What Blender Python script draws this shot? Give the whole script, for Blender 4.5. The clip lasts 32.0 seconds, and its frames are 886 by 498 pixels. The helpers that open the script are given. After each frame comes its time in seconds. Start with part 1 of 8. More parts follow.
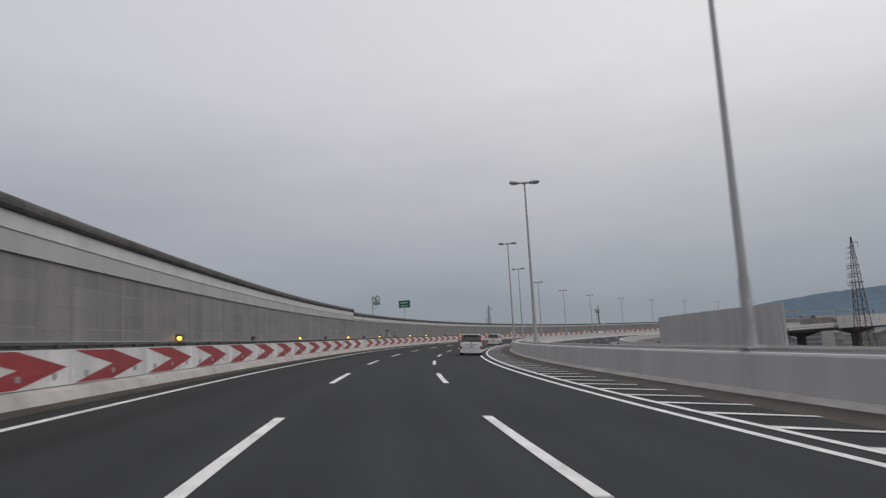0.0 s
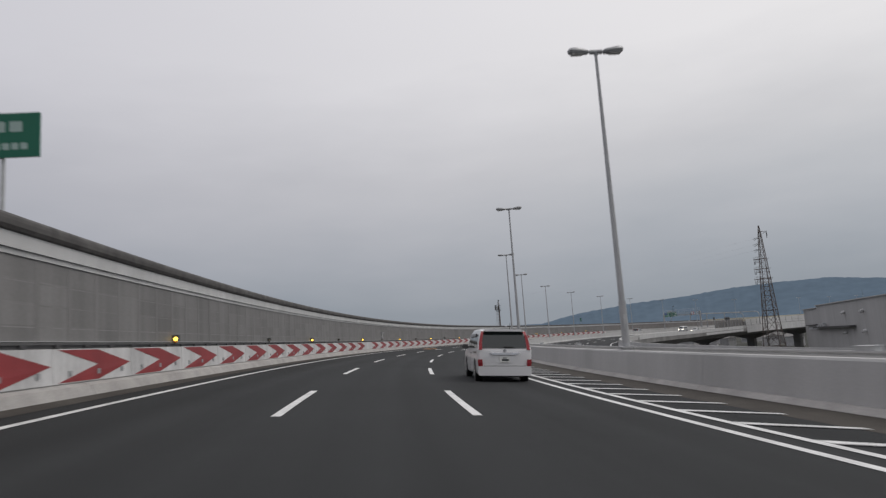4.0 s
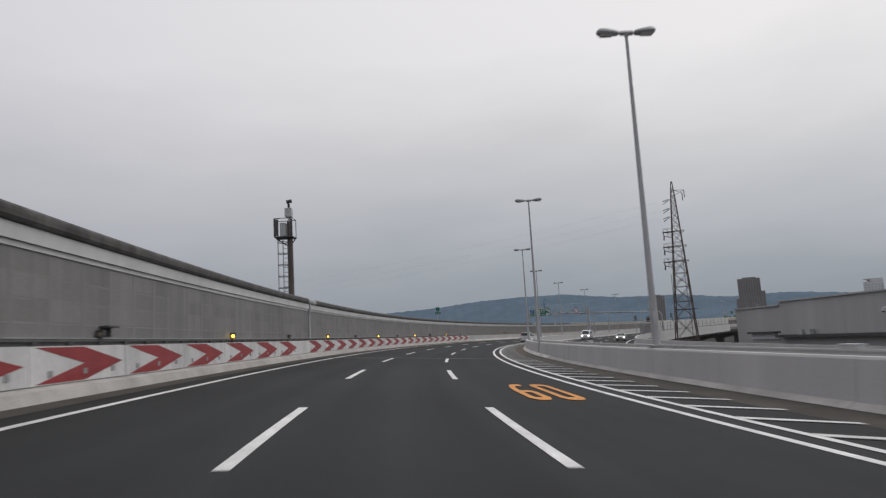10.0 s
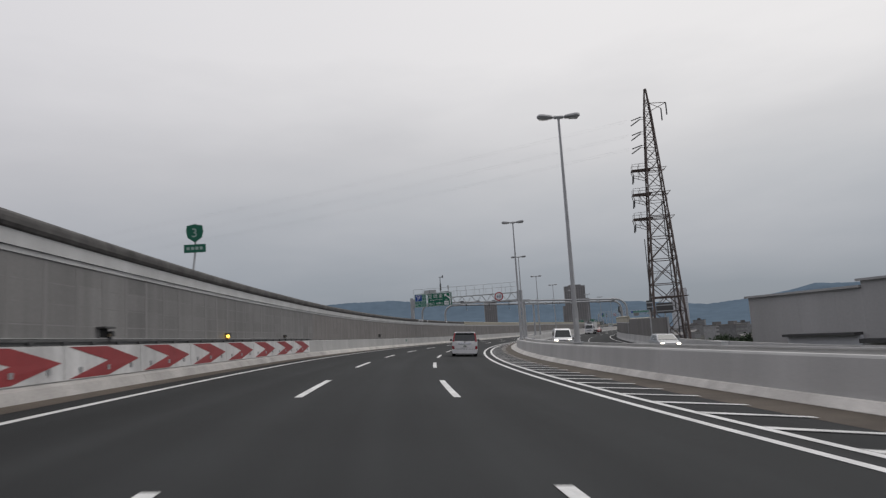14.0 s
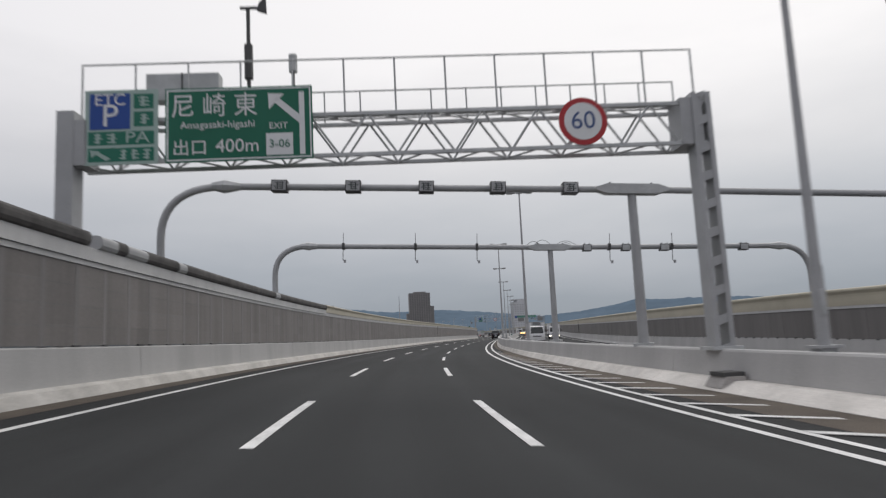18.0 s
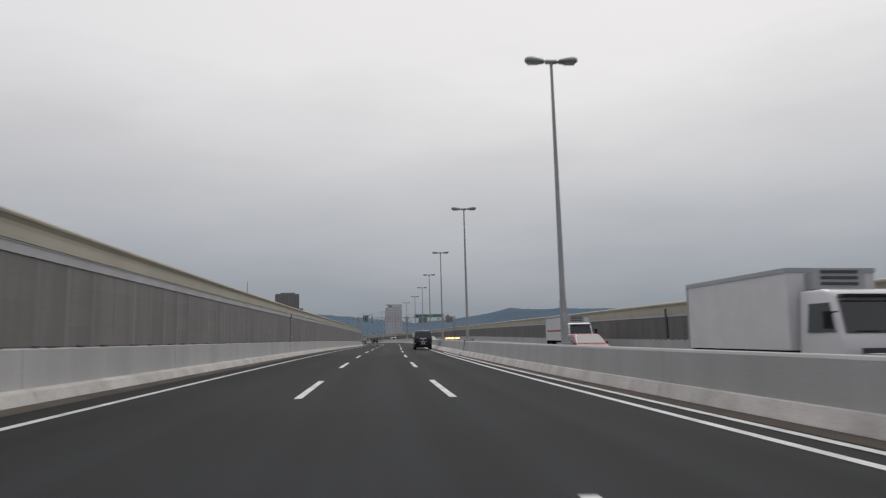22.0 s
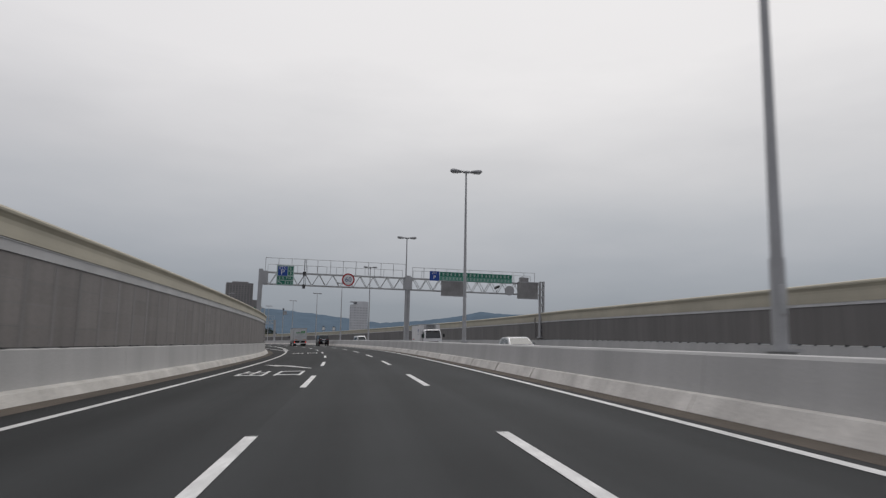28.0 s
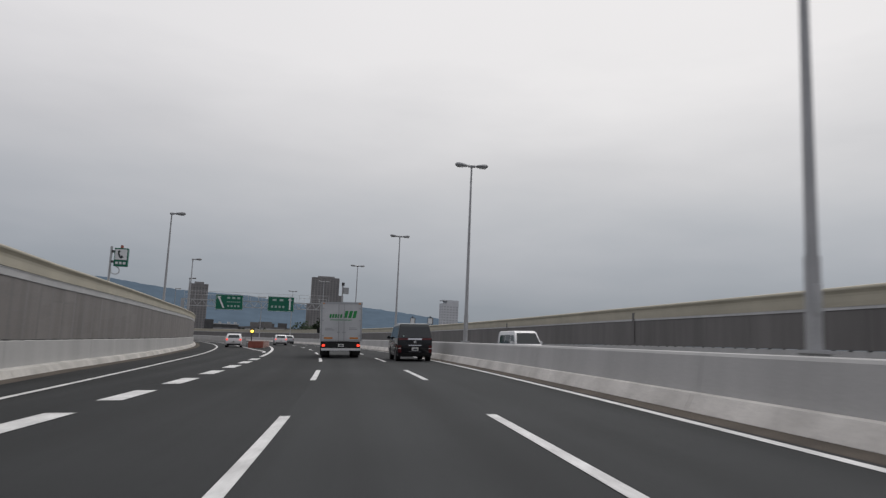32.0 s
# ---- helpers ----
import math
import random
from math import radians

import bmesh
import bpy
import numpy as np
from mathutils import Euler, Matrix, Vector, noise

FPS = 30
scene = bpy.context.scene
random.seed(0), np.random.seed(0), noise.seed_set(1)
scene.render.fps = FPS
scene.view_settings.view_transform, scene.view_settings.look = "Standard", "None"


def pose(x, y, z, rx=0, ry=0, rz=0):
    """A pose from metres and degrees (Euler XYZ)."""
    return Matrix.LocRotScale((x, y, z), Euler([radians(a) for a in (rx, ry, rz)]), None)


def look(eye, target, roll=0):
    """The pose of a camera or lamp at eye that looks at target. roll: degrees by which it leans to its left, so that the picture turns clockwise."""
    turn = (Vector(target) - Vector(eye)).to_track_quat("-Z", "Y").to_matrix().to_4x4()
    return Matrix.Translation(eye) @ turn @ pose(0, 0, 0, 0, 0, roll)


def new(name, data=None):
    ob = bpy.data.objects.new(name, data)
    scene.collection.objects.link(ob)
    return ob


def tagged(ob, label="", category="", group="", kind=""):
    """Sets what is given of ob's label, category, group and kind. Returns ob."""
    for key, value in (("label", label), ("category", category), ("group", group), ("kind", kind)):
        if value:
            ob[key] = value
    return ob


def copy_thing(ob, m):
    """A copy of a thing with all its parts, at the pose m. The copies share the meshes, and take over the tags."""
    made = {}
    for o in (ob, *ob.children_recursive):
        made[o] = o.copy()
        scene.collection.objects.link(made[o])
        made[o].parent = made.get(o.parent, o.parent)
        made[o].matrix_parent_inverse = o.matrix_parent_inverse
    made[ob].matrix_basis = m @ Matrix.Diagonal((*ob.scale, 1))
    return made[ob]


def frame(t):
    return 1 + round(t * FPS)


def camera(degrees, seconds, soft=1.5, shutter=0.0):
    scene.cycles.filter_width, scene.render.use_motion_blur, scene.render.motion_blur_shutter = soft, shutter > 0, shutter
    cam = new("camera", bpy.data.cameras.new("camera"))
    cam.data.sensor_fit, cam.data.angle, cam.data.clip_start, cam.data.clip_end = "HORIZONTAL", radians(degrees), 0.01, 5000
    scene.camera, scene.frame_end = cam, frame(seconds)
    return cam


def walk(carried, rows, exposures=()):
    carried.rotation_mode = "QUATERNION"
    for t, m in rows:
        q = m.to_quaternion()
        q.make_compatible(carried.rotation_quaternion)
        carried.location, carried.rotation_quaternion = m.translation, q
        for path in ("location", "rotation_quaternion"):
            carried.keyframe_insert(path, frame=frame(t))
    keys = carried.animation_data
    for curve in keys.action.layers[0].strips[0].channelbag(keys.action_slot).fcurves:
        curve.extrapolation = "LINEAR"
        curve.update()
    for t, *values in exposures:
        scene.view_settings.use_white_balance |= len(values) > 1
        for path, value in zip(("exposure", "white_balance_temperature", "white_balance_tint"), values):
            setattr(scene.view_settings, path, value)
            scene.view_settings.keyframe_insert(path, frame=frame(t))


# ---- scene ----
# Elevated three-lane urban expressway under an overcast sky. The plan follows one alignment:
# s runs along the middle lane, d to the right of it, h above the banked road surface.

# ---- camera and drive ----
cam = camera(65.77, 32.0, soft=1.3, shutter=0.22)
DRIVE = [
    (0.0, pose(0.037, -10.155, 1.076, 98.245, 3.123, -4.853)),
    (0.5, pose(-0.113, 0.516, 1.226, 98.287, 3.112, -6.348)),
    (1.0, pose(0.035, 11.165, 1.380, 98.319, 3.159, -7.878)),
    (1.5, pose(0.485, 21.752, 1.537, 98.338, 3.233, -9.458)),
    (2.0, pose(1.250, 32.203, 1.695, 98.296, 3.339, -11.154)),
    (2.5, pose(2.333, 42.472, 1.853, 98.165, 3.482, -13.022)),
    (3.0, pose(3.730, 52.652, 2.010, 98.061, 3.655, -15.005)),
    (3.5, pose(5.449, 62.839, 2.164, 98.117, 3.790, -17.046)),
    (4.0, pose(7.512, 73.008, 2.315, 98.237, 3.921, -19.087)),
    (4.5, pose(9.935, 83.107, 2.460, 98.283, 4.036, -21.089)),
    (5.0, pose(12.701, 93.124, 2.593, 98.231, 4.095, -23.040)),
    (5.5, pose(15.787, 103.059, 2.713, 98.132, 4.150, -24.902)),
    (6.0, pose(19.174, 112.913, 2.822, 98.005, 4.180, -26.644)),
    (6.5, pose(22.841, 122.688, 2.924, 97.878, 4.134, -28.238)),
    (7.0, pose(26.768, 132.394, 3.023, 97.768, 3.993, -29.636)),
    (7.5, pose(30.942, 142.032, 3.120, 97.686, 3.794, -30.857)),
    (8.0, pose(35.371, 151.578, 3.214, 97.661, 3.700, -32.142)),
    (8.5, pose(40.064, 160.986, 3.304, 97.728, 3.743, -33.725)),
    (9.0, pose(44.998, 170.164, 3.391, 97.802, 3.759, -35.546)),
    (9.5, pose(50.159, 179.043, 3.475, 97.797, 3.564, -37.499)),
    (10.0, pose(55.604, 187.694, 3.553, 97.707, 3.292, -39.634)),
    (10.5, pose(61.405, 196.181, 3.626, 97.577, 3.241, -41.952)),
    (11.0, pose(67.562, 204.458, 3.693, 97.588, 3.349, -44.226)),
    (11.5, pose(74.040, 212.469, 3.752, 97.846, 3.568, -46.230)),
    (12.0, pose(80.761, 220.231, 3.808, 98.022, 3.761, -47.941)),
    (12.5, pose(87.652, 227.782, 3.863, 97.794, 3.804, -49.430)),
    (13.0, pose(94.695, 235.153, 3.917, 97.475, 3.722, -50.872)),
    (13.5, pose(101.886, 242.351, 3.969, 97.389, 3.591, -52.421)),
    (14.0, pose(109.243, 249.301, 4.014, 97.430, 3.531, -54.065)),
    (14.5, pose(116.775, 255.928, 4.049, 97.422, 3.664, -55.761)),
    (15.0, pose(124.481, 262.253, 4.075, 97.356, 3.912, -57.490)),
    (15.5, pose(132.363, 268.321, 4.093, 97.262, 4.188, -59.225)),
    (16.0, pose(140.427, 274.178, 4.106, 97.173, 4.399, -60.940)),
    (16.5, pose(148.689, 279.864, 4.120, 97.138, 4.246, -62.633)),
    (17.0, pose(157.166, 285.419, 4.135, 97.168, 3.863, -64.251)),
    (17.5, pose(165.882, 290.849, 4.153, 97.274, 3.235, -65.822)),
    (18.0, pose(174.858, 296.025, 4.165, 97.382, 2.631, -67.586)),
    (18.5, pose(184.089, 300.833, 4.171, 97.436, 2.258, -69.642)),
    (19.0, pose(193.562, 305.332, 4.176, 97.449, 2.023, -71.639)),
    (19.5, pose(203.258, 309.597, 4.183, 97.467, 1.762, -73.259)),
    (20.0, pose(213.101, 313.591, 4.192, 97.491, 1.640, -74.547)),
    (20.5, pose(223.013, 317.296, 4.204, 97.513, 1.816, -75.577)),
    (21.0, pose(232.990, 320.839, 4.221, 97.526, 1.936, -76.539)),
    (21.5, pose(243.053, 324.343, 4.247, 97.535, 1.764, -77.542)),
    (22.0, pose(253.224, 327.790, 4.277, 97.549, 1.515, -78.325)),
    (22.5, pose(263.510, 331.135, 4.313, 97.583, 1.435, -78.752)),
    (23.0, pose(273.869, 334.425, 4.355, 97.700, 1.372, -79.067)),
    (23.5, pose(284.275, 337.711, 4.404, 97.927, 1.137, -79.552)),
    (24.0, pose(294.812, 340.941, 4.455, 98.011, 0.856, -80.215)),
    (24.5, pose(305.551, 344.059, 4.501, 97.812, 0.667, -80.960)),
    (25.0, pose(316.405, 347.091, 4.543, 97.524, 0.532, -81.600)),
    (25.5, pose(327.266, 350.077, 4.582, 97.372, 0.350, -81.978)),
    (26.0, pose(338.107, 353.037, 4.617, 97.364, 0.070, -82.136)),
    (26.5, pose(348.922, 355.978, 4.648, 97.449, -0.216, -82.122)),
    (27.0, pose(359.707, 358.908, 4.678, 97.578, -0.496, -81.980)),
    (27.5, pose(370.455, 361.835, 4.704, 97.701, -0.749, -81.725)),
    (28.0, pose(381.156, 364.779, 4.726, 97.771, -0.968, -81.328)),
    (28.5, pose(391.816, 367.774, 4.745, 97.765, -1.155, -80.824)),
    (29.0, pose(402.502, 370.886, 4.760, 97.756, -1.343, -80.232)),
    (29.5, pose(413.264, 374.172, 4.773, 97.830, -1.554, -79.550)),
    (30.0, pose(424.031, 377.615, 4.787, 97.899, -1.794, -78.754)),
    (30.5, pose(434.722, 381.196, 4.802, 97.891, -2.048, -77.816)),
    (31.0, pose(445.312, 384.976, 4.818, 97.825, -2.183, -76.681)),
    (31.5, pose(455.796, 389.011, 4.830, 97.755, -2.249, -75.417)),
    (32.0, pose(466.181, 393.282, 4.837, 97.694, -2.344, -74.091)),
]
walk(cam, DRIVE, exposures=((0.0, -0.02), (11.0, -0.02), (14.0, -0.08), (17.0, 0.04), (18.0, 0.15), (19.0, 0.03), (21.0, -0.09), (28.0, -0.09), (30.0, 0.0), (31.0, -0.09), (32.0, -0.08)))

# ---- sky and sun ----
SUN_EL, SUN_AZ = radians(58), radians(98)
world = bpy.data.worlds.new("overcast_sky")
scene.world = world
world.use_nodes = True
wn, wl = world.node_tree.nodes, world.node_tree.links
wn.clear()
w_out = wn.new("ShaderNodeOutputWorld")
w_bg = wn.new("ShaderNodeBackground")
w_sky = wn.new("ShaderNodeTexSky")
w_sky.sky_type = "NISHITA"
w_sky.sun_disc = False
w_sky.sun_elevation, w_sky.sun_rotation = SUN_EL, SUN_AZ
w_dim = wn.new("ShaderNodeVectorMath")
w_dim.operation = "SCALE"
w_dim.inputs["Scale"].default_value = 0.045
w_co = wn.new("ShaderNodeTexCoord")
w_sep = wn.new("ShaderNodeSeparateXYZ")
w_ramp = wn.new("ShaderNodeValToRGB")
w_noise = wn.new("ShaderNodeTexNoise")
w_map = wn.new("ShaderNodeMapping")
w_add = wn.new("ShaderNodeMath")
w_mul = wn.new("ShaderNodeMath")
w_mix = wn.new("ShaderNodeMix")
w_mix.data_type = "RGBA"
w_mix.inputs[0].default_value = 0.1
w_map.inputs["Scale"].default_value = (1.0, 1.0, 3.6)
w_noise.inputs["Scale"].default_value = 2.3
w_noise.inputs["Detail"].default_value = 6.0
w_noise.inputs["Roughness"].default_value = 0.52
w_mul.operation = "MULTIPLY_ADD"
w_mul.inputs[1].default_value = 0.16
w_mul.inputs[2].default_value = -0.08
w_add.operation = "ADD"
for at_z, colour in ((0.0, (0.312, 0.348, 0.382)), (0.05, (0.328, 0.361, 0.396)), (0.13, (0.442, 0.460, 0.488)),
                     (0.25, (0.60, 0.60, 0.615)), (0.38, (0.81, 0.80, 0.805)), (0.8, (0.92, 0.905, 0.91))):
    stop = w_ramp.color_ramp.elements.new(at_z) if at_z > 0 else w_ramp.color_ramp.elements[0]
    stop.position = at_z
    stop.color = (*colour, 1)
w_ramp.color_ramp.elements[-1].color = (0.85, 0.85, 0.86, 1)
wl.new(w_co.outputs["Generated"], w_sep.inputs[0])
wl.new(w_co.outputs["Generated"], w_map.inputs["Vector"])
wl.new(w_map.outputs[0], w_noise.inputs["Vector"])
wl.new(w_noise.outputs["Fac"], w_mul.inputs[0])
wl.new(w_sep.outputs["Z"], w_add.inputs[0])
wl.new(w_mul.outputs[0], w_add.inputs[1])
wl.new(w_add.outputs[0], w_ramp.inputs["Fac"])
wl.new(w_sky.outputs[0], w_dim.inputs[0])
wl.new(w_ramp.outputs["Color"], w_mix.inputs["A"])
wl.new(w_dim.outputs[0], w_mix.inputs["B"])
# the cloud is brighter on the sun's side, bluer and darker away from it
w_dot = wn.new("ShaderNodeVectorMath")
w_dot.operation = "DOT_PRODUCT"
w_dot.inputs[1].default_value = (math.sin(SUN_AZ), math.cos(SUN_AZ), 0.0)
w_side = wn.new("ShaderNodeMapRange")
w_side.inputs["From Min"].default_value, w_side.inputs["From Max"].default_value = -0.66, 1.0
w_tone = wn.new("ShaderNodeMix")
w_tone.data_type = "RGBA"
w_tone.inputs["A"].default_value = (0.745, 0.75, 0.815, 1)
w_tone.inputs["B"].default_value = (1.20, 1.185, 1.165, 1)
w_times = wn.new("ShaderNodeVectorMath")
w_times.operation = "MULTIPLY"
wl.new(w_co.outputs["Generated"], w_dot.inputs[0])
wl.new(w_dot.outputs["Value"], w_side.inputs["Value"])
# the haze along the horizon is even all round
w_high = wn.new("ShaderNodeMapRange")
w_high.interpolation_type = "SMOOTHSTEP"
w_high.inputs["From Min"].default_value, w_high.inputs["From Max"].default_value = 0.0, 0.24
w_part = wn.new("ShaderNodeMix")
w_part.inputs["A"].default_value = 0.37
wl.new(w_sep.outputs["Z"], w_high.inputs["Value"])
wl.new(w_high.outputs[0], w_part.inputs[0])
wl.new(w_side.outputs[0], w_part.inputs["B"])
wl.new(w_part.outputs["Result"], w_tone.inputs[0])
wl.new(w_mix.outputs["Result"], w_times.inputs[0])
wl.new(w_tone.outputs["Result"], w_times.inputs[1])
wl.new(w_times.outputs[0], w_bg.inputs["Color"])
w_bg.inputs["Strength"].default_value = 1.0
wl.new(w_bg.outputs[0], w_out.inputs["Surface"])

sun = new("sun", bpy.data.lights.new("sun", "SUN"))
sun.data.energy = 0.9
sun.data.angle = radians(40)
sun.data.color = (1.0, 0.97, 0.93)
sun.matrix_world = look((0, 0, 0), (-math.sin(SUN_AZ) * math.cos(SUN_EL), -math.cos(SUN_AZ) * math.cos(SUN_EL), -math.sin(SUN_EL)))


# ---- materials ----
def material(name, colour, rough=0.7, metal=0.0, vary=0.12, grain=40.0, stain=0.6, stain_amount=0.18,
             bump=0.0, streak=False, emit=0.0, spec=0.4, per_piece=0.0, coat=0.0):
    """Base colour varied by a fine grain and by broad stains; streak stretches the stains down the surface."""
    m = bpy.data.materials.new(name)
    m.use_nodes = True
    n, l = m.node_tree.nodes, m.node_tree.links
    b = n["Principled BSDF"]
    b.inputs["Roughness"].default_value = rough
    b.inputs["Metallic"].default_value = metal
    b.inputs["Specular IOR Level"].default_value = spec
    b.inputs["Coat Weight"].default_value = coat
    co = n.new("ShaderNodeTexCoord")
    mp = n.new("ShaderNodeMapping")
    l.new(co.outputs["Object"], mp.inputs["Vector"])
    mp.inputs["Scale"].default_value = (1, 1, 0.09) if streak else (1, 1, 1)
    fine = n.new("ShaderNodeTexNoise")
    fine.inputs["Scale"].default_value = grain
    fine.inputs["Detail"].default_value = 3
    l.new(co.outputs["Object"], fine.inputs["Vector"])
    broad = n.new("ShaderNodeTexNoise")
    broad.inputs["Scale"].default_value = stain
    broad.inputs["Detail"].default_value = 5
    broad.inputs["Roughness"].default_value = 0.6
    l.new(mp.outputs[0], broad.inputs["Vector"])
    f1 = n.new("ShaderNodeMapRange")
    f1.inputs["From Min"].default_value, f1.inputs["From Max"].default_value = 0.3, 0.7
    f1.inputs["To Min"].default_value, f1.inputs["To Max"].default_value = 1 - vary, 1 + vary
    l.new(fine.outputs["Fac"], f1.inputs["Value"])
    f2 = n.new("ShaderNodeMapRange")
    f2.inputs["From Min"].default_value, f2.inputs["From Max"].default_value = 0.3, 0.7
    f2.inputs["To Min"].default_value, f2.inputs["To Max"].default_value = 1 - stain_amount, 1 + stain_amount
    l.new(broad.outputs["Fac"], f2.inputs["Value"])
    mul = n.new("ShaderNodeMath")
    mul.operation = "MULTIPLY"
    l.new(f1.outputs[0], mul.inputs[0])
    l.new(f2.outputs[0], mul.inputs[1])
    last = mul.outputs[0]
    if per_piece:
        info = n.new("ShaderNodeObjectInfo")
        f3 = n.new("ShaderNodeMapRange")
        f3.inputs["To Min"].default_value, f3.inputs["To Max"].default_value = 1 - per_piece, 1 + per_piece
        l.new(info.outputs["Random"], f3.inputs["Value"])
        m3 = n.new("ShaderNodeMath")
        m3.operation = "MULTIPLY"
        l.new(last, m3.inputs[0])
        l.new(f3.outputs[0], m3.inputs[1])
        last = m3.outputs[0]
    sc = n.new("ShaderNodeVectorMath")
    sc.operation = "SCALE"
    sc.inputs[0].default_value = colour[:3]
    l.new(last, sc.inputs["Scale"])
    l.new(sc.outputs[0], b.inputs["Base Color"])
    if bump:
        bp = n.new("ShaderNodeBump")
        bp.inputs["Strength"].default_value = bump
        bp.inputs["Distance"].default_value = 0.02
        l.new(fine.outputs["Fac"], bp.inputs["Height"])
        l.new(bp.outputs[0], b.inputs["Normal"])
    if emit:
        b.inputs["Emission Color"].default_value = (*colour[:3], 1)
        b.inputs["Emission Strength"].default_value = emit
    return m


def asphalt_material():
    """Dense asphalt: fine stone grain, broad patches and, by the UV map (u across, v along, in metres), polished wheel tracks."""
    m = material("asphalt", (0.0320, 0.0338, 0.0348), rough=0.8, vary=0.25, grain=90, stain=0.12, stain_amount=0.14, bump=0.25, spec=0.12)
    n, l = m.node_tree.nodes, m.node_tree.links
    b = n["Principled BSDF"]
    uv = n.new("ShaderNodeUVMap")
    uv.uv_map = "road"
    sep = n.new("ShaderNodeSeparateXYZ")
    l.new(uv.outputs[0], sep.inputs[0])
    wave = n.new("ShaderNodeMath")
    wave.operation = "MULTIPLY"
    wave.inputs[1].default_value = 2 * math.pi / 1.66
    l.new(sep.outputs["X"], wave.inputs[0])
    cos = n.new("ShaderNodeMath")
    cos.operation = "COSINE"
    l.new(wave.outputs[0], cos.inputs[0])
    track = n.new("ShaderNodeMapRange")
    track.inputs["From Min"].default_value, track.inputs["From Max"].default_value = -1, 1
    track.inputs["To Min"].default_value, track.inputs["To Max"].default_value = 0.93, 1.08
    l.new(cos.outputs[0], track.inputs["Value"])
    lng = n.new("ShaderNodeTexNoise")
    mp = n.new("ShaderNodeMapping")
    mp.inputs["Scale"].default_value = (1.3, 0.03, 1)
    l.new(uv.outputs[0], mp.inputs["Vector"])
    l.new(mp.outputs[0], lng.inputs["Vector"])
    lng.inputs["Scale"].default_value = 1.0
    lng.inputs["Detail"].default_value = 4
    lr = n.new("ShaderNodeMapRange")
    lr.inputs["From Min"].default_value, lr.inputs["From Max"].default_value = 0.3, 0.7
    lr.inputs["To Min"].default_value, lr.inputs["To Max"].default_value = 0.86, 1.14
    l.new(lng.outputs["Fac"], lr.inputs["Value"])
    mul = n.new("ShaderNodeMath")
    mul.operation = "MULTIPLY"
    l.new(track.outputs[0], mul.inputs[0])
    l.new(lr.outputs[0], mul.inputs[1])
    # the exit lane was laid anew and is darker
    lane = n.new("ShaderNodeMath")
    lane.operation = "LESS_THAN"
    lane.inputs[1].default_value = -1.62
    l.new(sep.outputs["X"], lane.inputs[0])
    new_from = n.new("ShaderNodeMath")
    new_from.operation = "GREATER_THAN"
    new_from.inputs[1].default_value = 548.0
    l.new(sep.outputs["Y"], new_from.inputs[0])
    both = n.new("ShaderNodeMath")
    both.operation = "MULTIPLY"
    l.new(lane.outputs[0], both.inputs[0])
    l.new(new_from.outputs[0], both.inputs[1])
    laid = n.new("ShaderNodeMapRange")
    laid.inputs["To Min"].default_value, laid.inputs["To Max"].default_value = 1.0, 0.82
    l.new(both.outputs[0], laid.inputs["Value"])
    mul_lane = n.new("ShaderNodeMath")
    mul_lane.operation = "MULTIPLY"
    l.new(mul.outputs[0], mul_lane.inputs[0])
    l.new(laid.outputs[0], mul_lane.inputs[1])
    tone_step = n.new("ShaderNodeMapRange")  # the surface is lighter beyond the joint
    tone_step.inputs["From Min"].default_value, tone_step.inputs["From Max"].default_value = 496.0, 500.0
    tone_step.inputs["To Min"].default_value, tone_step.inputs["To Max"].default_value = 0.94, 1.28
    l.new(sep.outputs["Y"], tone_step.inputs["Value"])
    mul = n.new("ShaderNodeMath")
    mul.operation = "MULTIPLY"
    l.new(mul_lane.outputs[0], mul.inputs[0])
    l.new(tone_step.outputs[0], mul.inputs[1])
    old = b.inputs["Base Color"].links[0].from_socket
    sc = n.new("ShaderNodeVectorMath")
    sc.operation = "SCALE"
    l.new(old, sc.inputs[0])
    l.new(mul.outputs[0], sc.inputs["Scale"])
    l.new(sc.outputs[0], b.inputs["Base Color"])
    return m


def panel_material(name, colour, amount):
    """Pressed sound panels: every panel of the wall has weathered to a tone of its own (UV map in metres)."""
    m = material(name, colour, rough=0.62, metal=0.2, vary=0.07, grain=14, stain=1.3, stain_amount=0.16, streak=True, per_piece=0.05)
    n, l = m.node_tree.nodes, m.node_tree.links
    b = n["Principled BSDF"]
    uv = n.new("ShaderNodeUVMap")
    uv.uv_map = "road"
    cell = n.new("ShaderNodeVectorMath")
    cell.operation = "MULTIPLY_ADD"
    cell.inputs[1].default_value = (1 / 0.452, 1 / 1.4, 0)
    cell.inputs[2].default_value = (5.77 / 0.452, 50.0, 0)
    l.new(uv.outputs[0], cell.inputs[0])
    whole = n.new("ShaderNodeVectorMath")
    whole.operation = "FLOOR"
    l.new(cell.outputs[0], whole.inputs[0])
    rnd = n.new("ShaderNodeTexWhiteNoise")
    rnd.noise_dimensions = "2D"
    l.new(whole.outputs[0], rnd.inputs["Vector"])
    tone = n.new("ShaderNodeMapRange")
    tone.inputs["To Min"].default_value, tone.inputs["To Max"].default_value = 1 - amount, 1 + amount
    l.new(rnd.outputs["Value"], tone.inputs["Value"])
    old = b.inputs["Base Color"].links[0].from_socket
    sc = n.new("ShaderNodeVectorMath")
    sc.operation = "SCALE"
    l.new(old, sc.inputs[0])
    l.new(tone.outputs[0], sc.inputs["Scale"])
    l.new(sc.outputs[0], b.inputs["Base Color"])
    return m


def glass_material(name, colour, rough=0.05):
    m = material(name, colour, rough=rough, vary=0.03, stain_amount=0.05, spec=0.7)
    return m


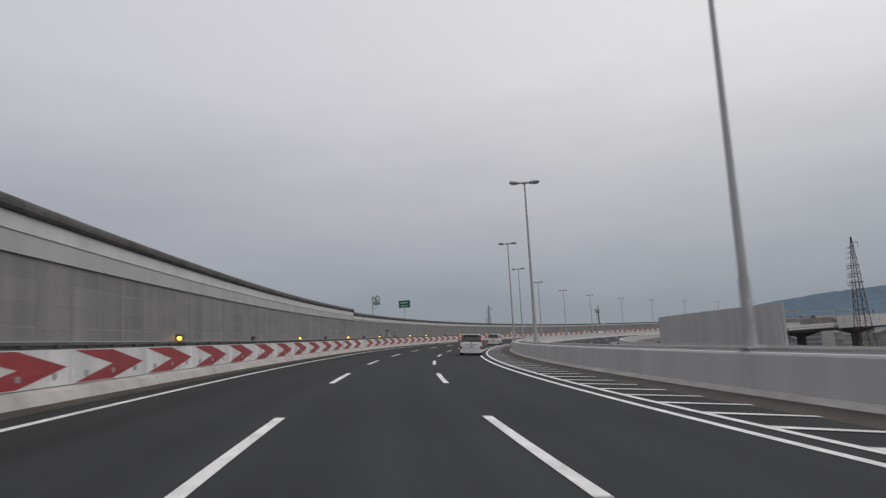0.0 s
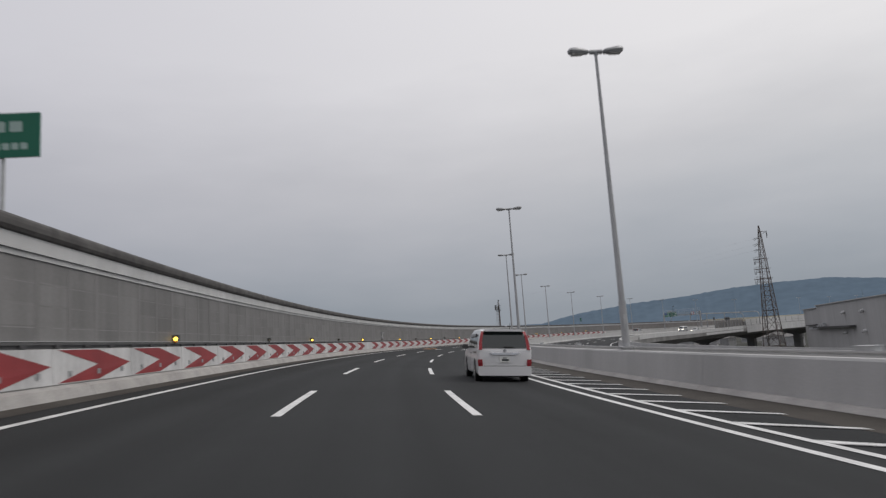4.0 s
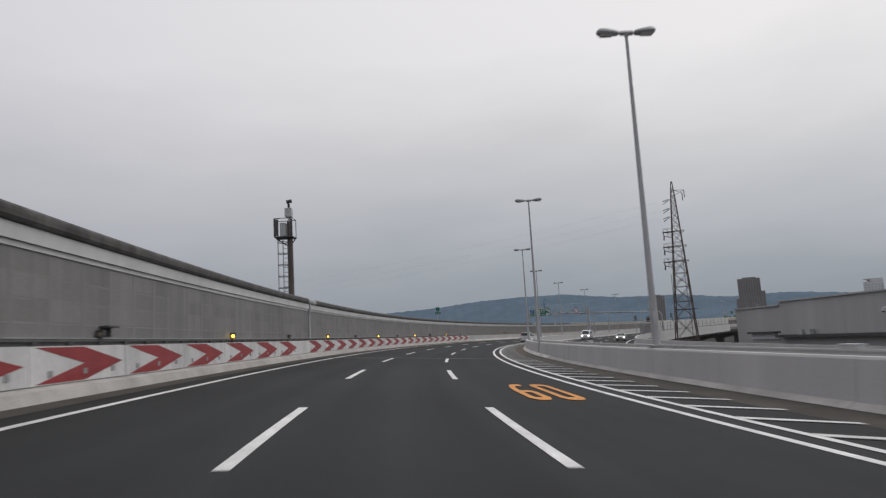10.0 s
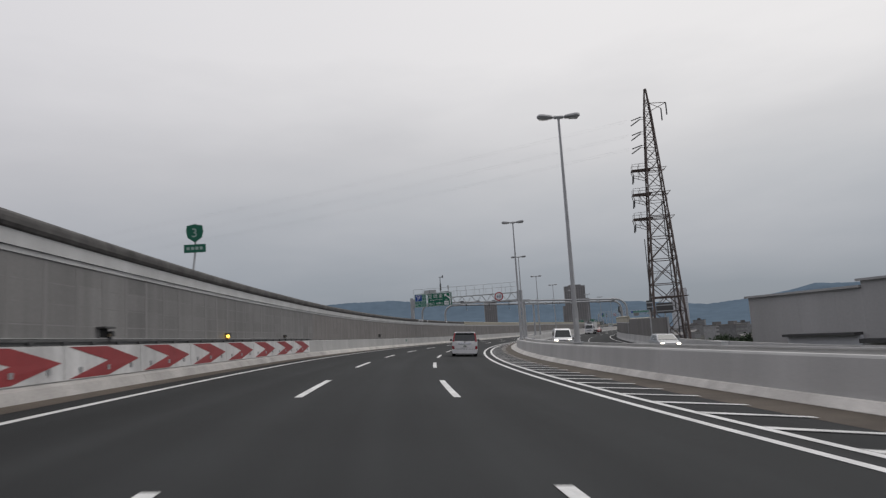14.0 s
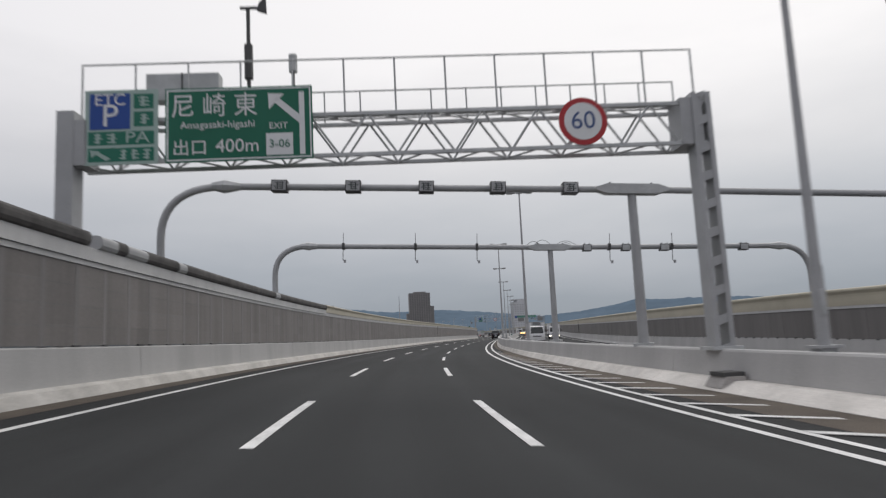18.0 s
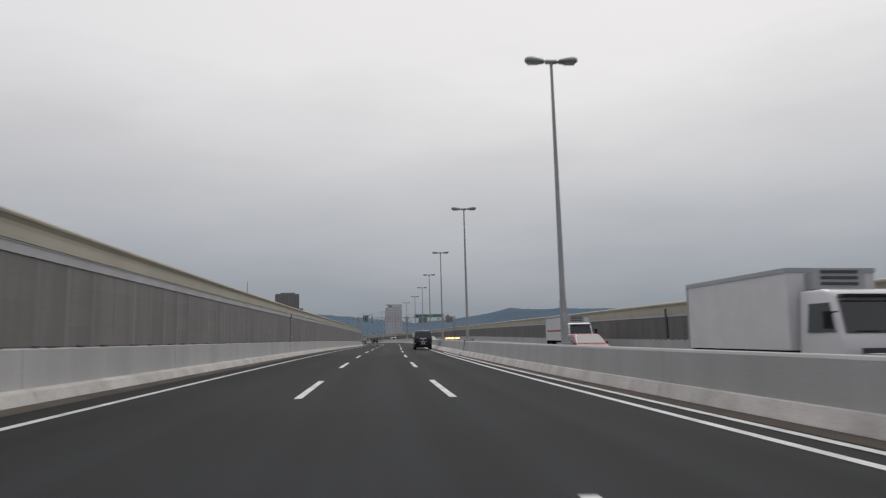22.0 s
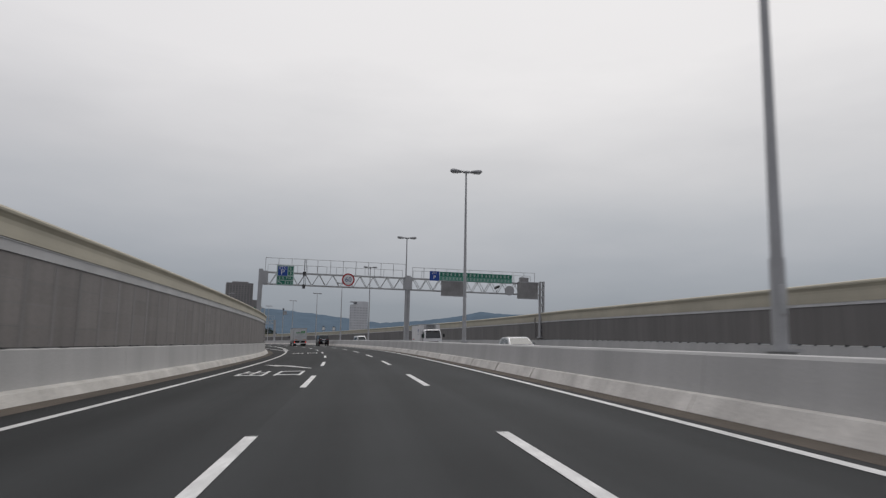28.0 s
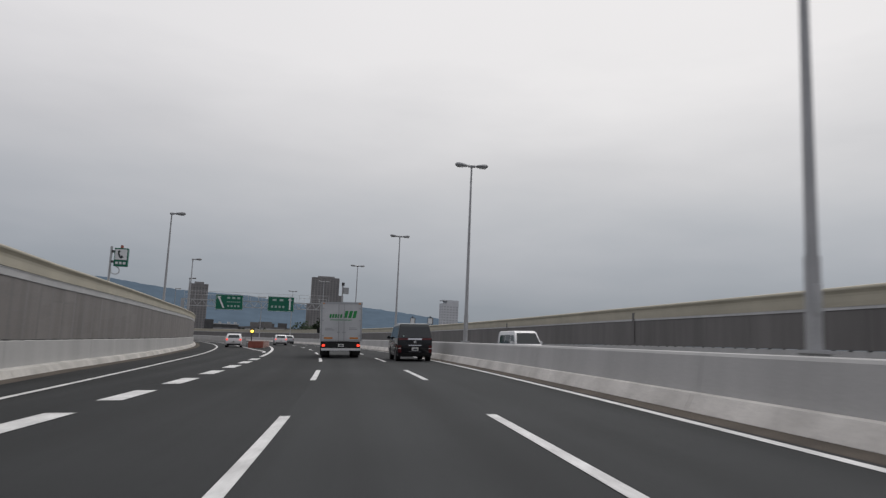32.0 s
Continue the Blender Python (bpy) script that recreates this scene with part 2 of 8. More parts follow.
ASPHALT = asphalt_material()
SHOULDER = material("shoulder_grit", (0.084, 0.069, 0.055), rough=0.9, vary=0.3, grain=60, stain=0.5, stain_amount=0.35, bump=0.3)
PAINT = material("road_paint_white", (0.64, 0.64, 0.63), rough=0.6, vary=0.16, grain=18, stain=1.4, stain_amount=0.2)
PAINT_ORANGE = material("road_paint_orange", (0.60, 0.24, 0.035), rough=0.6, vary=0.2, grain=20, stain=1.2, stain_amount=0.2)
CONCRETE = material("concrete_barrier", (0.438, 0.435, 0.428), rough=0.85, vary=0.07, grain=30, stain=0.55, stain_amount=0.11, bump=0.12, streak=True)
CONCRETE_OLD = material("concrete_kerb", (0.592, 0.571, 0.538), rough=0.9, vary=0.12, grain=25, stain=0.8, stain_amount=0.22, bump=0.2)
KERB_PALE = material("concrete_kerb_pale", (0.50, 0.485, 0.455), rough=0.9, vary=0.12, grain=25, stain=0.8, stain_amount=0.22, bump=0.2)
KERB_GREY = material("concrete_kerb_grey", (0.375, 0.36, 0.345), rough=0.9, vary=0.12, grain=25, stain=0.8, stain_amount=0.2, bump=0.2)
# girder concrete kept dark: the shade below the deck is in its colour
CONCRETE_DARK = material("concrete_girder", (0.20, 0.197, 0.192), rough=0.9, stain=0.2, stain_amount=0.25)
PANEL = panel_material("sound_panel_grey", (0.218, 0.203, 0.194), 0.055)
PANEL_PALE = panel_material("sound_panel_pale_grey", (0.212, 0.206, 0.202), 0.085)
POST = material("wall_post_grey", (0.262, 0.250, 0.244), rough=0.6, metal=0.2, vary=0.08, grain=14, stain=1.5, stain_amount=0.2, streak=True, per_piece=0.12)
POST_PALE = material("wall_post_pale", (0.243, 0.236, 0.231), rough=0.6, metal=0.2, vary=0.06, grain=14, stain=1.5, stain_amount=0.16, streak=True, per_piece=0.08)
RAIL = material("dark_rail", (0.105, 0.105, 0.105), rough=0.6, metal=0.2, vary=0.12, stain=1.5, stain_amount=0.3)
SHOULDER_DARK = material("dark_shoulder", (0.050, 0.044, 0.037), rough=0.9, vary=0.3, grain=60, stain=0.6, stain_amount=0.3, bump=0.3)
PANEL_DARK = material("sound_panel_dark", (0.168, 0.160, 0.154), rough=0.65, metal=0.1, vary=0.06, stain=1.0, stain_amount=0.16, streak=True, per_piece=0.06)
BAND_WHITE = material("white_band", (0.55, 0.55, 0.545), rough=0.6, vary=0.05, stain=0.9, stain_amount=0.12, streak=True)
BAND_PALE = material("pale_band", (0.475, 0.475, 0.475), rough=0.65, vary=0.05, stain=0.7, stain_amount=0.1, streak=True)
BAND_GREY = material("grey_band", (0.40, 0.40, 0.40), rough=0.65, vary=0.05, stain=0.7, stain_amount=0.12, streak=True)
CAP_DARK = material("dark_cap", (0.090, 0.086, 0.083), rough=0.8, vary=0.2, grain=7, stain=1.5, stain_amount=0.42)
CAP_BEIGE = material("beige_cap", (0.42, 0.387, 0.303), rough=0.55, vary=0.04, stain=0.5, stain_amount=0.1)
STEEL = material("galvanised_steel", (0.46, 0.47, 0.47), rough=0.5, metal=0.2, vary=0.08, stain=2.0, stain_amount=0.14)
STEEL_PAINT = material("grey_painted_steel", (0.39, 0.395, 0.40), rough=0.5, metal=0.1, vary=0.05, stain=0.9, stain_amount=0.12)
STEEL_DARK = material("dark_steel", (0.085, 0.085, 0.085), rough=0.55, metal=0.3, vary=0.1)
PYLON_STEEL = material("weathered_pylon_steel", (0.13, 0.105, 0.095), rough=0.7, metal=0.3, vary=0.15, stain=0.3, stain_amount=0.3)
LAMP_HEAD = material("lamp_housing", (0.36, 0.365, 0.37), rough=0.4, metal=0.3)
LAMP_GLASS = material("lamp_glass", (0.55, 0.55, 0.53), rough=0.2)
BOARD_WHITE = material("chevron_white", (0.58, 0.575, 0.57), rough=0.55, vary=0.06, grain=8, stain=0.9, stain_amount=0.23, streak=True)
BOARD_RED = material("chevron_red", (0.27, 0.033, 0.036), rough=0.5, vary=0.08, stain=1.1, stain_amount=0.16)
YELLOW_ON = material("amber_lamp_on", (1.0, 0.62, 0.08), rough=0.3, emit=3.5)
GLARE = material("warning_bar_on", (1.0, 0.55, 0.16), rough=0.3, emit=6.0)
YELLOW_OFF = material("amber_lamp_off", (0.20, 0.17, 0.12), rough=0.4)
BLACK = material("black_rubber", (0.018, 0.018, 0.018), rough=0.8)
SIGN_GREEN = material("sign_green", (0.005, 0.13, 0.075), rough=0.4, vary=0.03, stain_amount=0.06)
SIGN_BLUE = material("sign_blue", (0.015, 0.065, 0.30), rough=0.4, vary=0.03, stain_amount=0.06)
SIGN_WHITE = material("sign_white", (0.72, 0.73, 0.73), rough=0.4, vary=0.03, stain_amount=0.06)
SIGN_PALE = material("sign_pale_green", (0.36, 0.47, 0.43), rough=0.4, vary=0.05, stain_amount=0.06)
SIGN_MID = material("sign_mid_green", (0.012, 0.155, 0.10), rough=0.4, vary=0.04, stain_amount=0.06)
SIGN_LIGHT = material("sign_faded_green", (0.10, 0.29, 0.22), rough=0.45, vary=0.06, stain_amount=0.12)
SIGN_RED = material("sign_red", (0.42, 0.03, 0.035), rough=0.4, vary=0.03, stain_amount=0.06)
SIGN_NAVY = material("sign_navy", (0.07, 0.11, 0.24), rough=0.4, vary=0.03, stain_amount=0.06)
CAR_WHITE = material("car_paint_white", (0.70, 0.70, 0.70), rough=0.25, vary=0.02, stain_amount=0.03, spec=0.5, coat=0.5)
CAR_SILVER = material("car_paint_silver", (0.40, 0.41, 0.42), rough=0.3, metal=0.4, vary=0.02, stain_amount=0.03, coat=0.5)
CAR_BLACK = material("car_paint_black", (0.008, 0.008, 0.010), rough=0.12, vary=0.02, stain_amount=0.03, spec=0.4, coat=0.2)
CAR_RED = material("car_paint_red", (0.28, 0.015, 0.02), rough=0.25, vary=0.02, stain_amount=0.03, coat=0.5)
CAR_GLASS = glass_material("car_glass", (0.014, 0.020, 0.020))
CAR_CHROME = material("chrome", (0.62, 0.62, 0.63), rough=0.2, metal=0.9, vary=0.02)
TRUCK_BOX = material("truck_box_aluminium", (0.52, 0.53, 0.535), rough=0.45, metal=0.1, vary=0.04, stain=0.8, stain_amount=0.08)
TRUCK_WHITE = material("truck_box_white", (0.70, 0.70, 0.70), rough=0.4, vary=0.03, stain=0.8, stain_amount=0.07)
TRUCK_GREEN = material("truck_green", (0.03, 0.27, 0.07), rough=0.45, vary=0.02)
TAIL_ON = material("tail_lamp_on", (1.0, 0.06, 0.03), rough=0.3, emit=1.6)
TAIL_DARK = material("tail_lamp_dark", (0.085, 0.012, 0.013), rough=0.25)
SMOKED = material("smoked_plastic", (0.13, 0.13, 0.135), rough=0.3)
LAMP_RED = material("tail_lamp_bright_red", (0.27, 0.02, 0.027), rough=0.25)
TAIL_RED = material("tail_lamp_red", (0.24, 0.012, 0.016), rough=0.25)
HEAD_ON = material("head_lamp_on", (1.0, 0.9, 0.72), rough=0.3, emit=6.0)
AMBER = material("amber_reflector", (0.55, 0.22, 0.05), rough=0.4)
PLATE = material("plate_white", (0.66, 0.66, 0.63), rough=0.5)
TEXT_DARK = material("dark_lettering", (0.05, 0.06, 0.06), rough=0.6)
GROUND = material("town_ground", (0.085, 0.086, 0.08), rough=1.0, vary=0.2, grain=0.5, stain=0.02, stain_amount=0.4, spec=0.0)
# blue-grey woods: the haze of the distance is put into the colour
HILL_HAZE = material("wooded_hill_haze", (0.112, 0.154, 0.198), rough=1.0, vary=0.07, grain=0.02, stain=0.004, stain_amount=0.08, spec=0.0)
# tower wall and window tones drawn together: distance haze put into the colour
TOWER = material("tower_render", (0.245, 0.238, 0.235), rough=0.85, vary=0.05, stain=0.05, stain_amount=0.12)
TOWER_RIB = material("tower_rib", (0.285, 0.272, 0.265), rough=0.85, vary=0.05, stain=0.05, stain_amount=0.12)
TOWER_PALE = material("tower_pale", (0.58, 0.59, 0.61), rough=0.85, vary=0.05, stain=0.05, stain_amount=0.1)
PALE_GLASS = material("tower_window_pale", (0.40, 0.41, 0.43), rough=0.3)
TOWER_GLASS = material("tower_window", (0.195, 0.195, 0.198), rough=0.25)
WAREHOUSE = material("warehouse_cladding", (0.405, 0.40, 0.395), rough=0.7, vary=0.04, grain=3, stain=0.15, stain_amount=0.10, streak=True)
HOUSE = material("house_walls", (0.30, 0.30, 0.30), rough=0.85, per_piece=0.35)
HOUSE_ROOF = material("house_roof", (0.16, 0.155, 0.15), rough=0.8, per_piece=0.4)
FOLIAGE = material("foliage", (0.045, 0.065, 0.035), rough=0.9, vary=0.35, grain=2, stain=0.4, stain_amount=0.3)
BARK = material("bark", (0.09, 0.07, 0.05), rough=0.9, vary=0.3)
GORE_RED = material("cushion_red", (0.27, 0.085, 0.06), rough=0.6, stain=1.5)
MESSAGE_BACK = material("message_panel_back", (0.27, 0.265, 0.26), rough=0.6, vary=0.08, stain=1.0, stain_amount=0.2)
JOINT_RUBBER = material("joint_rubber", (0.04, 0.04, 0.042), rough=0.8)
JOINT_STEEL = material("joint_steel", (0.20, 0.20, 0.20), rough=0.5, metal=0.5)

# ---- alignment ----
S_FIRST, S_STEP, S_LAST = -40.0, 40.0, 1000.0
CURVATURE = [2.383, 2.67, 2.942, 2.915, 3.04, 3.031, 3.115, 2.978, 2.931, 3.017, 3.123, 2.423, 0.972, 0.599, 0.14, -0.061, -0.855, -1.727, -1.783, -1.756, -2.075, -2.4, -2.724, -3.048, -3.372, -3.697, -4.021]  # 1/1000 per metre, right turns positive
GRADE = [1.229, 1.414, 1.542, 1.465, 1.041, 0.75, 0.686, 0.637, 0.387, 0.134, 0.034, 0.105, 0.257, 0.463, 0.354, 0.256, 0.128, 0.161, 0.048, -0.207, -0.458, -0.568, -0.579, -0.529, -0.445, -0.347, -0.244]  # per cent
BANK = [4.854, 5.263, 5.967, 7.052, 7.28, 7.181, 6.304, 6.339, 6.368, 6.604, 5.222, 3.496, 2.695, 1.718, 0.798, -0.823, -2.365, -3.815, -3.555, -3.445, -2.447, -1.461, -0.702, -0.14, 0.283, 0.624, 0.935]  # per cent, positive where the right side is low
KNOTS = S_FIRST + S_STEP * np.arange(len(CURVATURE))
FINE = np.arange(S_FIRST - 60, S_LAST + 0.5, 1.0)


def integral(v):
    out = np.concatenate([[0], np.cumsum((v[1:] + v[:-1]) / 2)])
    return out - out[int(-FINE[0])]


TURN = integral(np.interp(FINE, KNOTS, CURVATURE) * 1e-3)
RISE = np.interp(FINE, KNOTS, GRADE) * 1e-2
CROSS = np.interp(FINE, KNOTS, BANK) * 1e-2
AX, AY, AZ = integral(np.sin(TURN)), integral(np.cos(TURN)), integral(RISE)


def at(s, d, h=0.0):
    x, y, z, th, e = (np.interp(s, FINE, q) for q in (AX, AY, AZ, TURN, CROSS))
    return Vector((x + d * math.cos(th), y - d * math.sin(th), z - e * d + h))


def stand(s, d, h=0.0, turn=0.0, banked=False):
    """A pose on the road: x to the right, y along the road, z up (or square to the banked surface)."""
    th, e, g = (float(np.interp(s, FINE, q)) for q in (TURN, CROSS, RISE))
    x = Vector((math.cos(th), -math.sin(th), -e if banked else 0)).normalized()
    y = Vector((math.sin(th), math.cos(th), g if banked else 0))
    z = x.cross(y).normalized()
    y = z.cross(x)
    m = Matrix((x, y, z)).transposed().to_4x4()
    return Matrix.Translation(at(s, d, h)) @ m @ Matrix.Rotation(radians(turn), 4, "Z")


def line(*pairs):
    """A quantity that changes along s, from (s, value) pairs."""
    a, b = zip(*pairs)
    return lambda s: float(np.interp(s, a, b))


LEFT_KERB = line((-100, -6.5), (600, -6.5), (640, -6.68), (650, -6.85), (662, -7.42), (672, -8.2), (679, -8.75), (689, -9.85), (695, -10.5), (704, -11.1), (723, -12.35), (746, -13.4), (800, -16.3), (1000, -31))
LEFT_LINE = line((-100, -5.27), (340, -5.27), (440, -5.12), (656, -5.12), (662, -5.4), (671, -6.15), (684, -7.35), (693, -8.05), (704, -8.8), (750, -11.1), (800, -14.2), (1000, -28.5))
HALF_LANE = line((-100, 1.674), (330, 1.674), (430, 1.612), (1000, 1.612))
RIGHT_LINE = line((-100, 4.87), (380, 4.87), (463, 4.70), (500, 4.58), (636, 4.36), (1000, 4.36))
RIGHT_KERB = line((-100, 7.65), (300, 7.65), (340, 7.45), (372, 7.0), (418, 6.5), (430, 6.2), (480, 5.65), (500, 5.4), (535, 5.15), (595, 5.15), (640, 5.0), (1000, 4.9))
KERB_RISE = line((-100, 0.11), (236, 0.11), (246, 0.17), (330, 0.19), (410, 0.27), (640, 0.30), (1000, 0.30))
MEDIAN_FACE = line((-100, 7.81), (370, 7.81), (405, 6.86), (430, 6.26), (460, 5.93), (500, 5.69), (640, 5.19), (1000, 5.11))
LEFT_RISE = line((-100, 0.29), (1000, 0.29))
MEDIAN = line((-100, 8.19), (380, 8.19), (410, 7.46), (437, 6.70), (1000, 6.70))
FAR_KERB = line((-100, 9.2), (370, 9.2), (410, 8.7), (437, 8.0), (500, 8.0), (640, 8.45), (1000, 8.5))
RIGHT_EDGE = line((-100, 22.6), (370, 22.6), (430, 20.3), (1000, 20.3))
FAR_DROP = line((-100, 0), (366, 0), (480, -0.12), (560, -0.26), (1000, -0.28))  # the opposite carriageway lies lower on the straight
FAR_TOP = line((-100, 1.02), (366, 1.02), (384, 0.93), (500, 0.84), (1000, 0.80))
SHOULDER_LIFT = line((-100, 0.08), (380, 0.08), (430, 0.0), (1000, 0.0))
SHIFT = line((-100, 0), (313, 0), (358, -1.2), (403, -0.7), (463, 0.2), (523, 1.2), (613, 2.2), (658, 3.5), (1000, 5))


# ---- mesh helpers ----
class Geo:
    """Collects vertices and faces of one mesh."""

    def __init__(self):
        self.v, self.f = [], []

    def add(self, verts, faces):
        k = len(self.v)
        self.v += [tuple(p) for p in verts]
        self.f += [tuple(k + i for i in q) for q in faces]
        return self

    def box(self, x0, x1, y0, y1, z0, z1, m=None):
        p = [Vector((x, y, z)) for z in (z0, z1) for y in (y0, y1) for x in (x0, x1)]
        if m is not None:
            p = [m @ q for q in p]
        return self.add(p, [(0, 2, 3, 1), (4, 5, 7, 6), (0, 1, 5, 4), (2, 6, 7, 3), (0, 4, 6, 2), (1, 3, 7, 5)])

    def tube(self, a, b, r0, r1=None, n=8, caps=True):
        a, b = Vector(a), Vector(b)
        r1 = r0 if r1 is None else r1
        w = (b - a).normalized()
        u = w.orthogonal().normalized()
        t = w.cross(u)
        ring = [u * math.cos(2 * math.pi * i / n) + t * math.sin(2 * math.pi * i / n) for i in range(n)]
        p = [a + q * r0 for q in ring] + [b + q * r1 for q in ring]
        f = [(i, (i + 1) % n, n + (i + 1) % n, n + i) for i in range(n)]
        if caps:
            f += [tuple(range(n - 1, -1, -1)), tuple(range(n, 2 * n))]
        return self.add(p, f)

    def pipe(self, pts, r, n=10):
        """One tube through all the points."""
        pts = [Vector(p) for p in pts]
        u = None
        k = len(pts)
        v = []
        for i, p in enumerate(pts):
            w = (pts[min(i + 1, k - 1)] - pts[max(i - 1, 0)]).normalized()
            u = w.orthogonal().normalized() if u is None else (u - w * u.dot(w)).normalized()
            t = w.cross(u)
            v += [p + (u * math.cos(2 * math.pi * j / n) + t * math.sin(2 * math.pi * j / n)) * r for j in range(n)]
        f = [(i * n + j, i * n + (j + 1) % n, (i + 1) * n + (j + 1) % n, (i + 1) * n + j) for i in range(k - 1) for j in range(n)]
        f += [tuple(range(n - 1, -1, -1)), tuple((k - 1) * n + j for j in range(n))]
        return self.add(v, f)

    def prism(self, poly, y0, y1, m=None):
        """A polygon of (x, z), counter-clockwise as seen from behind, drawn out along y."""
        n = len(poly)
        p = [Vector((x, y, z)) for y in (y0, y1) for x, z in poly]
        if m is not None:
            p = [m @ q for q in p]
        return self.add(p, [tuple(range(n)), tuple(range(2 * n - 1, n - 1, -1))] + [(i, n + i, n + (i + 1) % n, (i + 1) % n) for i in range(n)])

    def mesh(self, name, mat, smooth=False):
        me = bpy.data.meshes.new(name)
        me.from_pydata(self.v, [], self.f)
        me.materials.append(mat)
        if smooth:
            me.shade_smooth()
            me.set_sharp_from_angle(angle=radians(40))
        me.update()
        return me


def part(name, geo, mat, parent=None, label="", smooth=False):
    me = geo.mesh(name, mat, smooth) if isinstance(geo, Geo) else geo
    ob = new(name, me)
    ob.parent = parent
    if label:
        ob["label"] = label
    return ob


def thing(name, m, label, category, group="", kind=""):
    ob = new(name)
    ob.empty_display_size = 0.2
    ob.matrix_world = m
    return tagged(ob, label, category, group, kind)


def sweep(name, profile, s0, s1, mat, step=2.0, closed=True, parent=None):
    """A profile of (d, h) points, or of functions of s, drawn along the road; UV in metres."""
    n = max(2, int(round((s1 - s0) / step)) + 1)
    ss = np.linspace(s0, s1, n)
    k = len(profile)
    verts, uvs = [], []
    for s in ss:
        run = 0.0
        last = None
        for d, h in profile:
            dd, hh = (d(s) if callable(d) else d), (h(s) if callable(h) else h)
            verts.append(at(s, dd, hh))
            uvs.append((dd + hh, s))
    faces = []
    for i in range(n - 1):
        for j in range(k if closed else k - 1):
            a, b = i * k + j, i * k + (j + 1) % k
            faces.append((a, b, b + k, a + k))
    if closed:
        faces += [tuple(range(k - 1, -1, -1)), tuple((n - 1) * k + j for j in range(k))]
    me = bpy.data.meshes.new(name)
    me.from_pydata(verts, [], faces)
    layer = me.uv_layers.new(name="road")
    flat = np.array([uvs[lp.vertex_index] for lp in me.loops], dtype=np.float32)
    layer.data.foreach_set("uv", flat.ravel())
    me.materials.append(mat)
    me.update()
    ob = new(name, me)
    ob.parent = parent
    return ob


def off(base, o):
    return lambda s: base(s) + o


def band(base, o0, o1, h0, h1):
    """A box profile between two offsets from a line and two heights (anticlockwise looking ahead)."""
    return [(off(base, o0), h0), (off(base, o1), h0), (off(base, o1), h1), (off(base, o0), h1)]


def lettering(name, words, size, mat, parent, m, sx=1.0, sy=1.0, align="CENTER"):
    cu = bpy.data.curves.new(name, "FONT")
    cu.body, cu.size, cu.align_x, cu.align_y = words, size, align, "CENTER"
    cu.extrude = 0.004
    cu.resolution_u = 3
    tmp = bpy.data.objects.new("tmp", cu)
    me = bpy.data.meshes.new_from_object(tmp)
    bpy.data.objects.remove(tmp)
    bpy.data.curves.remove(cu)
    me.name = name
    me.materials.clear()
    me.materials.append(mat)
    me.transform(m @ Matrix.Diagonal((sx, sy, 1, 1)))
    ob = new(name, me)
    ob.parent = parent
    return ob


FACE_BACK = Matrix.Rotation(radians(90), 4, "X")  # lettering that looks back along the road


# ---- ground, deck and road ----
ONE = Matrix.Identity(4)
START, END = -70.0, 960.0
g = Geo()
RINGS, RAYS = 14, 64
gv = [(300.0, 300.0, -11.5)]
for i in range(1, RINGS + 1):
    rad = 4200 * (i / RINGS) ** 2
    gv += [(300 + rad * math.cos(2 * math.pi * j / RAYS), 300 + rad * math.sin(2 * math.pi * j / RAYS), -11.5) for j in range(RAYS)]
gf = [(0, 1 + j, 1 + (j + 1) % RAYS) for j in range(RAYS)]
gf += [(1 + (i - 1) * RAYS + j, 1 + i * RAYS + j, 1 + i * RAYS + (j + 1) % RAYS, 1 + (i - 1) * RAYS + (j + 1) % RAYS) for i in range(1, RINGS) for j in range(RAYS)]
g.add(gv, gf)
tagged(part("ground", g, GROUND), "flat grey town ground far below the viaduct", "ground", kind="structure")

deck = sweep("viaduct_deck", [(off(LEFT_KERB, -0.85), -0.06), (off(LEFT_KERB, -0.85), -0.9), (off(LEFT_KERB, 1.2), -2.6), (off(RIGHT_EDGE, -1.2), -2.6),
                              (off(RIGHT_EDGE, 0.85), -1.2), (off(RIGHT_EDGE, 0.85), lambda s: FAR_DROP(s) - 0.06), (off(FAR_KERB, -0.3), lambda s: FAR_DROP(s) - 0.06),
                              (off(FAR_KERB, -0.32), -0.06)], START, END, CONCRETE_DARK, 5)
tagged(deck, "expressway deck and girder in concrete coloured dark for its shade", "viaduct", kind="structure")
for s in np.arange(-40, 950, 42.0):
    p = at(s, 7.0, -2.5)
    q = Geo()
    q.prism([(-1.6, -11.6 - p.z), (1.6, -11.6 - p.z), (1.6, -3.0), (9.5, -0.9), (9.5, 0.0), (-9.5, 0.0), (-9.5, -0.9), (-1.6, -3.0)], -1.2, 1.2)
    pier = part("viaduct_pier", q, CONCRETE_DARK)
    pier.matrix_world = stand(s, 7.0, -2.5)
    tagged(pier, "dark concrete hammerhead pier under the viaduct", "pier", kind="structure")

def crown(s, d):
    """Height of the carriageway over the banked plane: it lifts a little towards the median kerb."""
    a, e = RIGHT_LINE(s) + 0.7, RIGHT_KERB(s) + 0.05
    return SHOULDER_LIFT(s) * min(1.0, max(0.0, (d - a) / max(0.05, e - a)))


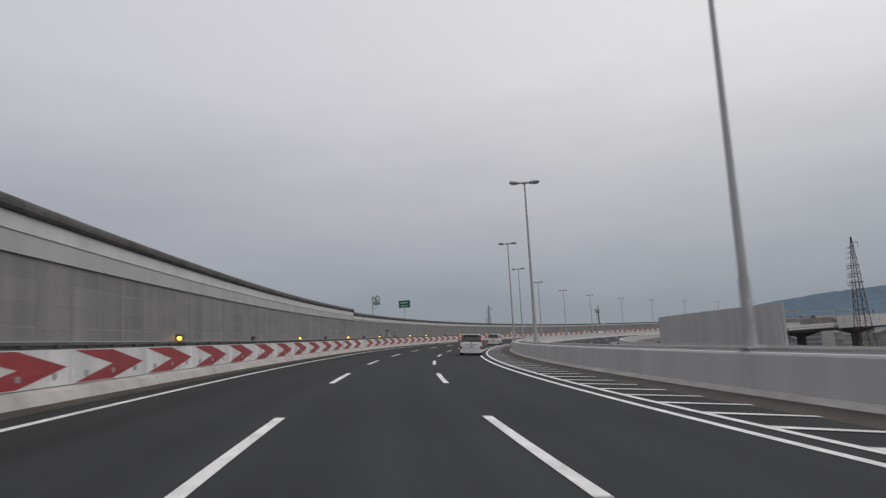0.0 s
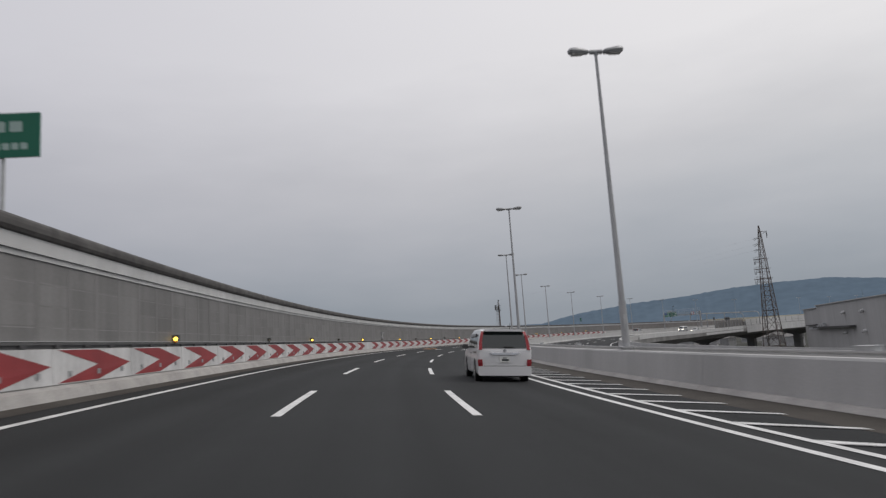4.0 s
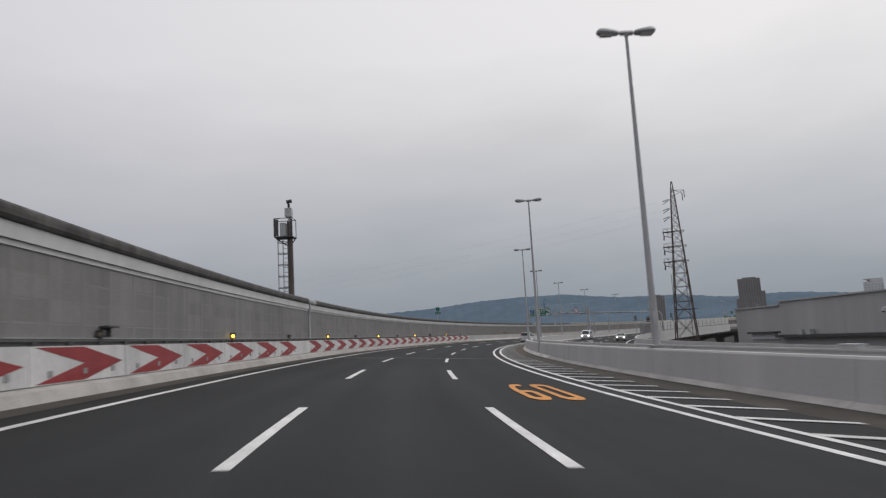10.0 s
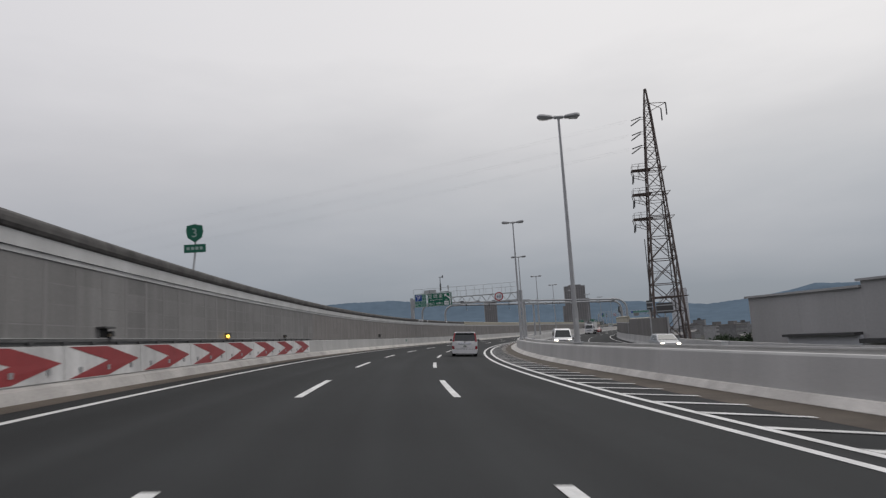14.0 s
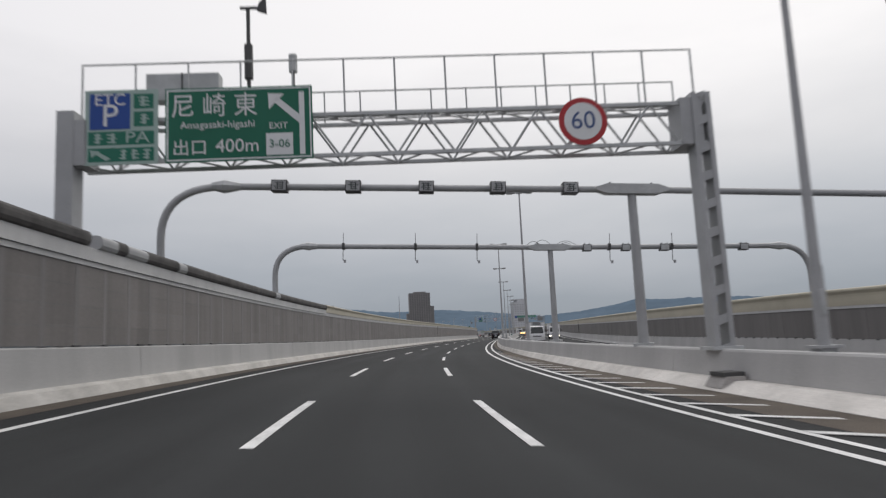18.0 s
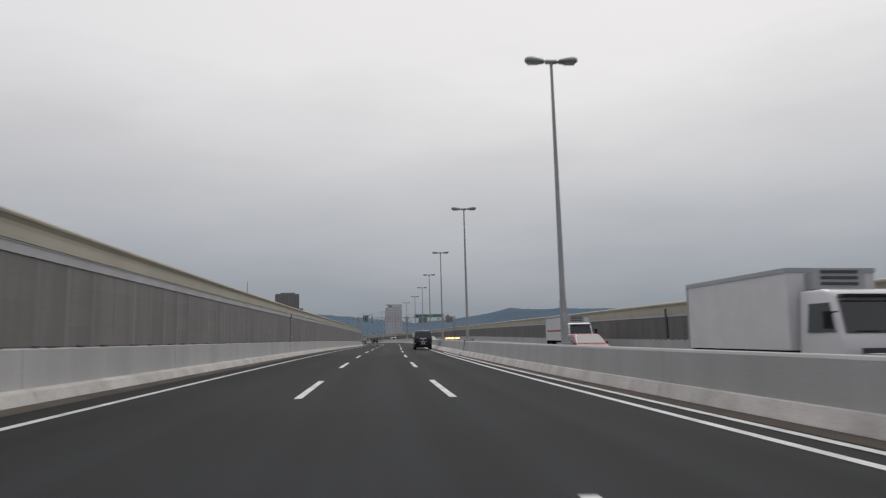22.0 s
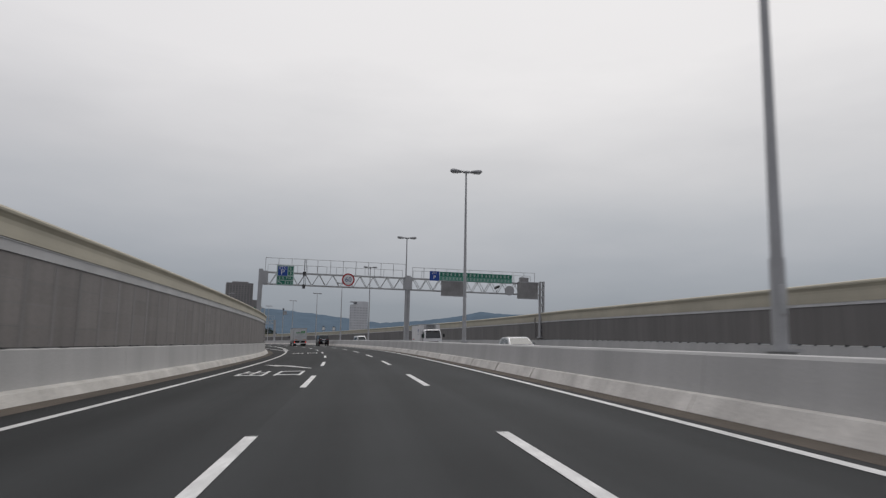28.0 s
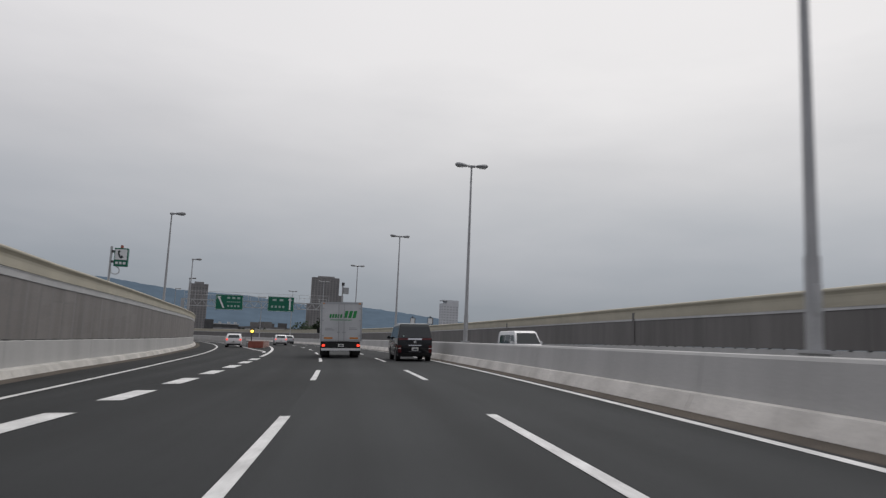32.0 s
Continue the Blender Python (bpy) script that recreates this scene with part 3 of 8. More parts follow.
road = sweep("road", [(off(LEFT_KERB, 0.02), -0.055), (RIGHT_LINE, -0.055), (off(RIGHT_KERB, 0.05), -0.055), (off(RIGHT_KERB, 0.05), SHOULDER_LIFT),
                      (off(RIGHT_LINE, 0.7), 0.0), (RIGHT_LINE, 0.0), (0.0, 0.0), (-5.0, 0.0), (off(LEFT_KERB, 0.02), 0.0)], START, END, ASPHALT)
tagged(road, "dark grey asphalt carriageway of three lanes", "road", kind="structure")
road_far = sweep("road_opposite", [(off(FAR_KERB, -0.05), lambda s: FAR_DROP(s) - 0.055), (off(RIGHT_EDGE, 0), lambda s: FAR_DROP(s) - 0.055), (off(RIGHT_EDGE, 0), FAR_DROP), (off(FAR_KERB, -0.05), FAR_DROP)], START, END, ASPHALT)
tagged(road_far, "dark asphalt carriageway for oncoming traffic", "road", kind="structure")

# grit along the kerbs
SIDE_L = [(off(LEFT_KERB, 0.02), 0.005), (off(LEFT_KERB, 0.55), 0.005), (off(LEFT_KERB, 0.02), 0.03)]
SIDE_EDGE = lambda s: max(RIGHT_KERB(s) - 1.0, RIGHT_LINE(s) + 0.25) if s < 415 else max(RIGHT_KERB(s) - 0.42, RIGHT_LINE(s) + 0.12)
SIDE_R = [(SIDE_EDGE, lambda s: crown(s, SIDE_EDGE(s)) + 0.003), (off(RIGHT_KERB, 0.04), lambda s: SHOULDER_LIFT(s) + 0.003), (off(RIGHT_KERB, 0.04), lambda s: SHOULDER_LIFT(s) + 0.025)]
for a, b_, mat, lab in ((START, 250, SHOULDER_DARK, "dark gritty asphalt along the kerb"), (250, END, SHOULDER, "brown grit along the kerb")):
    tagged(sweep("shoulder_left", SIDE_L, a, b_, mat), lab, "shoulder", kind="structure")
    tagged(sweep("shoulder_right", SIDE_R, a, b_, mat), lab, "shoulder", kind="structure")


def paint(name, d0, d1, s0, s1, mat=PAINT, step=1.0, parent=road, h=0.005, lift=None):
    up = (lambda s: lift(s) + h) if lift else h
    return sweep(name, [(d0, up), (d1, up), (d1, lambda s: (lift(s) if lift else 0) + h + 0.004), (d0, lambda s: (lift(s) if lift else 0) + h + 0.004)], s0, s1, mat, step, parent=parent)


paint("edge_line_left", off(LEFT_LINE, -0.08), off(LEFT_LINE, 0.08), START, END, step=2)
paint("edge_line_right", off(RIGHT_LINE, -0.08), off(RIGHT_LINE, 0.08), START, END, step=2)
RIGHT_2 = line((-100, 5.42), (380, 5.42), (462, 5.30), (503, 5.0))
paint("edge_line_inner", off(RIGHT_2, -0.08), off(RIGHT_2, 0.08), START, 504, step=2, h=0.007)
for n in range(-5, 64):
    s = 13.3 + 15 * n
    s += SHIFT(s)
    paint("lane_dash", lambda s: -HALF_LANE(s) - 0.08, lambda s: -HALF_LANE(s) + 0.08, s - 3, s + 3, step=1.5)
    paint("lane_dash", lambda s: HALF_LANE(s) - 0.08, lambda s: HALF_LANE(s) + 0.08, s - 3, s + 3, step=1.5)
# hatching beside the median
s = -20.0
while s < 417:
    shrink = min(1.0, max(0.25, (420 - s) / 40))
    d0, d1 = 5.5, 5.5 + 1.25 * shrink
    q = Geo()

    def lay(ss, dd):
        return at(ss, dd, 0.012 + crown(ss, dd))
    p = [lay(s + 1.0, d0), lay(s - 0.25, d1), lay(s - 0.43, d1), lay(s + 0.70, d0)]
    q.add(p + [v + Vector((0, 0, 0.004)) for v in p], [(3, 2, 1, 0), (4, 5, 6, 7), (0, 1, 5, 4), (1, 2, 6, 5), (2, 3, 7, 6), (3, 0, 4, 7)])
    part("hatch_stripe", q, PAINT, road)
    s += 2.06
# broad broken line towards the exit, and the gore
for i in range(11):
    s = 660.3 + 4.75 * i
    paint("exit_dash", -5.36, -4.9, s - 1.25, s + 1.25, step=1.25, h=0.009)
gore_r = line((713, -5.15), (735, -5.2), (760, -5.3), (1000, -7))
gore_l = line((713, -5.3), (728, -5.7), (737, -7.0), (756, -8.9), (800, -12.0), (1000, -26))
paint("gore_line_right", off(gore_r, -0.12), off(gore_r, 0.12), 713, 900, step=2)
paint("gore_line_left", off(gore_l, -0.12), off(gore_l, 0.12), 724, 900, step=2, h=0.01)
# orange speed figures and white exit words on the road
def ring_figure(outer, inner, m):
    """A flat figure between two outlines with the same number of corners."""
    k = len(outer)
    v = [m @ Vector((x, y, z)) for z in (0.0, 0.004) for ring in (outer, inner) for x, y in ring]
    f = []
    for i in range(k):
        j = (i + 1) % k
        f += [(2 * k + i, 2 * k + j, 3 * k + j, 3 * k + i), (i, j, 2 * k + j, 2 * k + i), (k + i, 3 * k + i, 3 * k + j, k + j)]
    return v, f


for d, s0 in ((-3.45, 167.0), (0.02, 191.3), (3.4, 215.3)):
    m = stand(s0, d, 0.012, banked=True)
    oval = [(0.09, -1.9), (0.16, -2.3), (0.25, -2.45), (0.43, -2.45), (0.52, -2.3), (0.59, -1.9), (0.59, 1.9), (0.52, 2.3), (0.43, 2.45), (0.25, 2.45), (0.16, 2.3), (0.09, 1.9)]
    hole = [(0.235, -1.6), (0.25, -1.75), (0.28, -1.8), (0.40, -1.8), (0.43, -1.75), (0.445, -1.6), (0.445, 1.6), (0.43, 1.75), (0.40, 1.8), (0.28, 1.8), (0.25, 1.75), (0.235, 1.6)]
    part("speed_figure", Geo().add(*ring_figure(oval, hole, m)), PAINT_ORANGE, road)
    loop = [(-0.60, -1.9), (-0.52, -2.3), (-0.44, -2.45), (-0.27, -2.45), (-0.19, -2.3), (-0.12, -1.9), (-0.12, -0.3), (-0.17, 0.1), (-0.25, 0.25), (-0.44, 0.25), (-0.52, 0.25), (-0.60, 0.25)]
    hole = [(-0.45, -1.6), (-0.44, -1.75), (-0.41, -1.8), (-0.31, -1.8), (-0.28, -1.75), (-0.27, -1.6), (-0.27, -0.5), (-0.28, -0.4), (-0.31, -0.35), (-0.41, -0.35), (-0.44, -0.35), (-0.45, -0.35)]
    fig = Geo().add(*ring_figure(loop, hole, m))
    tail = [(-0.60, 0.25), (-0.45, 0.25), (-0.41, 1.2), (-0.33, 1.75), (-0.25, 1.8), (-0.13, 1.8), (-0.13, 2.45), (-0.30, 2.45), (-0.43, 2.2), (-0.53, 1.5)]
    k = len(tail)
    fig.add([m @ Vector((x, y, z)) for z in (0.0, 0.004) for x, y in tail], [tuple(range(k - 1, -1, -1)), tuple(range(k, 2 * k))] + [(i, (i + 1) % k, k + (i + 1) % k, k + i) for i in range(k)])
    part("speed_figure", fig, PAINT_ORANGE, road)
for s0 in (605.0, 645.0):
    m = stand(s0 + 0.3, -3.2, 0.012, banked=True)
    lettering("road_word", "出", 1.0, PAINT, road, m @ Matrix.Translation((-0.68, 0, 0)), 1.25, 4.2)
    lettering("road_word", "口", 1.0, PAINT, road, m @ Matrix.Translation((0.62, 0, 0)), 1.25, 4.2)
q = Geo()
p = [at(609.55, -2.0, 0.012), at(609.95, -1.98, 0.012), at(613.3, -3.12, 0.012), at(614.9, -4.5, 0.012), at(612.7, -3.72, 0.012), at(612.85, -3.38, 0.012)]
q.add(p + [v + Vector((0, 0, 0.004)) for v in p], [tuple(range(5, -1, -1)), tuple(range(6, 12))])
part("road_arrow", q, PAINT, road)
# expansion joints across the road
for s in (57.0, 147.0, 241.4, 496.4, 647.0):
    sweep("expansion_joint", [(off(LEFT_KERB, 0.05), 0.009), (off(RIGHT_KERB, -0.5), 0.009), (off(RIGHT_KERB, -0.5), 0.013), (off(LEFT_KERB, 0.05), 0.013)], s - 0.09, s + 0.09, JOINT_STEEL if s == 241.4 else JOINT_RUBBER, 0.1, parent=road)

# ---- left parapet, chevrons and sound wall ----
wall_left = thing("wall_left", ONE, "concrete parapet with a grey panelled sound wall and rounded cap", "sound wall", kind="structure")
K = LEFT_KERB
STEP_S, BEIGE_S, CHEV_END = 53.8, 410.2, 326.4
s = START
while s < END - 1:
    e = min(s + 10.0, END)
    sweep("kerb", [(off(K, 0.06), -0.05), (off(K, 0.06), 0.02), (off(K, -0.06), lambda s: LEFT_RISE(s) - 0.05), (off(K, -0.27), LEFT_RISE), (off(K, -0.27), -0.05)], s + 0.012, e - 0.012, KERB_GREY if s < 325 else KERB_PALE, 2.5, parent=wall_left)
    sweep("parapet", [(off(K, -0.265), -0.05), (off(K, -0.265), LEFT_RISE), (off(K, -0.295), 1.04), (off(K, -0.34), 1.07), (off(K, -0.72), 1.07), (off(K, -0.72), -0.05)], s + 0.01, e - 0.01, CONCRETE, 2.5, parent=wall_left)
    s = e
# panels in four rows with shallow grooves, pale posts proud of them
ROWS_H = (1.09, 1.50, 1.95, 2.40, 2.88)
PANEL_FACE = [(off(K, -0.50), 1.09)]
for lo, hi in zip(ROWS_H[:-1], ROWS_H[1:]):
    PANEL_FACE += [(off(K, -0.363), lo), (off(K, -0.36), lo + 0.008), (off(K, -0.36), hi - 0.008), (off(K, -0.363), hi)]
PANEL_FACE.append((off(K, -0.50), 2.88))
BAY = 1.4
s = START
while s < END - 3:
    e = s + 2 * BAY
    sweep("sound_panel", PANEL_FACE, s + 0.012, e - 0.012, PANEL_PALE if s < 325 else PANEL, BAY, parent=wall_left)
    s = e
for z in ROWS_H[1:-1]:
    sweep("panel_joint", band(K, -0.37, -0.3585, z - 0.012, z + 0.012), START, 325, POST_PALE, parent=wall_left)
    sweep("panel_joint", band(K, -0.37, -0.3585, z - 0.009, z + 0.009), 325, END, PANEL_PALE, parent=wall_left)
post_shape = Geo().box(-0.06, 0.002, -0.085, 0.085, 0, 1.79).mesh("wall_post", POST)
pale_shape = Geo().box(-0.06, 0.002, -0.085, 0.085, 0, 1.79).mesh("wall_post", POST_PALE)
rest, pale_rest = Geo(), Geo()
for i in range(int((END - START) / BAY)):
    s = START + BAY * i
    m = stand(s, K(s) - 0.357, 1.09)
    if 110 < s < 530:
        post = part("wall_post", post_shape if s > 325 else pale_shape, POST, wall_left)
        post.matrix_basis = m
    else:
        (rest if s > 325 else pale_rest).box(-0.06, 0.002, -0.085, 0.085, 0, 1.79, m)
tagged(part("wall_post_row", rest, POST, wall_left), kind="stuff")
tagged(part("wall_post_row", pale_rest, POST_PALE, wall_left), kind="stuff")
# dark gap and rail over the chevrons
sweep("ledge", band(K, -0.44, -0.31, 1.075, 1.15), START, CHEV_END, STEEL_DARK, parent=wall_left)
sweep("rail", [(off(K, -0.35), 1.13), (off(K, -0.27), 1.14), (off(K, -0.27), 1.19), (off(K, -0.30), 1.205), (off(K, -0.355), 1.205)], START, CHEV_END, RAIL, parent=wall_left)
sweep("rail_edge", band(K, -0.355, -0.275, 1.206, 1.222), START, CHEV_END, BAND_GREY, parent=wall_left)
lumps = Geo()
for i in range(int((CHEV_END - START) / BAY)):
    s = START + BAY * (i + 0.5)
    lumps.box(-0.02, 0.05, -0.11, 0.11, 0.0, 0.075, stand(s, K(s) - 0.31, 1.075))
tagged(part("rail_bracket_row", lumps, STEEL_DARK, wall_left), kind="stuff")
sweep("ledge", band(K, -0.40, -0.33, 1.075, 1.085), CHEV_END, END, STEEL_DARK, parent=wall_left)
# small dark blocks mark the notches along the parapet top
lumps = Geo()
rng = random.Random(8)
s = CHEV_END + 0.5
while s < 800:
    w, tall = rng.uniform(0.08, 0.22), rng.uniform(0.015, 0.045)
    lumps.box(-0.02, 0.055, -w, w, 0.0, tall, stand(s, K(s) - 0.37, 1.068))
    s += BAY * rng.choice((0.5, 1.0, 1.0, 1.5))
tagged(part("dark_lump_row", lumps, STEEL_DARK, wall_left), kind="stuff")
# bands and caps
BULGE = [(-0.30, 0.0), (-0.225, 0.03), (-0.185, 0.10), (-0.18, 0.20), (-0.19, 0.27), (-0.23, 0.325), (-0.32, 0.352), (-0.52, 0.33), (-0.56, 0.0)]
sweep("grey_band", band(K, -0.5, -0.31, 2.885, 3.30), START, STEP_S, BAND_GREY, parent=wall_left)
sweep("white_band", band(K, -0.5, -0.29, 3.31, 3.64), START, STEP_S, BAND_WHITE, parent=wall_left)
sweep("cap", [(off(K, o), 3.64 + h * 0.86) for o, h in BULGE], START, STEP_S, CAP_DARK, parent=wall_left)
sweep("lower_band", band(K, -0.5, -0.33, 2.885, 2.995), STEP_S, BEIGE_S, BAND_WHITE, parent=wall_left)
sweep("white_band", band(K, -0.5, -0.28, 3.005, 3.31), STEP_S, BEIGE_S, BAND_WHITE, parent=wall_left)
CAP_RUNS = ((STEP_S, 241.0, 0), (241.0, 243.0, 1), (243.0, 376.9, 0), (377.4, 378.3, 1), (378.3, 378.9, 0), (378.9, 380.2, 1), (380.2, 382.7, 0),
            (382.7, 383.4, 1), (383.4, 396.1, 0), (396.1, 397.0, 1), (397.0, BEIGE_S, 0))
for a, b, low in CAP_RUNS:
    if low:
        sweep("cap_joint", [(off(K, o * 0.96), 3.31 + h * 0.93) for o, h in BULGE], a, b, STEEL_PAINT, 0.5, parent=wall_left)
    else:
        sweep("cap", [(off(K, o), 3.31 + h) for o, h in BULGE], a + 0.02, b - 0.02, CAP_DARK, 0.5 if b - a < 5 else 2.0, parent=wall_left)
sweep("pale_strip", band(K, -0.5, -0.33, 2.885, 3.095), BEIGE_S, END, BAND_PALE, parent=wall_left)
CURL = [(-0.5, 3.13), (-0.30, 3.13), (-0.305, 3.22), (-0.32, 3.38), (-0.315, 3.47), (-0.28, 3.535), (-0.25, 3.575), (-0.245, 3.62), (-0.275, 3.665), (-0.36, 3.69), (-0.55, 3.62)]
sweep("dark_joint", band(K, -0.48, -0.335, 3.113, 3.132), BEIGE_S, END, STEEL_DARK, parent=wall_left)
sweep("pale_lip", band(K, -0.48, -0.31, 3.096, 3.114), BEIGE_S, END, BAND_WHITE, parent=wall_left)
sweep("beige_cap", [(off(K, o), h) for o, h in CURL], BEIGE_S, END, CAP_BEIGE, parent=wall_left)
# expansion posts in the wall
post = part("joint_post", Geo().box(-0.12, 0.0, -0.16, 0.16, 0, 2.3).box(-0.16, 0.06, -0.08, 0.08, 1.5, 2.5), STEEL_PAINT, wall_left)
post.matrix_basis = stand(241.4, K(241.4) - 0.28, 1.08)
for s in (498.3, 647.0):
    post = part("joint_post", Geo().box(-0.12, -0.06, -0.16, 0.16, 0, 1.8), PANEL_DARK, wall_left)
    post.matrix_basis = stand(s, K(s) - 0.28, 1.08)
    part("joint_plug", Geo().box(-0.12, -0.015, -0.13, 0.13, 1.65, 2.06), STEEL_DARK, post, "dark rubber plug in the pale strip")
    part("clamp", Geo().box(-0.06, 0.0, -0.24, 0.2, 1.62, 1.68).box(-0.06, 0.0, -0.2, 0.2, 0.3, 0.4), STEEL, post, "galvanised clamp")

# chevron boards: white, with a red arrow each
chevrons = thing("chevron_boards", ONE, "row of white boards with red chevrons along the curve", "chevron board", kind="structure")
tips = []
for s0, pitch, lo, hi in ((48.2, 4.3, -66, 57.5), (88.5, 4.25, 60, 146.5), (194.4, 4.33, 150, 240), (274.5, 4.27, 243, 327)):
    k0 = math.ceil((lo - s0) / pitch)
    tips += [(s0 + pitch * k, pitch) for k in range(k0, int((hi - s0) // pitch) + 1)]
last = START
for tip, PITCH in tips:
    e = tip + 0.147
    s = e - PITCH
    if s - last > 0.2:
        sweep("plain_board", [(off(K, -0.275), 0.31), (off(K, -0.235), 0.315), (off(K, -0.258), 1.055), (off(K, -0.31), 1.055)], last + 0.012, s - 0.012, BOARD_WHITE, 1.08, parent=chevrons)
    last = e
    board = sweep("board", [(off(K, -0.275), 0.31), (off(K, -0.235), 0.315), (off(K, -0.258), 1.055), (off(K, -0.31), 1.055)], s + 0.012, e - 0.012, BOARD_WHITE, 1.08, parent=chevrons)
    q = Geo()
    z0, z1, zm = 0.335, 1.035, 0.69

    def on(u, z):
        o = -0.229 - 0.0311 * (z - 0.315)
        return at(s + u, K(s + u) + o, z)

    def fill(poly):
        p = [on(u, z) for u, z in poly] + [on(u, z) + (at(s, 1) - at(s, 0)) * -0.008 for u, z in poly]
        k = len(poly)
        q.add(p, [tuple(range(k)), tuple(range(2 * k - 1, k - 1, -1))] + [(j, k + j, k + (j + 1) % k, (j + 1) % k) for j in range(k)])
    fill([(0.22, z0), (2.2, z0), (4.15, zm), (2.2, zm)])
    fill([(2.2, zm), (4.15, zm), (2.2, z1), (0.22, z1)])
    part("chevron", q, BOARD_RED, board, "faded red chevron pointing along the curve")
    for u in (0.75, 2.2, 3.6):
        bolt = part("reflector", Geo().box(-0.01, 0.02, -0.075, 0.075, -0.06, 0.06), LAMP_HEAD, board)
        bolt.matrix_basis = stand(s + u, K(s + u) - 0.238, 0.52)

# amber flashing lamps on the rail, every second one lit
flasher = None
lit_at = [-8.0, 12.5, 33.2, 50.7, 66.4, 85.2, 96.5, 122.0, 142.6, 163.4, 184.0, 204.7, 225.9, 246.5, 267.3, 288.0, 309.0]
dim_at = [2.0, 22.5, 41.8, 58.3, 75.6, 110.5, 132.0, 153.0, 174.0, 194.5, 214.8, 236.0, 257.0, 277.8, 298.3, 319.6]


def make_flasher(s, on):
    ob = thing("flashing_lamp", stand(s, K(s) - 0.25, 1.20), "amber warning lamp, lit, on the wall rail" if on else "small grey warning lamp, unlit, on the wall rail",
               "warning lamp", "lamps along the chevrons")
    part("bracket", Geo().box(-0.10, 0.0, 0.0, 0.14, -0.06, 0.06), STEEL_DARK, ob)
    if on:
        part("housing", Geo().box(-0.30, 0.09, 0.03, 0.26, 0.05, 0.235), STEEL_DARK, ob)
        lens = part("lens", Geo().tube((0.02, 0.03, 0.105), (0.02, -0.05, 0.105), 0.068, 0.05, 14), YELLOW_ON, ob, "glowing amber lens", True)
        part("lens_base", Geo().tube((0.02, 0.02, -0.02), (0.02, 0.02, 0.04), 0.055, 0.065, 12), AMBER, ob, "amber base of the lamp")
    else:
        part("housing", Geo().box(-0.13, 0.07, 0.0, 0.16, 0.07, 0.20), STEEL_DARK, ob)
        part("lens", Geo().tube((0.0, 0.0, 0.10), (0.0, -0.04, 0.10), 0.05, 0.04, 10), YELLOW_OFF, ob, "unlit grey lens")
    return ob


lit, dim = make_flasher(lit_at[0], True), make_flasher(dim_at[0], False)
for s in lit_at[1:]:
    copy_thing(lit, stand(s, K(s) - 0.25, 1.20))
for s in dim_at[1:]:
    copy_thing(dim, stand(s, K(s) - 0.25, 1.20))

# hose boxes, grilles and doors in the wall
for s, h, w, z in ((67.3, 1.2, 0.55, 0.3), (193.9, 1.22, 0.55, 0.28), (215.3, 1.22, 0.5, 0.28), (298.1, 1.22, 0.5, 0.28), (354.6, 1.22, 0.9, 0.32)):
    ob = thing("wall_grille", stand(s, K(s) - 0.36, h), "dark slotted grille box on the sound wall", "grille")
    part("frame", Geo().box(-0.02, 0.05, -w / 2, w / 2, 0, z - 0.04), CONCRETE_DARK, ob)
    part("hood", Geo().box(-0.02, 0.22, -w / 2 - 0.06, w / 2 + 0.06, z - 0.04, z), STEEL_DARK, ob)
    # black plate on the frame: the shaded depth is put in as colour
    part("opening", Geo().box(0.05, 0.055, -w / 2 + 0.03, w / 2 - 0.03, 0.03, z - 0.05), BLACK, ob, "flat black plate for the opening")
ob = thing("service_door", stand(153.4, K(153) - 0.36, 1.1), "pale grey service door in the sound wall", "door")
part("frame", Geo().box(-0.02, 0.07, -0.46, 0.46, 0, 1.0), BAND_GREY, ob)
part("leaf", Geo().box(0.07, 0.09, -0.05, 0.34, 0.06, 0.9), BAND_GREY, ob)
# dark plate in place of the open half, its shade as colour
part("opening", Geo().box(0.07, 0.075, -0.38, -0.1, 0.06, 0.9), STEEL_DARK, ob, "flat dark plate for the open half")
part("hood", Geo().box(0.07, 0.2, -0.5, 0.5, 0.92, 1.0), STEEL_PAINT, ob)
ob = thing("emergency_phone", stand(71.1, K(71) - 0.36, 1.1), "grey emergency telephone cabinet on the sound wall", "telephone")
part("cabinet", Geo().box(0, 0.16, -0.14, 0.14, 0.14, 0.86), STEEL_PAINT, ob)
part("hood", Geo().box(0, 0.26, -0.3, 0.3, 0.86, 0.98), STEEL_DARK, ob, "dark overhanging hood")
part("recess", Geo().box(0.16, 0.165, -0.1, 0.1, 0.55, 0.82), SIGN_PALE, ob)
part("door", Geo().box(0.16, 0.18, -0.12, 0.12, 0.16, 0.72), AMBER, ob, "orange-brown flap")
ob = thing("notice_plate", stand(72.5, K(72.5) - 0.36, 1.3), "small white notice plate on the sound wall", "sign")
part("plate", Geo().box(0, 0.02, -0.16, 0.16, 0, 0.42), STEEL, ob)
for z in (0.1, 0.22, 0.34):
    part("text_bar", Geo().box(0.02, 0.024, -0.12, 0.12, z - 0.03, z + 0.02), SIGN_WHITE, ob)
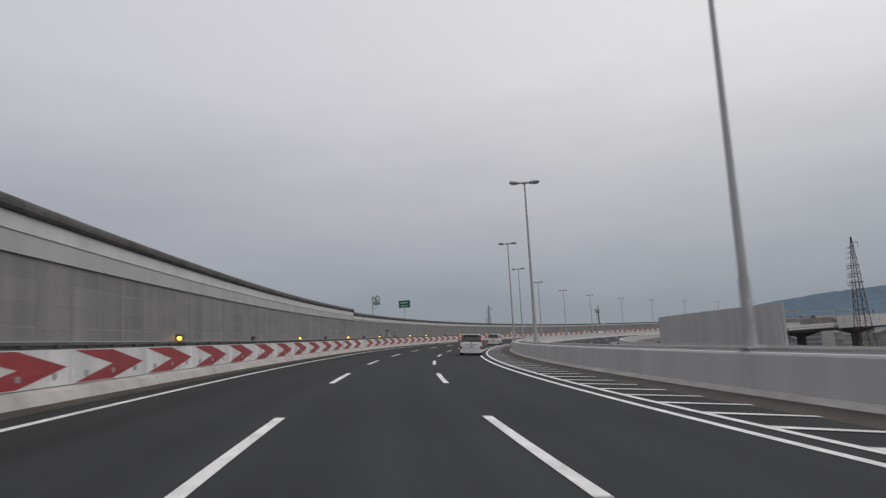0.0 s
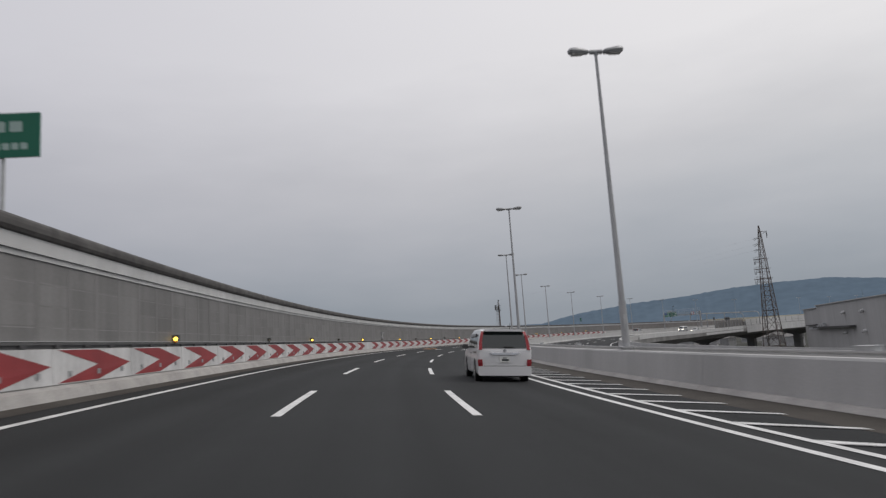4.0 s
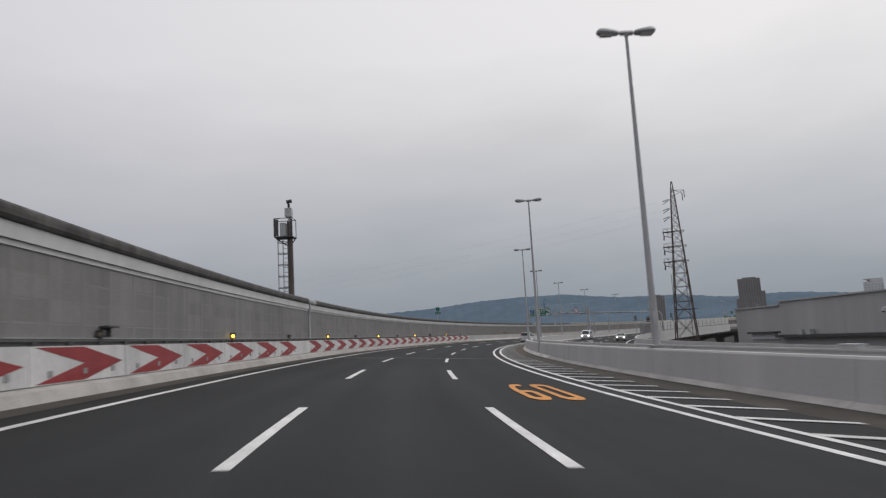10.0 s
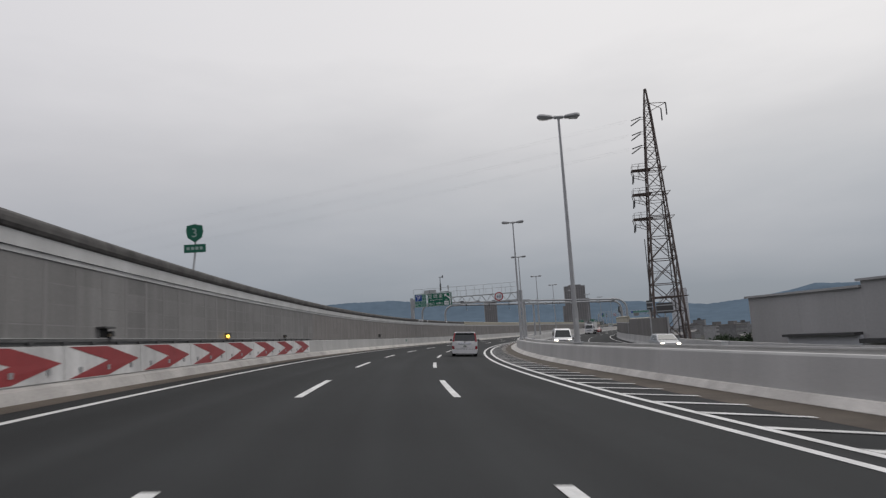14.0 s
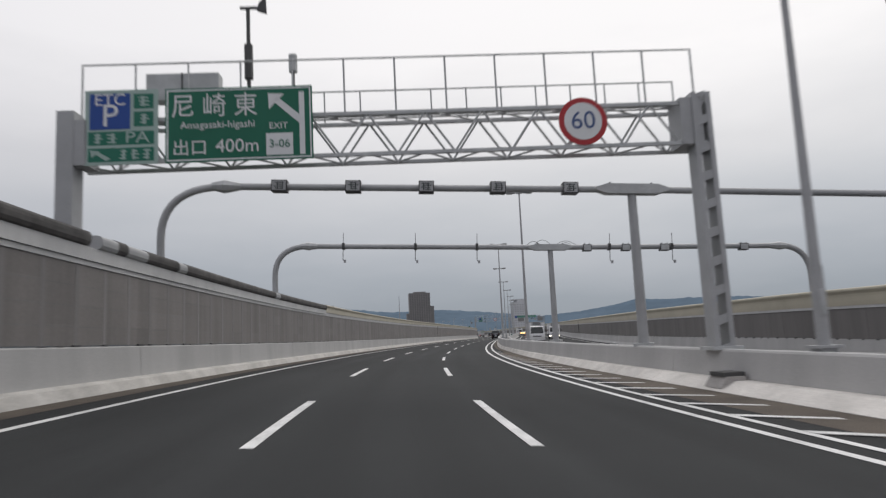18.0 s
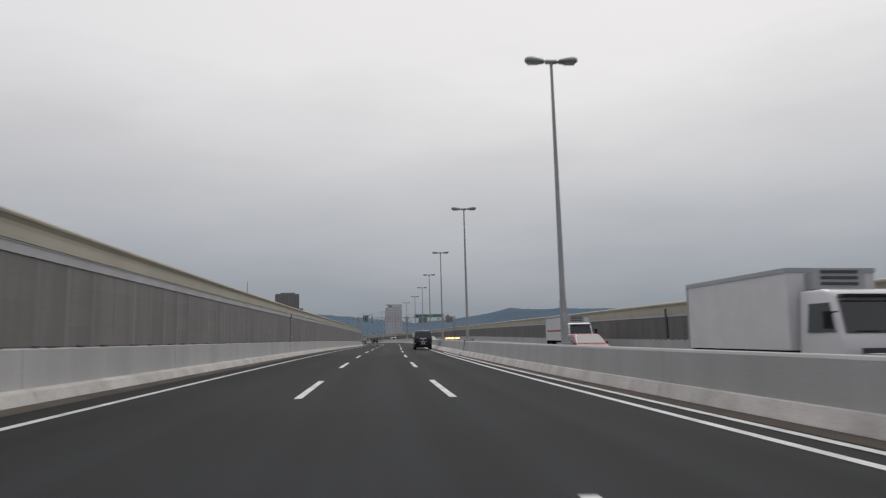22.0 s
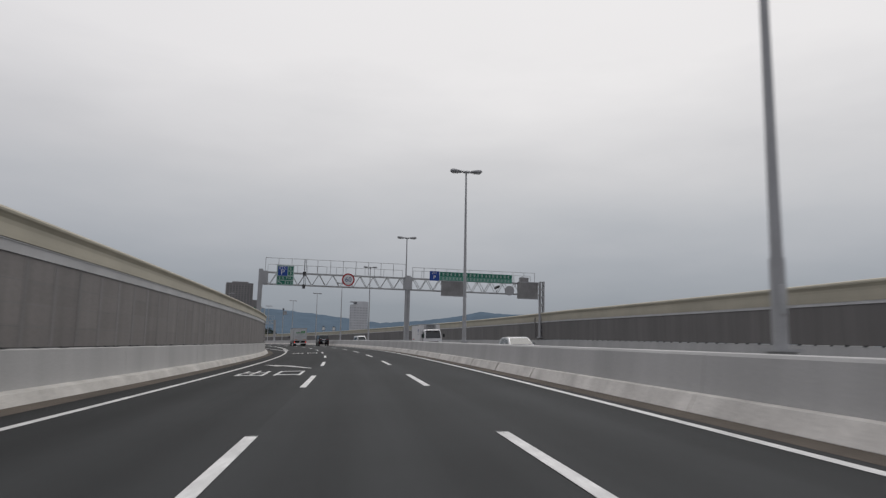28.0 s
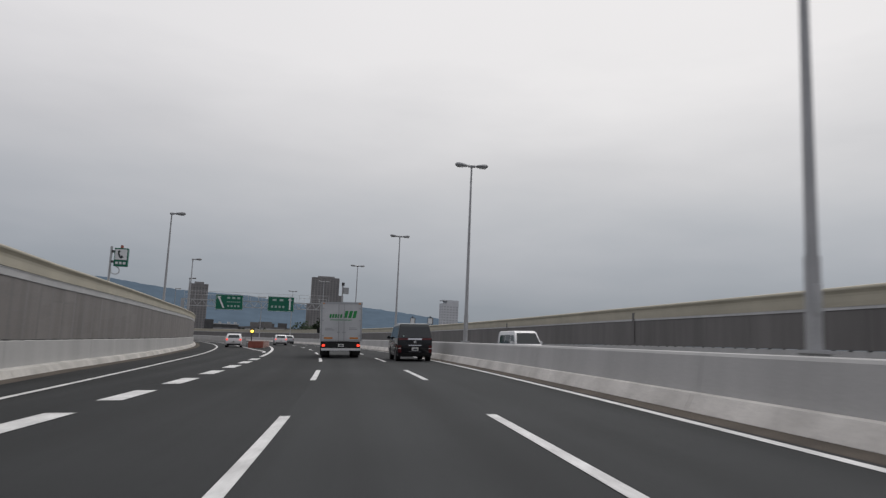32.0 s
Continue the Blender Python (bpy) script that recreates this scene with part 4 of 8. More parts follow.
for s, kk in ((163.3, 0), (369.1, 1), (506.0, 2)):
    d = K(s) - 0.28 if kk < 2 else RIGHT_KERB(s) + 0.3
    ob = thing("distance_plate", stand(s, K(s) - 0.225 if kk < 2 else FAR_KERB(s) - 0.36, 0.62 if kk < 2 else FAR_TOP(s)), "small pale plate with green bars on the parapet", "sign")
    if kk < 2:
        part("plate", Geo().box(-0.05, 0.02, -0.3, 0.3, 0, 0.3), SIGN_PALE, ob)
        part("text_bar", Geo().box(0.02, 0.024, -0.24, 0.24, 0.17, 0.25), SIGN_GREEN, ob)
        part("text_bar", Geo().box(0.02, 0.024, -0.24, 0.24, 0.05, 0.13), SIGN_GREEN, ob)
    else:
        part("plate", Geo().box(-0.16, 0.16, -0.02, 0.02, 0, 0.2), SIGN_GREEN, ob)
        part("text_bar", Geo().box(-0.12, 0.12, -0.024, -0.02, 0.08, 0.12), SIGN_WHITE, ob)

# ---- median ----
median = thing("median_barrier", ONE, "pale concrete median barrier with a sloped kerb", "barrier", kind="structure")
R, LIFT = RIGHT_KERB, SHOULDER_LIFT
FACE = MEDIAN_FACE
INNER = lambda s: max(FACE(s) + 0.02, R(s) + 0.14)
s = START
while s < END - 1:
    e = s + 10.0
    short = 0.10 if 590 < s < 660 else 0.012
    for a, b in (((s, s + 5), (s + 5, e)) if 590 < s < 650 else ((s, e),)):
        sweep("kerb", [(off(R, -0.03), -0.05), (INNER, -0.05), (INNER, lambda s: KERB_RISE(s) + 0.03 + LIFT(s)), (lambda s: R(s) + 0.5 * (INNER(s) - R(s)), lambda s: KERB_RISE(s) + 0.01 + LIFT(s)), (off(R, -0.03), lambda s: 0.03 + LIFT(s))], a + short, b - short, KERB_GREY if s < 235 else CONCRETE_OLD, 2.5, parent=median)
    sweep("barrier_block", [(lambda s: INNER(s) - 0.01, -0.05), (off(FACE, 0.42), -0.05), (off(FACE, 0.37), 0.94), (off(FACE, 0.33), 0.985), (off(FACE, 0.29), 0.998), (off(FACE, 0.16), 0.998), (off(FACE, 0.12), 0.985), (off(FACE, 0.09), 0.94), (lambda s: INNER(s) - 0.01, lambda s: KERB_RISE(s) + LIFT(s) + 0.04)], s + 0.01, e - 0.01, CONCRETE, 2.5, parent=median)
    s = e
for s in (246.7, 494.5):
    sweep("joint_strip", [(off(R, -0.05), 0.0), (off(FACE, 0.4), 0.0), (off(FACE, 0.4), 1.01), (off(FACE, 0.06), 1.01), (lambda s: INNER(s) - 0.03, 0.3), (off(R, -0.06), 0.1)], s - 0.05, s + 0.05, STEEL_DARK, 0.1, parent=median)
barrier_far = thing("barrier_opposite", ONE, "pale concrete barrier on the far side of the median", "barrier", kind="structure")
F = FAR_KERB
s = START
while s < END - 1:
    e = s + 10.0
    sweep("barrier_block", [(off(F, 0.05), lambda s: FAR_DROP(s) - 0.05), (off(F, -0.14), lambda s: FAR_DROP(s) + 0.3), (off(F, -0.22), FAR_TOP), (off(F, -0.46), FAR_TOP), (off(F, -0.5), lambda s: FAR_DROP(s) - 0.05)], s + 0.01, e - 0.01, CONCRETE, 5, parent=barrier_far)
    s = e
sweep("rail_gap", band(F, -0.44, -0.21, 1.02, 1.06), START, 366, STEEL, 2.5, parent=barrier_far)
sweep("coping", band(F, -0.48, -0.2, 1.06, 1.10), START, 366, BAND_GREY, 2.5, parent=barrier_far)
sweep("gap_floor", [(off(FACE, 0.37), 0.1), (off(F, -0.49), 0.1), (off(F, -0.49), 0.2), (off(FACE, 0.37), 0.2)], 366, END, CONCRETE_DARK, 5, parent=median)
sweep("gap_cover", [(off(FACE, 0.38), 0.80), (off(F, -0.49), 0.80), (off(F, -0.49), 0.86), (off(FACE, 0.38), 0.86)], START, 366, KERB_GREY, 5, parent=median)
# cable lumps on the median
random.seed(4)
for s in (20, 41, 52, 74, 87, 108, 121, 140, 155, 171, 186, 203, 214, 232, 262, 274, 296, 318, 336, 352, 366, 390, 414, 429, 455, 478):
    w = random.uniform(0.14, 0.3)
    ob = thing("junction_box", stand(s + random.uniform(-3, 3), FAR_KERB(s) - 0.33, 1.09 if s < 366 else FAR_TOP(s) - 0.01), "small grey junction box on the far median barrier", "junction box", "boxes on the median")
    part("box", Geo().box(-0.1, 0.1, -w, w, 0, 0.09), STEEL, ob)
    part("lid", Geo().box(-0.12, 0.12, -w - 0.02, w + 0.02, 0.09, 0.11), STEEL_PAINT, ob)
ob = thing("drain_box", stand(376.3, 7.28, 0.18), "small concrete box with a dark lid on the median kerb", "drain")
part("body", Geo().prism([(-0.28, 0.0), (0.3, 0.0), (0.3, 0.24), (-0.12, 0.24)], -0.42, 0.42), KERB_GREY, ob)
part("lid", Geo().box(-0.16, 0.32, -0.34, 0.34, 0.24, 0.33), STEEL_DARK, ob)

# markings of the opposite side
for d in (1.1, 11.0):
    paint("edge_line_far", off(FAR_KERB, d - 0.08) if d < 5 else off(RIGHT_EDGE, -1.3), off(FAR_KERB, d + 0.08) if d < 5 else off(RIGHT_EDGE, -1.14), START, END, step=3, parent=road_far, lift=FAR_DROP)
for n in range(-5, 63):
    for o in (4.4, 7.7):
        paint("lane_dash_far", off(FAR_KERB, o - 0.08), off(FAR_KERB, o + 0.08), 10 + 15 * n, 16 + 15 * n, step=3, parent=road_far, lift=FAR_DROP)

# ---- right edge: parapet, then sound wall ----
wall_right = thing("wall_right", ONE, "low concrete parapet that becomes a grey sound wall with a beige cap", "sound wall", kind="structure")
E_ = RIGHT_EDGE
PARAPET_R = lambda s: FAR_DROP(s) + (1.0 if s < 382 else 1.04)
s = START
while s < END - 1:
    e = s + 20.0
    sweep("parapet", [(off(E_, -0.06), lambda s: FAR_DROP(s) - 0.06), (off(E_, 0.6), lambda s: FAR_DROP(s) - 0.06), (off(E_, 0.6), PARAPET_R), (off(E_, 0.2), PARAPET_R), (off(E_, 0.12), lambda s: FAR_DROP(s) + 0.3)], s + 0.01, e - 0.01, CONCRETE, 5, parent=wall_right)
    s = e
for z0, z1, s in ((-0.05, 0.9, 250.0), (-1.0, -0.25, 340.0)):
    while s < 380:
        sweep("edge_fascia", band(E_, 0.862, 0.9, z0, z1), s + 0.01, s + 9.99, BAND_WHITE, 2.5, parent=wall_right)
        s += 10.0
BEIGE_R = 382.0
# white outer cladding of the sound wall, seen across the curve
s = 384.0
while s < 500:
    for z0, z1 in ((-1.75, -0.3), (-0.28, 0.95), (1.1, 2.02), (2.06, 3.36)):
        sweep("outer_panel", band(E_, 0.862 if z0 < 1 else 0.5, 0.9 if z0 < 1 else 0.54, z0, z1), s + 0.012, s + 5.988, BAND_WHITE, 3, parent=wall_right)
    q = part("outer_post", Geo().box(-0.05, 0.05, -0.06, 0.06, 0, 2.3), STEEL, wall_right)
    q.matrix_basis = stand(s, E_(s) + 0.6, 1.06)
    s += 6.0
s = BEIGE_R
while s < END - 3:
    sweep("sound_panel", band(E_, 0.26, 0.4, lambda s: PARAPET_R(s) + 0.02, 2.52), s + 0.015, s + 3.985, PANEL_DARK, 2, parent=wall_right)
    q = part("wall_post", Geo().box(-0.155, 0.1, -0.05, 0.05, 0, 2.52 - PARAPET_R(s)), PANEL_DARK, wall_right)
    q.matrix_basis = stand(s, E_(s) + 0.41, PARAPET_R(s) + 0.01)
    s += 4.0
lumps = Geo()
s = BEIGE_R + 0.6
while s < 800:
    w, tall = rng.uniform(0.04, 0.1), rng.uniform(0.02, 0.05)
    lumps.box(-0.05, 0.05, -w, w, -0.03, tall, stand(s, E_(s) + 0.22, PARAPET_R(s) - 0.005))
    s += rng.uniform(0.9, 1.15)
tagged(part("dark_lump_row", lumps, STEEL_DARK, wall_right), kind="stuff")
sweep("pale_strip", band(E_, 0.22, 0.4, 2.525, 2.66), BEIGE_R, END, BAND_WHITE, parent=wall_right)
# nothing is cut: the shade of a wall recess is a dark plate
ob = thing("service_hatch", stand(412.3, E_(412.3) + 0.26, PARAPET_R(412.3) + 0.03), "framed dark plate in place of a recess in the sound wall", "hatch")
part("frame", Geo().box(-0.06, 0.0, -0.82, -0.76, 0, 0.84).box(-0.06, 0.0, 0.76, 0.82, 0, 0.84).box(-0.06, 0.0, -0.82, 0.82, 0.84, 0.9), PANEL_DARK, ob)
part("door", Geo().box(-0.02, 0.0, -0.76, 0.76, 0, 0.84), STEEL_DARK, ob, "flat dark plate for the inside of the recess")
part("stay", Geo().box(-0.03, -0.02, -0.06, 0.10, 0.0, 0.6), STEEL, ob)
sweep("beige_cap", [(off(E_, -o - 0.1), 2.66 if h < 3.14 else 2.66 + (h - 3.06) * 1.38) for o, h in reversed(CURL)], BEIGE_R, END, CAP_BEIGE, parent=wall_right)
for a, b, z in ((352.0, 381.9, 3.05), (32.0, 62.5, 3.55)):
    s = a
    while s < b - 1:
        e = min(s + 3.0, b)
        sweep("dark_panel", band(E_, 0.26, 0.36, 1.01, z), s + 0.02, e - 0.02, PANEL_DARK if s > 300 else CONCRETE, 1.5, parent=wall_right)
        q = part("wall_post", Geo().box(-0.08, 0.08, -0.06, 0.06, 0, z - 0.95), STEEL_PAINT if s > 300 else CONCRETE, wall_right)
        q.matrix_basis = stand(s, E_(s) + 0.45, 1.0)
        s = e
for s in (494.4, 648.6, 715.0, 743.5):
    q = part("joint_post", Geo().box(-0.02, 0.1, -0.16, 0.16, 0, 2.1), STEEL_DARK if s < 600 else PANEL_DARK, wall_right)
    q.matrix_basis = stand(s, E_(s) + 0.2, 1.0)

# ---- street lamps on the median ----
POLES = [4.8, 34.6, 65.5, 96.6, 127.1, 158.4, 188.3, 220.5, 250.2, 281.6, 311.7, 343.1, 373.9, 410.2, 439.7, 470.2, 500.5, 529.8, 560.4, 589.8, 620.4, 649.2, 679.1, 708.6, 738.0, 767.9, 798.0, 828.0, 858.0]


def lamp_head(side):
    q = Geo()
    rows = []
    for x, w, z0, z1 in ((0.27, 0.08, -0.05, 0.05), (0.31, 0.12, -0.075, 0.075), (0.5, 0.16, -0.095, 0.10), (0.78, 0.19, -0.12, 0.125), (0.93, 0.17, -0.10, 0.105), (1.0, 0.10, -0.06, 0.06), (1.02, 0.04, -0.02, 0.02)):
        rows.append([(side * x, y * w, (z1 if z > 0 else -z0 * -1) * abs(z) if abs(z) > 0 else 0.01, ) for y, z in ((-1, 0), (-0.75, 0.8), (0, 1), (0.75, 0.8), (1, 0), (0.7, -0.9), (0, -1), (-0.7, -0.9))])
    v, f = [], []
    for i, r in enumerate(rows):
        for (x, y, z), sgn in zip(r, (0, 1, 1, 1, 0, -1, -1, -1)):
            v.append((x, y, abs(z) * (sgn if sgn else 0) + 0.07 * abs(x)))
    for i in range(len(rows) - 1):
        for j in range(8):
            a, b = i * 8 + j, i * 8 + (j + 1) % 8
            f.append((a, b, b + 8, a + 8) if side > 0 else (a, a + 8, b + 8, b))
    f += [tuple(range(8)), tuple(len(v) - 8 + j for j in range(7, -1, -1))]
    return q.add(v, f)


def make_street_lamp(m, double=True):
    ob = thing("street_lamp", m, "tall tapered grey street lamp with two heads on the median" if double else "tall grey street lamp with one head behind the wall",
               "street lamp", "lamps on the median" if double else "lamps by the exit")
    H = 10.55
    part("base_box", Geo().box(-0.17, 0.17, -0.17, 0.17, -0.9, 0.0).box(-0.24, 0.24, -0.24, 0.24, -0.02, 0.03), STEEL_PAINT, ob)
    part("pole", Geo().tube((0, 0, 0), (0, 0, 1.55), 0.13, 0.125, 12).tube((0, 0, 1.55), (0, 0, H), 0.105, 0.05, 12), STEEL_PAINT, ob, "", True)
    part("inspection_door", Geo().box(-0.06, 0.06, -0.145, -0.12, 0.6, 1.1), STEEL, ob)
    part("arm", Geo().tube((-0.32 if double else -0.1, 0, H + 0.02), (0.32, 0, H + 0.02), 0.035), STEEL, ob)
    part("pole_top", Geo().tube((-0.22 if double else -0.12, 0, H + 0.01), (0.22, 0, H + 0.01), 0.085, 0.085, 10).tube((0, 0, H - 0.14), (0, 0, H), 0.06, 0.085, 10), LAMP_HEAD, ob, "grey block that joins the heads")
    for side in ((1, -1) if double else (1,)):
        q = lamp_head(side)
        for i in range(len(q.v)):
            q.v[i] = (q.v[i][0], q.v[i][1], q.v[i][2] + H)
        head = part("lamp_head", q, LAMP_HEAD, ob, "", True)
        part("lens", Geo().box(min(side * 0.5, side * 0.9), max(side * 0.5, side * 0.9), -0.1, 0.1, H - 0.085, H - 0.055), LAMP_GLASS, head, "pale glass lens")
    return ob


lamp = make_street_lamp(stand(POLES[0], MEDIAN(POLES[0]), 1.09))
for s in POLES[1:]:
    copy_thing(lamp, stand(s, MEDIAN(s), 1.09 if s < 400 else 1.02))
single = make_street_lamp(stand(724.1, -13.2, 0.0), False)
for s, d in ((756.0, -15.0), (788.0, -16.8), (820.0, -18.6)):
    copy_thing(single, stand(s, d, -0.3))


# ---- gantries ----
def level(a, b):
    """A pose at a whose x axis points to b, with z as near upright as that allows."""
    x = (b - a).normalized()
    y = Vector((0, 0, 1)).cross(x).normalized()
    z = x.cross(y)
    return Matrix.Translation(a) @ Matrix((x, y, z)).transposed().to_4x4()


def truss(parent, x0, x1, z0, z1, y0, y1, bays):
    """A box truss: four chords and zigzag members on its faces."""
    for y in (y0, y1):
        for z in (z0, z1):
            part("chord", Geo().box(x0, x1, y - 0.045, y + 0.045, z - 0.045, z + 0.045), STEEL, parent)
    step = (x1 - x0) / bays
    for i in range(bays):
        a, m, b = x0 + i * step, x0 + (i + 0.5) * step, x0 + (i + 1) * step
        for y in (y0, y1):
            part("brace", Geo().tube((a, y, z1), (m, y, z0), 0.03, n=6), STEEL, parent)
            part("brace", Geo().tube((m, y, z0), (b, y, z1), 0.03, n=6), STEEL, parent)
        for p0, p1 in (((a, y0, z0), (m, y1, z0)), ((m, y1, z0), (b, y0, z0)), ((a, y0, z1), (b, y1, z1))):
            part("lacing", Geo().tube(p0, p1, 0.025, n=5), STEEL, parent)


def railing(parent, x0, x1, z0, tall, back, y0, y1, posts):
    """A tall single front rail and a lower rail behind the walkway, each on its own posts."""
    part("rail", Geo().tube((x0, y0, z0 + tall), (x1, y0, z0 + tall), 0.024, n=6), STEEL, parent)
    for i in range(posts + 1):
        x = x0 + (x1 - x0) * i / posts
        part("post", Geo().tube((x, y0, z0), (x, y0, z0 + tall), 0.026, n=6), STEEL, parent)
    part("rail", Geo().tube((x0 + 0.2, y1, z0 + back), (x1 - 0.2, y1, z0 + back), 0.022, n=6), STEEL, parent)
    many = int(posts * 1.35)
    for i in range(many + 1):
        x = x0 + 0.2 + (x1 - x0 - 0.4) * i / many
        part("post", Geo().tube((x, y1, z0), (x, y1, z0 + back), 0.022, n=6), STEEL, parent)
    part("walkway", Geo().box(x0, x1, 0.2, 0.32, z0 - 0.02, z0).box(x0, x1, 0.42, 0.5, z0 - 0.02, z0), STEEL, parent)


def lattice_leg(parent, x, z0, z1, w=0.48, dep=0.5, rungs=9):
    part("leg_flange", Geo().box(x - w / 2, x - w / 2 + 0.12, -dep / 2, dep / 2, z0, z1), STEEL_PAINT, parent)
    part("leg_flange", Geo().box(x + w / 2 - 0.12, x + w / 2, -dep / 2, dep / 2, z0, z1), STEEL_PAINT, parent)
    for i in range(rungs + 1):
        zc = z0 + (z1 - z0) * i / rungs
        lo, hi = max(z0, zc - 0.11), min(z1, zc + 0.11)
        for y in (-dep / 2 + 0.02, dep / 2 - 0.04):
            part("batten", Geo().prism([(x - w / 2 + 0.11, lo - 0.04), (x + w / 2 - 0.11, lo + 0.04), (x + w / 2 - 0.11, hi + 0.04), (x - w / 2 + 0.11, hi - 0.04)], y, y + 0.02), STEEL_PAINT, parent)
    part("foot", Geo().box(x - 0.38, x + 0.38, -0.38, 0.38, z0 - 0.02, z0 + 0.06), STEEL, parent)


def round_sign(parent, x, y, z, r):
    disc = part("speed_sign", Geo().tube((x, y, z), (x, y - 0.03, z), r, n=32), SIGN_RED, parent, "round white speed sign with a red rim")
    part("disc", Geo().tube((x, y - 0.03, z), (x, y - 0.04, z), r * 0.78, n=32), SIGN_WHITE, disc)
    lettering("figure", "60", r * 1.05, SIGN_NAVY, disc, Matrix.Translation((x, y - 0.046, z)) @ FACE_BACK)
    part("bracket", Geo().box(x - 0.04, x + 0.04, y, y + 0.25, z - r, z + r), STEEL, parent)


def board(parent, x0, x1, z0, z1, y, mat, name="sign_board", label="", edge=None):
    b = part(name, Geo().box(x0, x1, y - 0.04, y, z0, z1), mat, parent, label)
    if edge:
        t = 0.035
        for a in ((x0 + t, x1 - t, z1 - 2 * t, z1 - t), (x0 + t, x1 - t, z0 + t, z0 + 2 * t), (x0 + t, x0 + 2 * t, z0 + 2 * t, z1 - 2 * t), (x1 - 2 * t, x1 - t, z0 + 2 * t, z1 - 2 * t)):
            part("border", Geo().box(a[0], a[1], y - 0.044, y - 0.04, a[2], a[3]), edge, b)
    part("back_rail", Geo().box(x0 + 0.1, x1 - 0.1, y, y + 0.12, z0 + 0.15, z0 + 0.22).box(x0 + 0.1, x1 - 0.1, y, y + 0.12, z1 - 0.22, z1 - 0.15), STEEL, b)
    return b


def words(parent, text, size, mat, x, y, z, sx=1.0, align="CENTER"):
    return lettering("word", text, size, mat, parent, Matrix.Translation((x, y - 0.047, z)) @ FACE_BACK, sx, 1.0, align)


def bars(parent, x0, x1, z0, z1, y, mat, rows=1, cols=1, gap=0.3):
    w, h = (x1 - x0) / cols, (z1 - z0) / rows
    for i in range(cols):
        for j in range(rows):
            part("text_bar", Geo().box(x0 + (i + gap / 2) * w, x0 + (i + 1 - gap / 2) * w, y - 0.046, y - 0.042, z0 + (j + 0.15) * h, z0 + (j + 0.85) * h), mat, parent)


def glyphs(parent, x0, x1, z0, z1, y, mat, cols, seed):
    """Writing too small to read: each character is a plain upright bar crossed by short ones."""
    rng = random.Random(seed)
    w, h = (x1 - x0) / cols, z1 - z0
    for i in range(cols):
        a, b = x0 + (i + 0.12) * w, x0 + (i + 0.88) * w
        q = Geo()
        c = rng.uniform(0.3, 0.7)
        t = 0.11 * w
        q.box(a + c * (b - a) - t, a + c * (b - a) + t, y - 0.046, y - 0.042, z0 + 0.08 * h, z1 - 0.08 * h)
        for k in range(3):
            zz = z0 + h * (0.2 + 0.3 * k) + rng.uniform(-0.03, 0.03) * h
            u, v = a + rng.uniform(0, 0.2) * w, b - rng.uniform(0, 0.2) * w
            q.box(u, v, y - 0.047, y - 0.0425, zz - 0.055 * h, zz + 0.055 * h)
        part("text_bar", q, mat, parent)


def parking_sign(parent, x0, x1, z0, z1, y):
    """Pale green panel with a blue parking square, a column of bars beside it and two green bands below."""
    w, h = x1 - x0, z1 - z0
    b = board(parent, x0, x1, z0, z1, y, SIGN_PALE, "parking_sign", "pale green panel with a blue parking square")
    part("blue_square", Geo().box(x0 + 0.07 * w, x0 + 0.62 * w, y - 0.05, y - 0.04, z0 + 0.47 * h, z1 - 0.05 * h), SIGN_BLUE, b)
    words(b, "ETC", 0.24 * w, SIGN_WHITE, x0 + 0.345 * w, y - 0.006, z1 - 0.14 * h)
    words(b, "P", 0.46 * w, SIGN_WHITE, x0 + 0.345 * w, y - 0.006, z0 + 0.64 * h)
    for a, e in ((0.50, 0.70), (0.74, 0.94)):
        q = part("green_patch", Geo().box(x0 + 0.67 * w, x0 + 0.94 * w, y - 0.044, y - 0.04, z0 + a * h, z0 + e * h), SIGN_MID, b)
        glyphs(q, x0 + 0.70 * w, x0 + 0.91 * w, z0 + (a + 0.02) * h, z0 + (e - 0.02) * h, y - 0.003, SIGN_PALE, 1, int(10 * a))
    band_ = part("green_band", Geo().box(x0 + 0.05 * w, x0 + 0.95 * w, y - 0.044, y - 0.04, z0 + 0.26 * h, z0 + 0.44 * h), SIGN_MID, b)
    glyphs(band_, x0 + 0.08 * w, x0 + 0.46 * w, z0 + 0.27 * h, z0 + 0.43 * h, y - 0.003, SIGN_PALE, 2, 5)
    words(band_, "PA", 0.23 * w, SIGN_PALE, x0 + 0.72 * w, y - 0.004, z0 + 0.35 * h, 1.25)
    band_ = part("green_band", Geo().box(x0 + 0.05 * w, x0 + 0.95 * w, y - 0.044, y - 0.04, z0 + 0.04 * h, z0 + 0.22 * h), SIGN_MID, b)
    part("arrow", Geo().prism([(x0 + 0.08 * w, z0 + 0.2 * h), (x0 + 0.1 * w, z0 + 0.1 * h), (x0 + 0.22 * w, z0 + 0.18 * h)], y - 0.049, y - 0.044)
         .prism([(x0 + 0.13 * w, z0 + 0.16 * h), (x0 + 0.30 * w, z0 + 0.05 * h), (x0 + 0.36 * w, z0 + 0.08 * h), (x0 + 0.18 * w, z0 + 0.18 * h)], y - 0.049, y - 0.044), SIGN_PALE, band_)
    glyphs(band_, x0 + 0.46 * w, x0 + 0.93 * w, z0 + 0.05 * h, z0 + 0.21 * h, y - 0.003, SIGN_PALE, 3, 9)
    return b


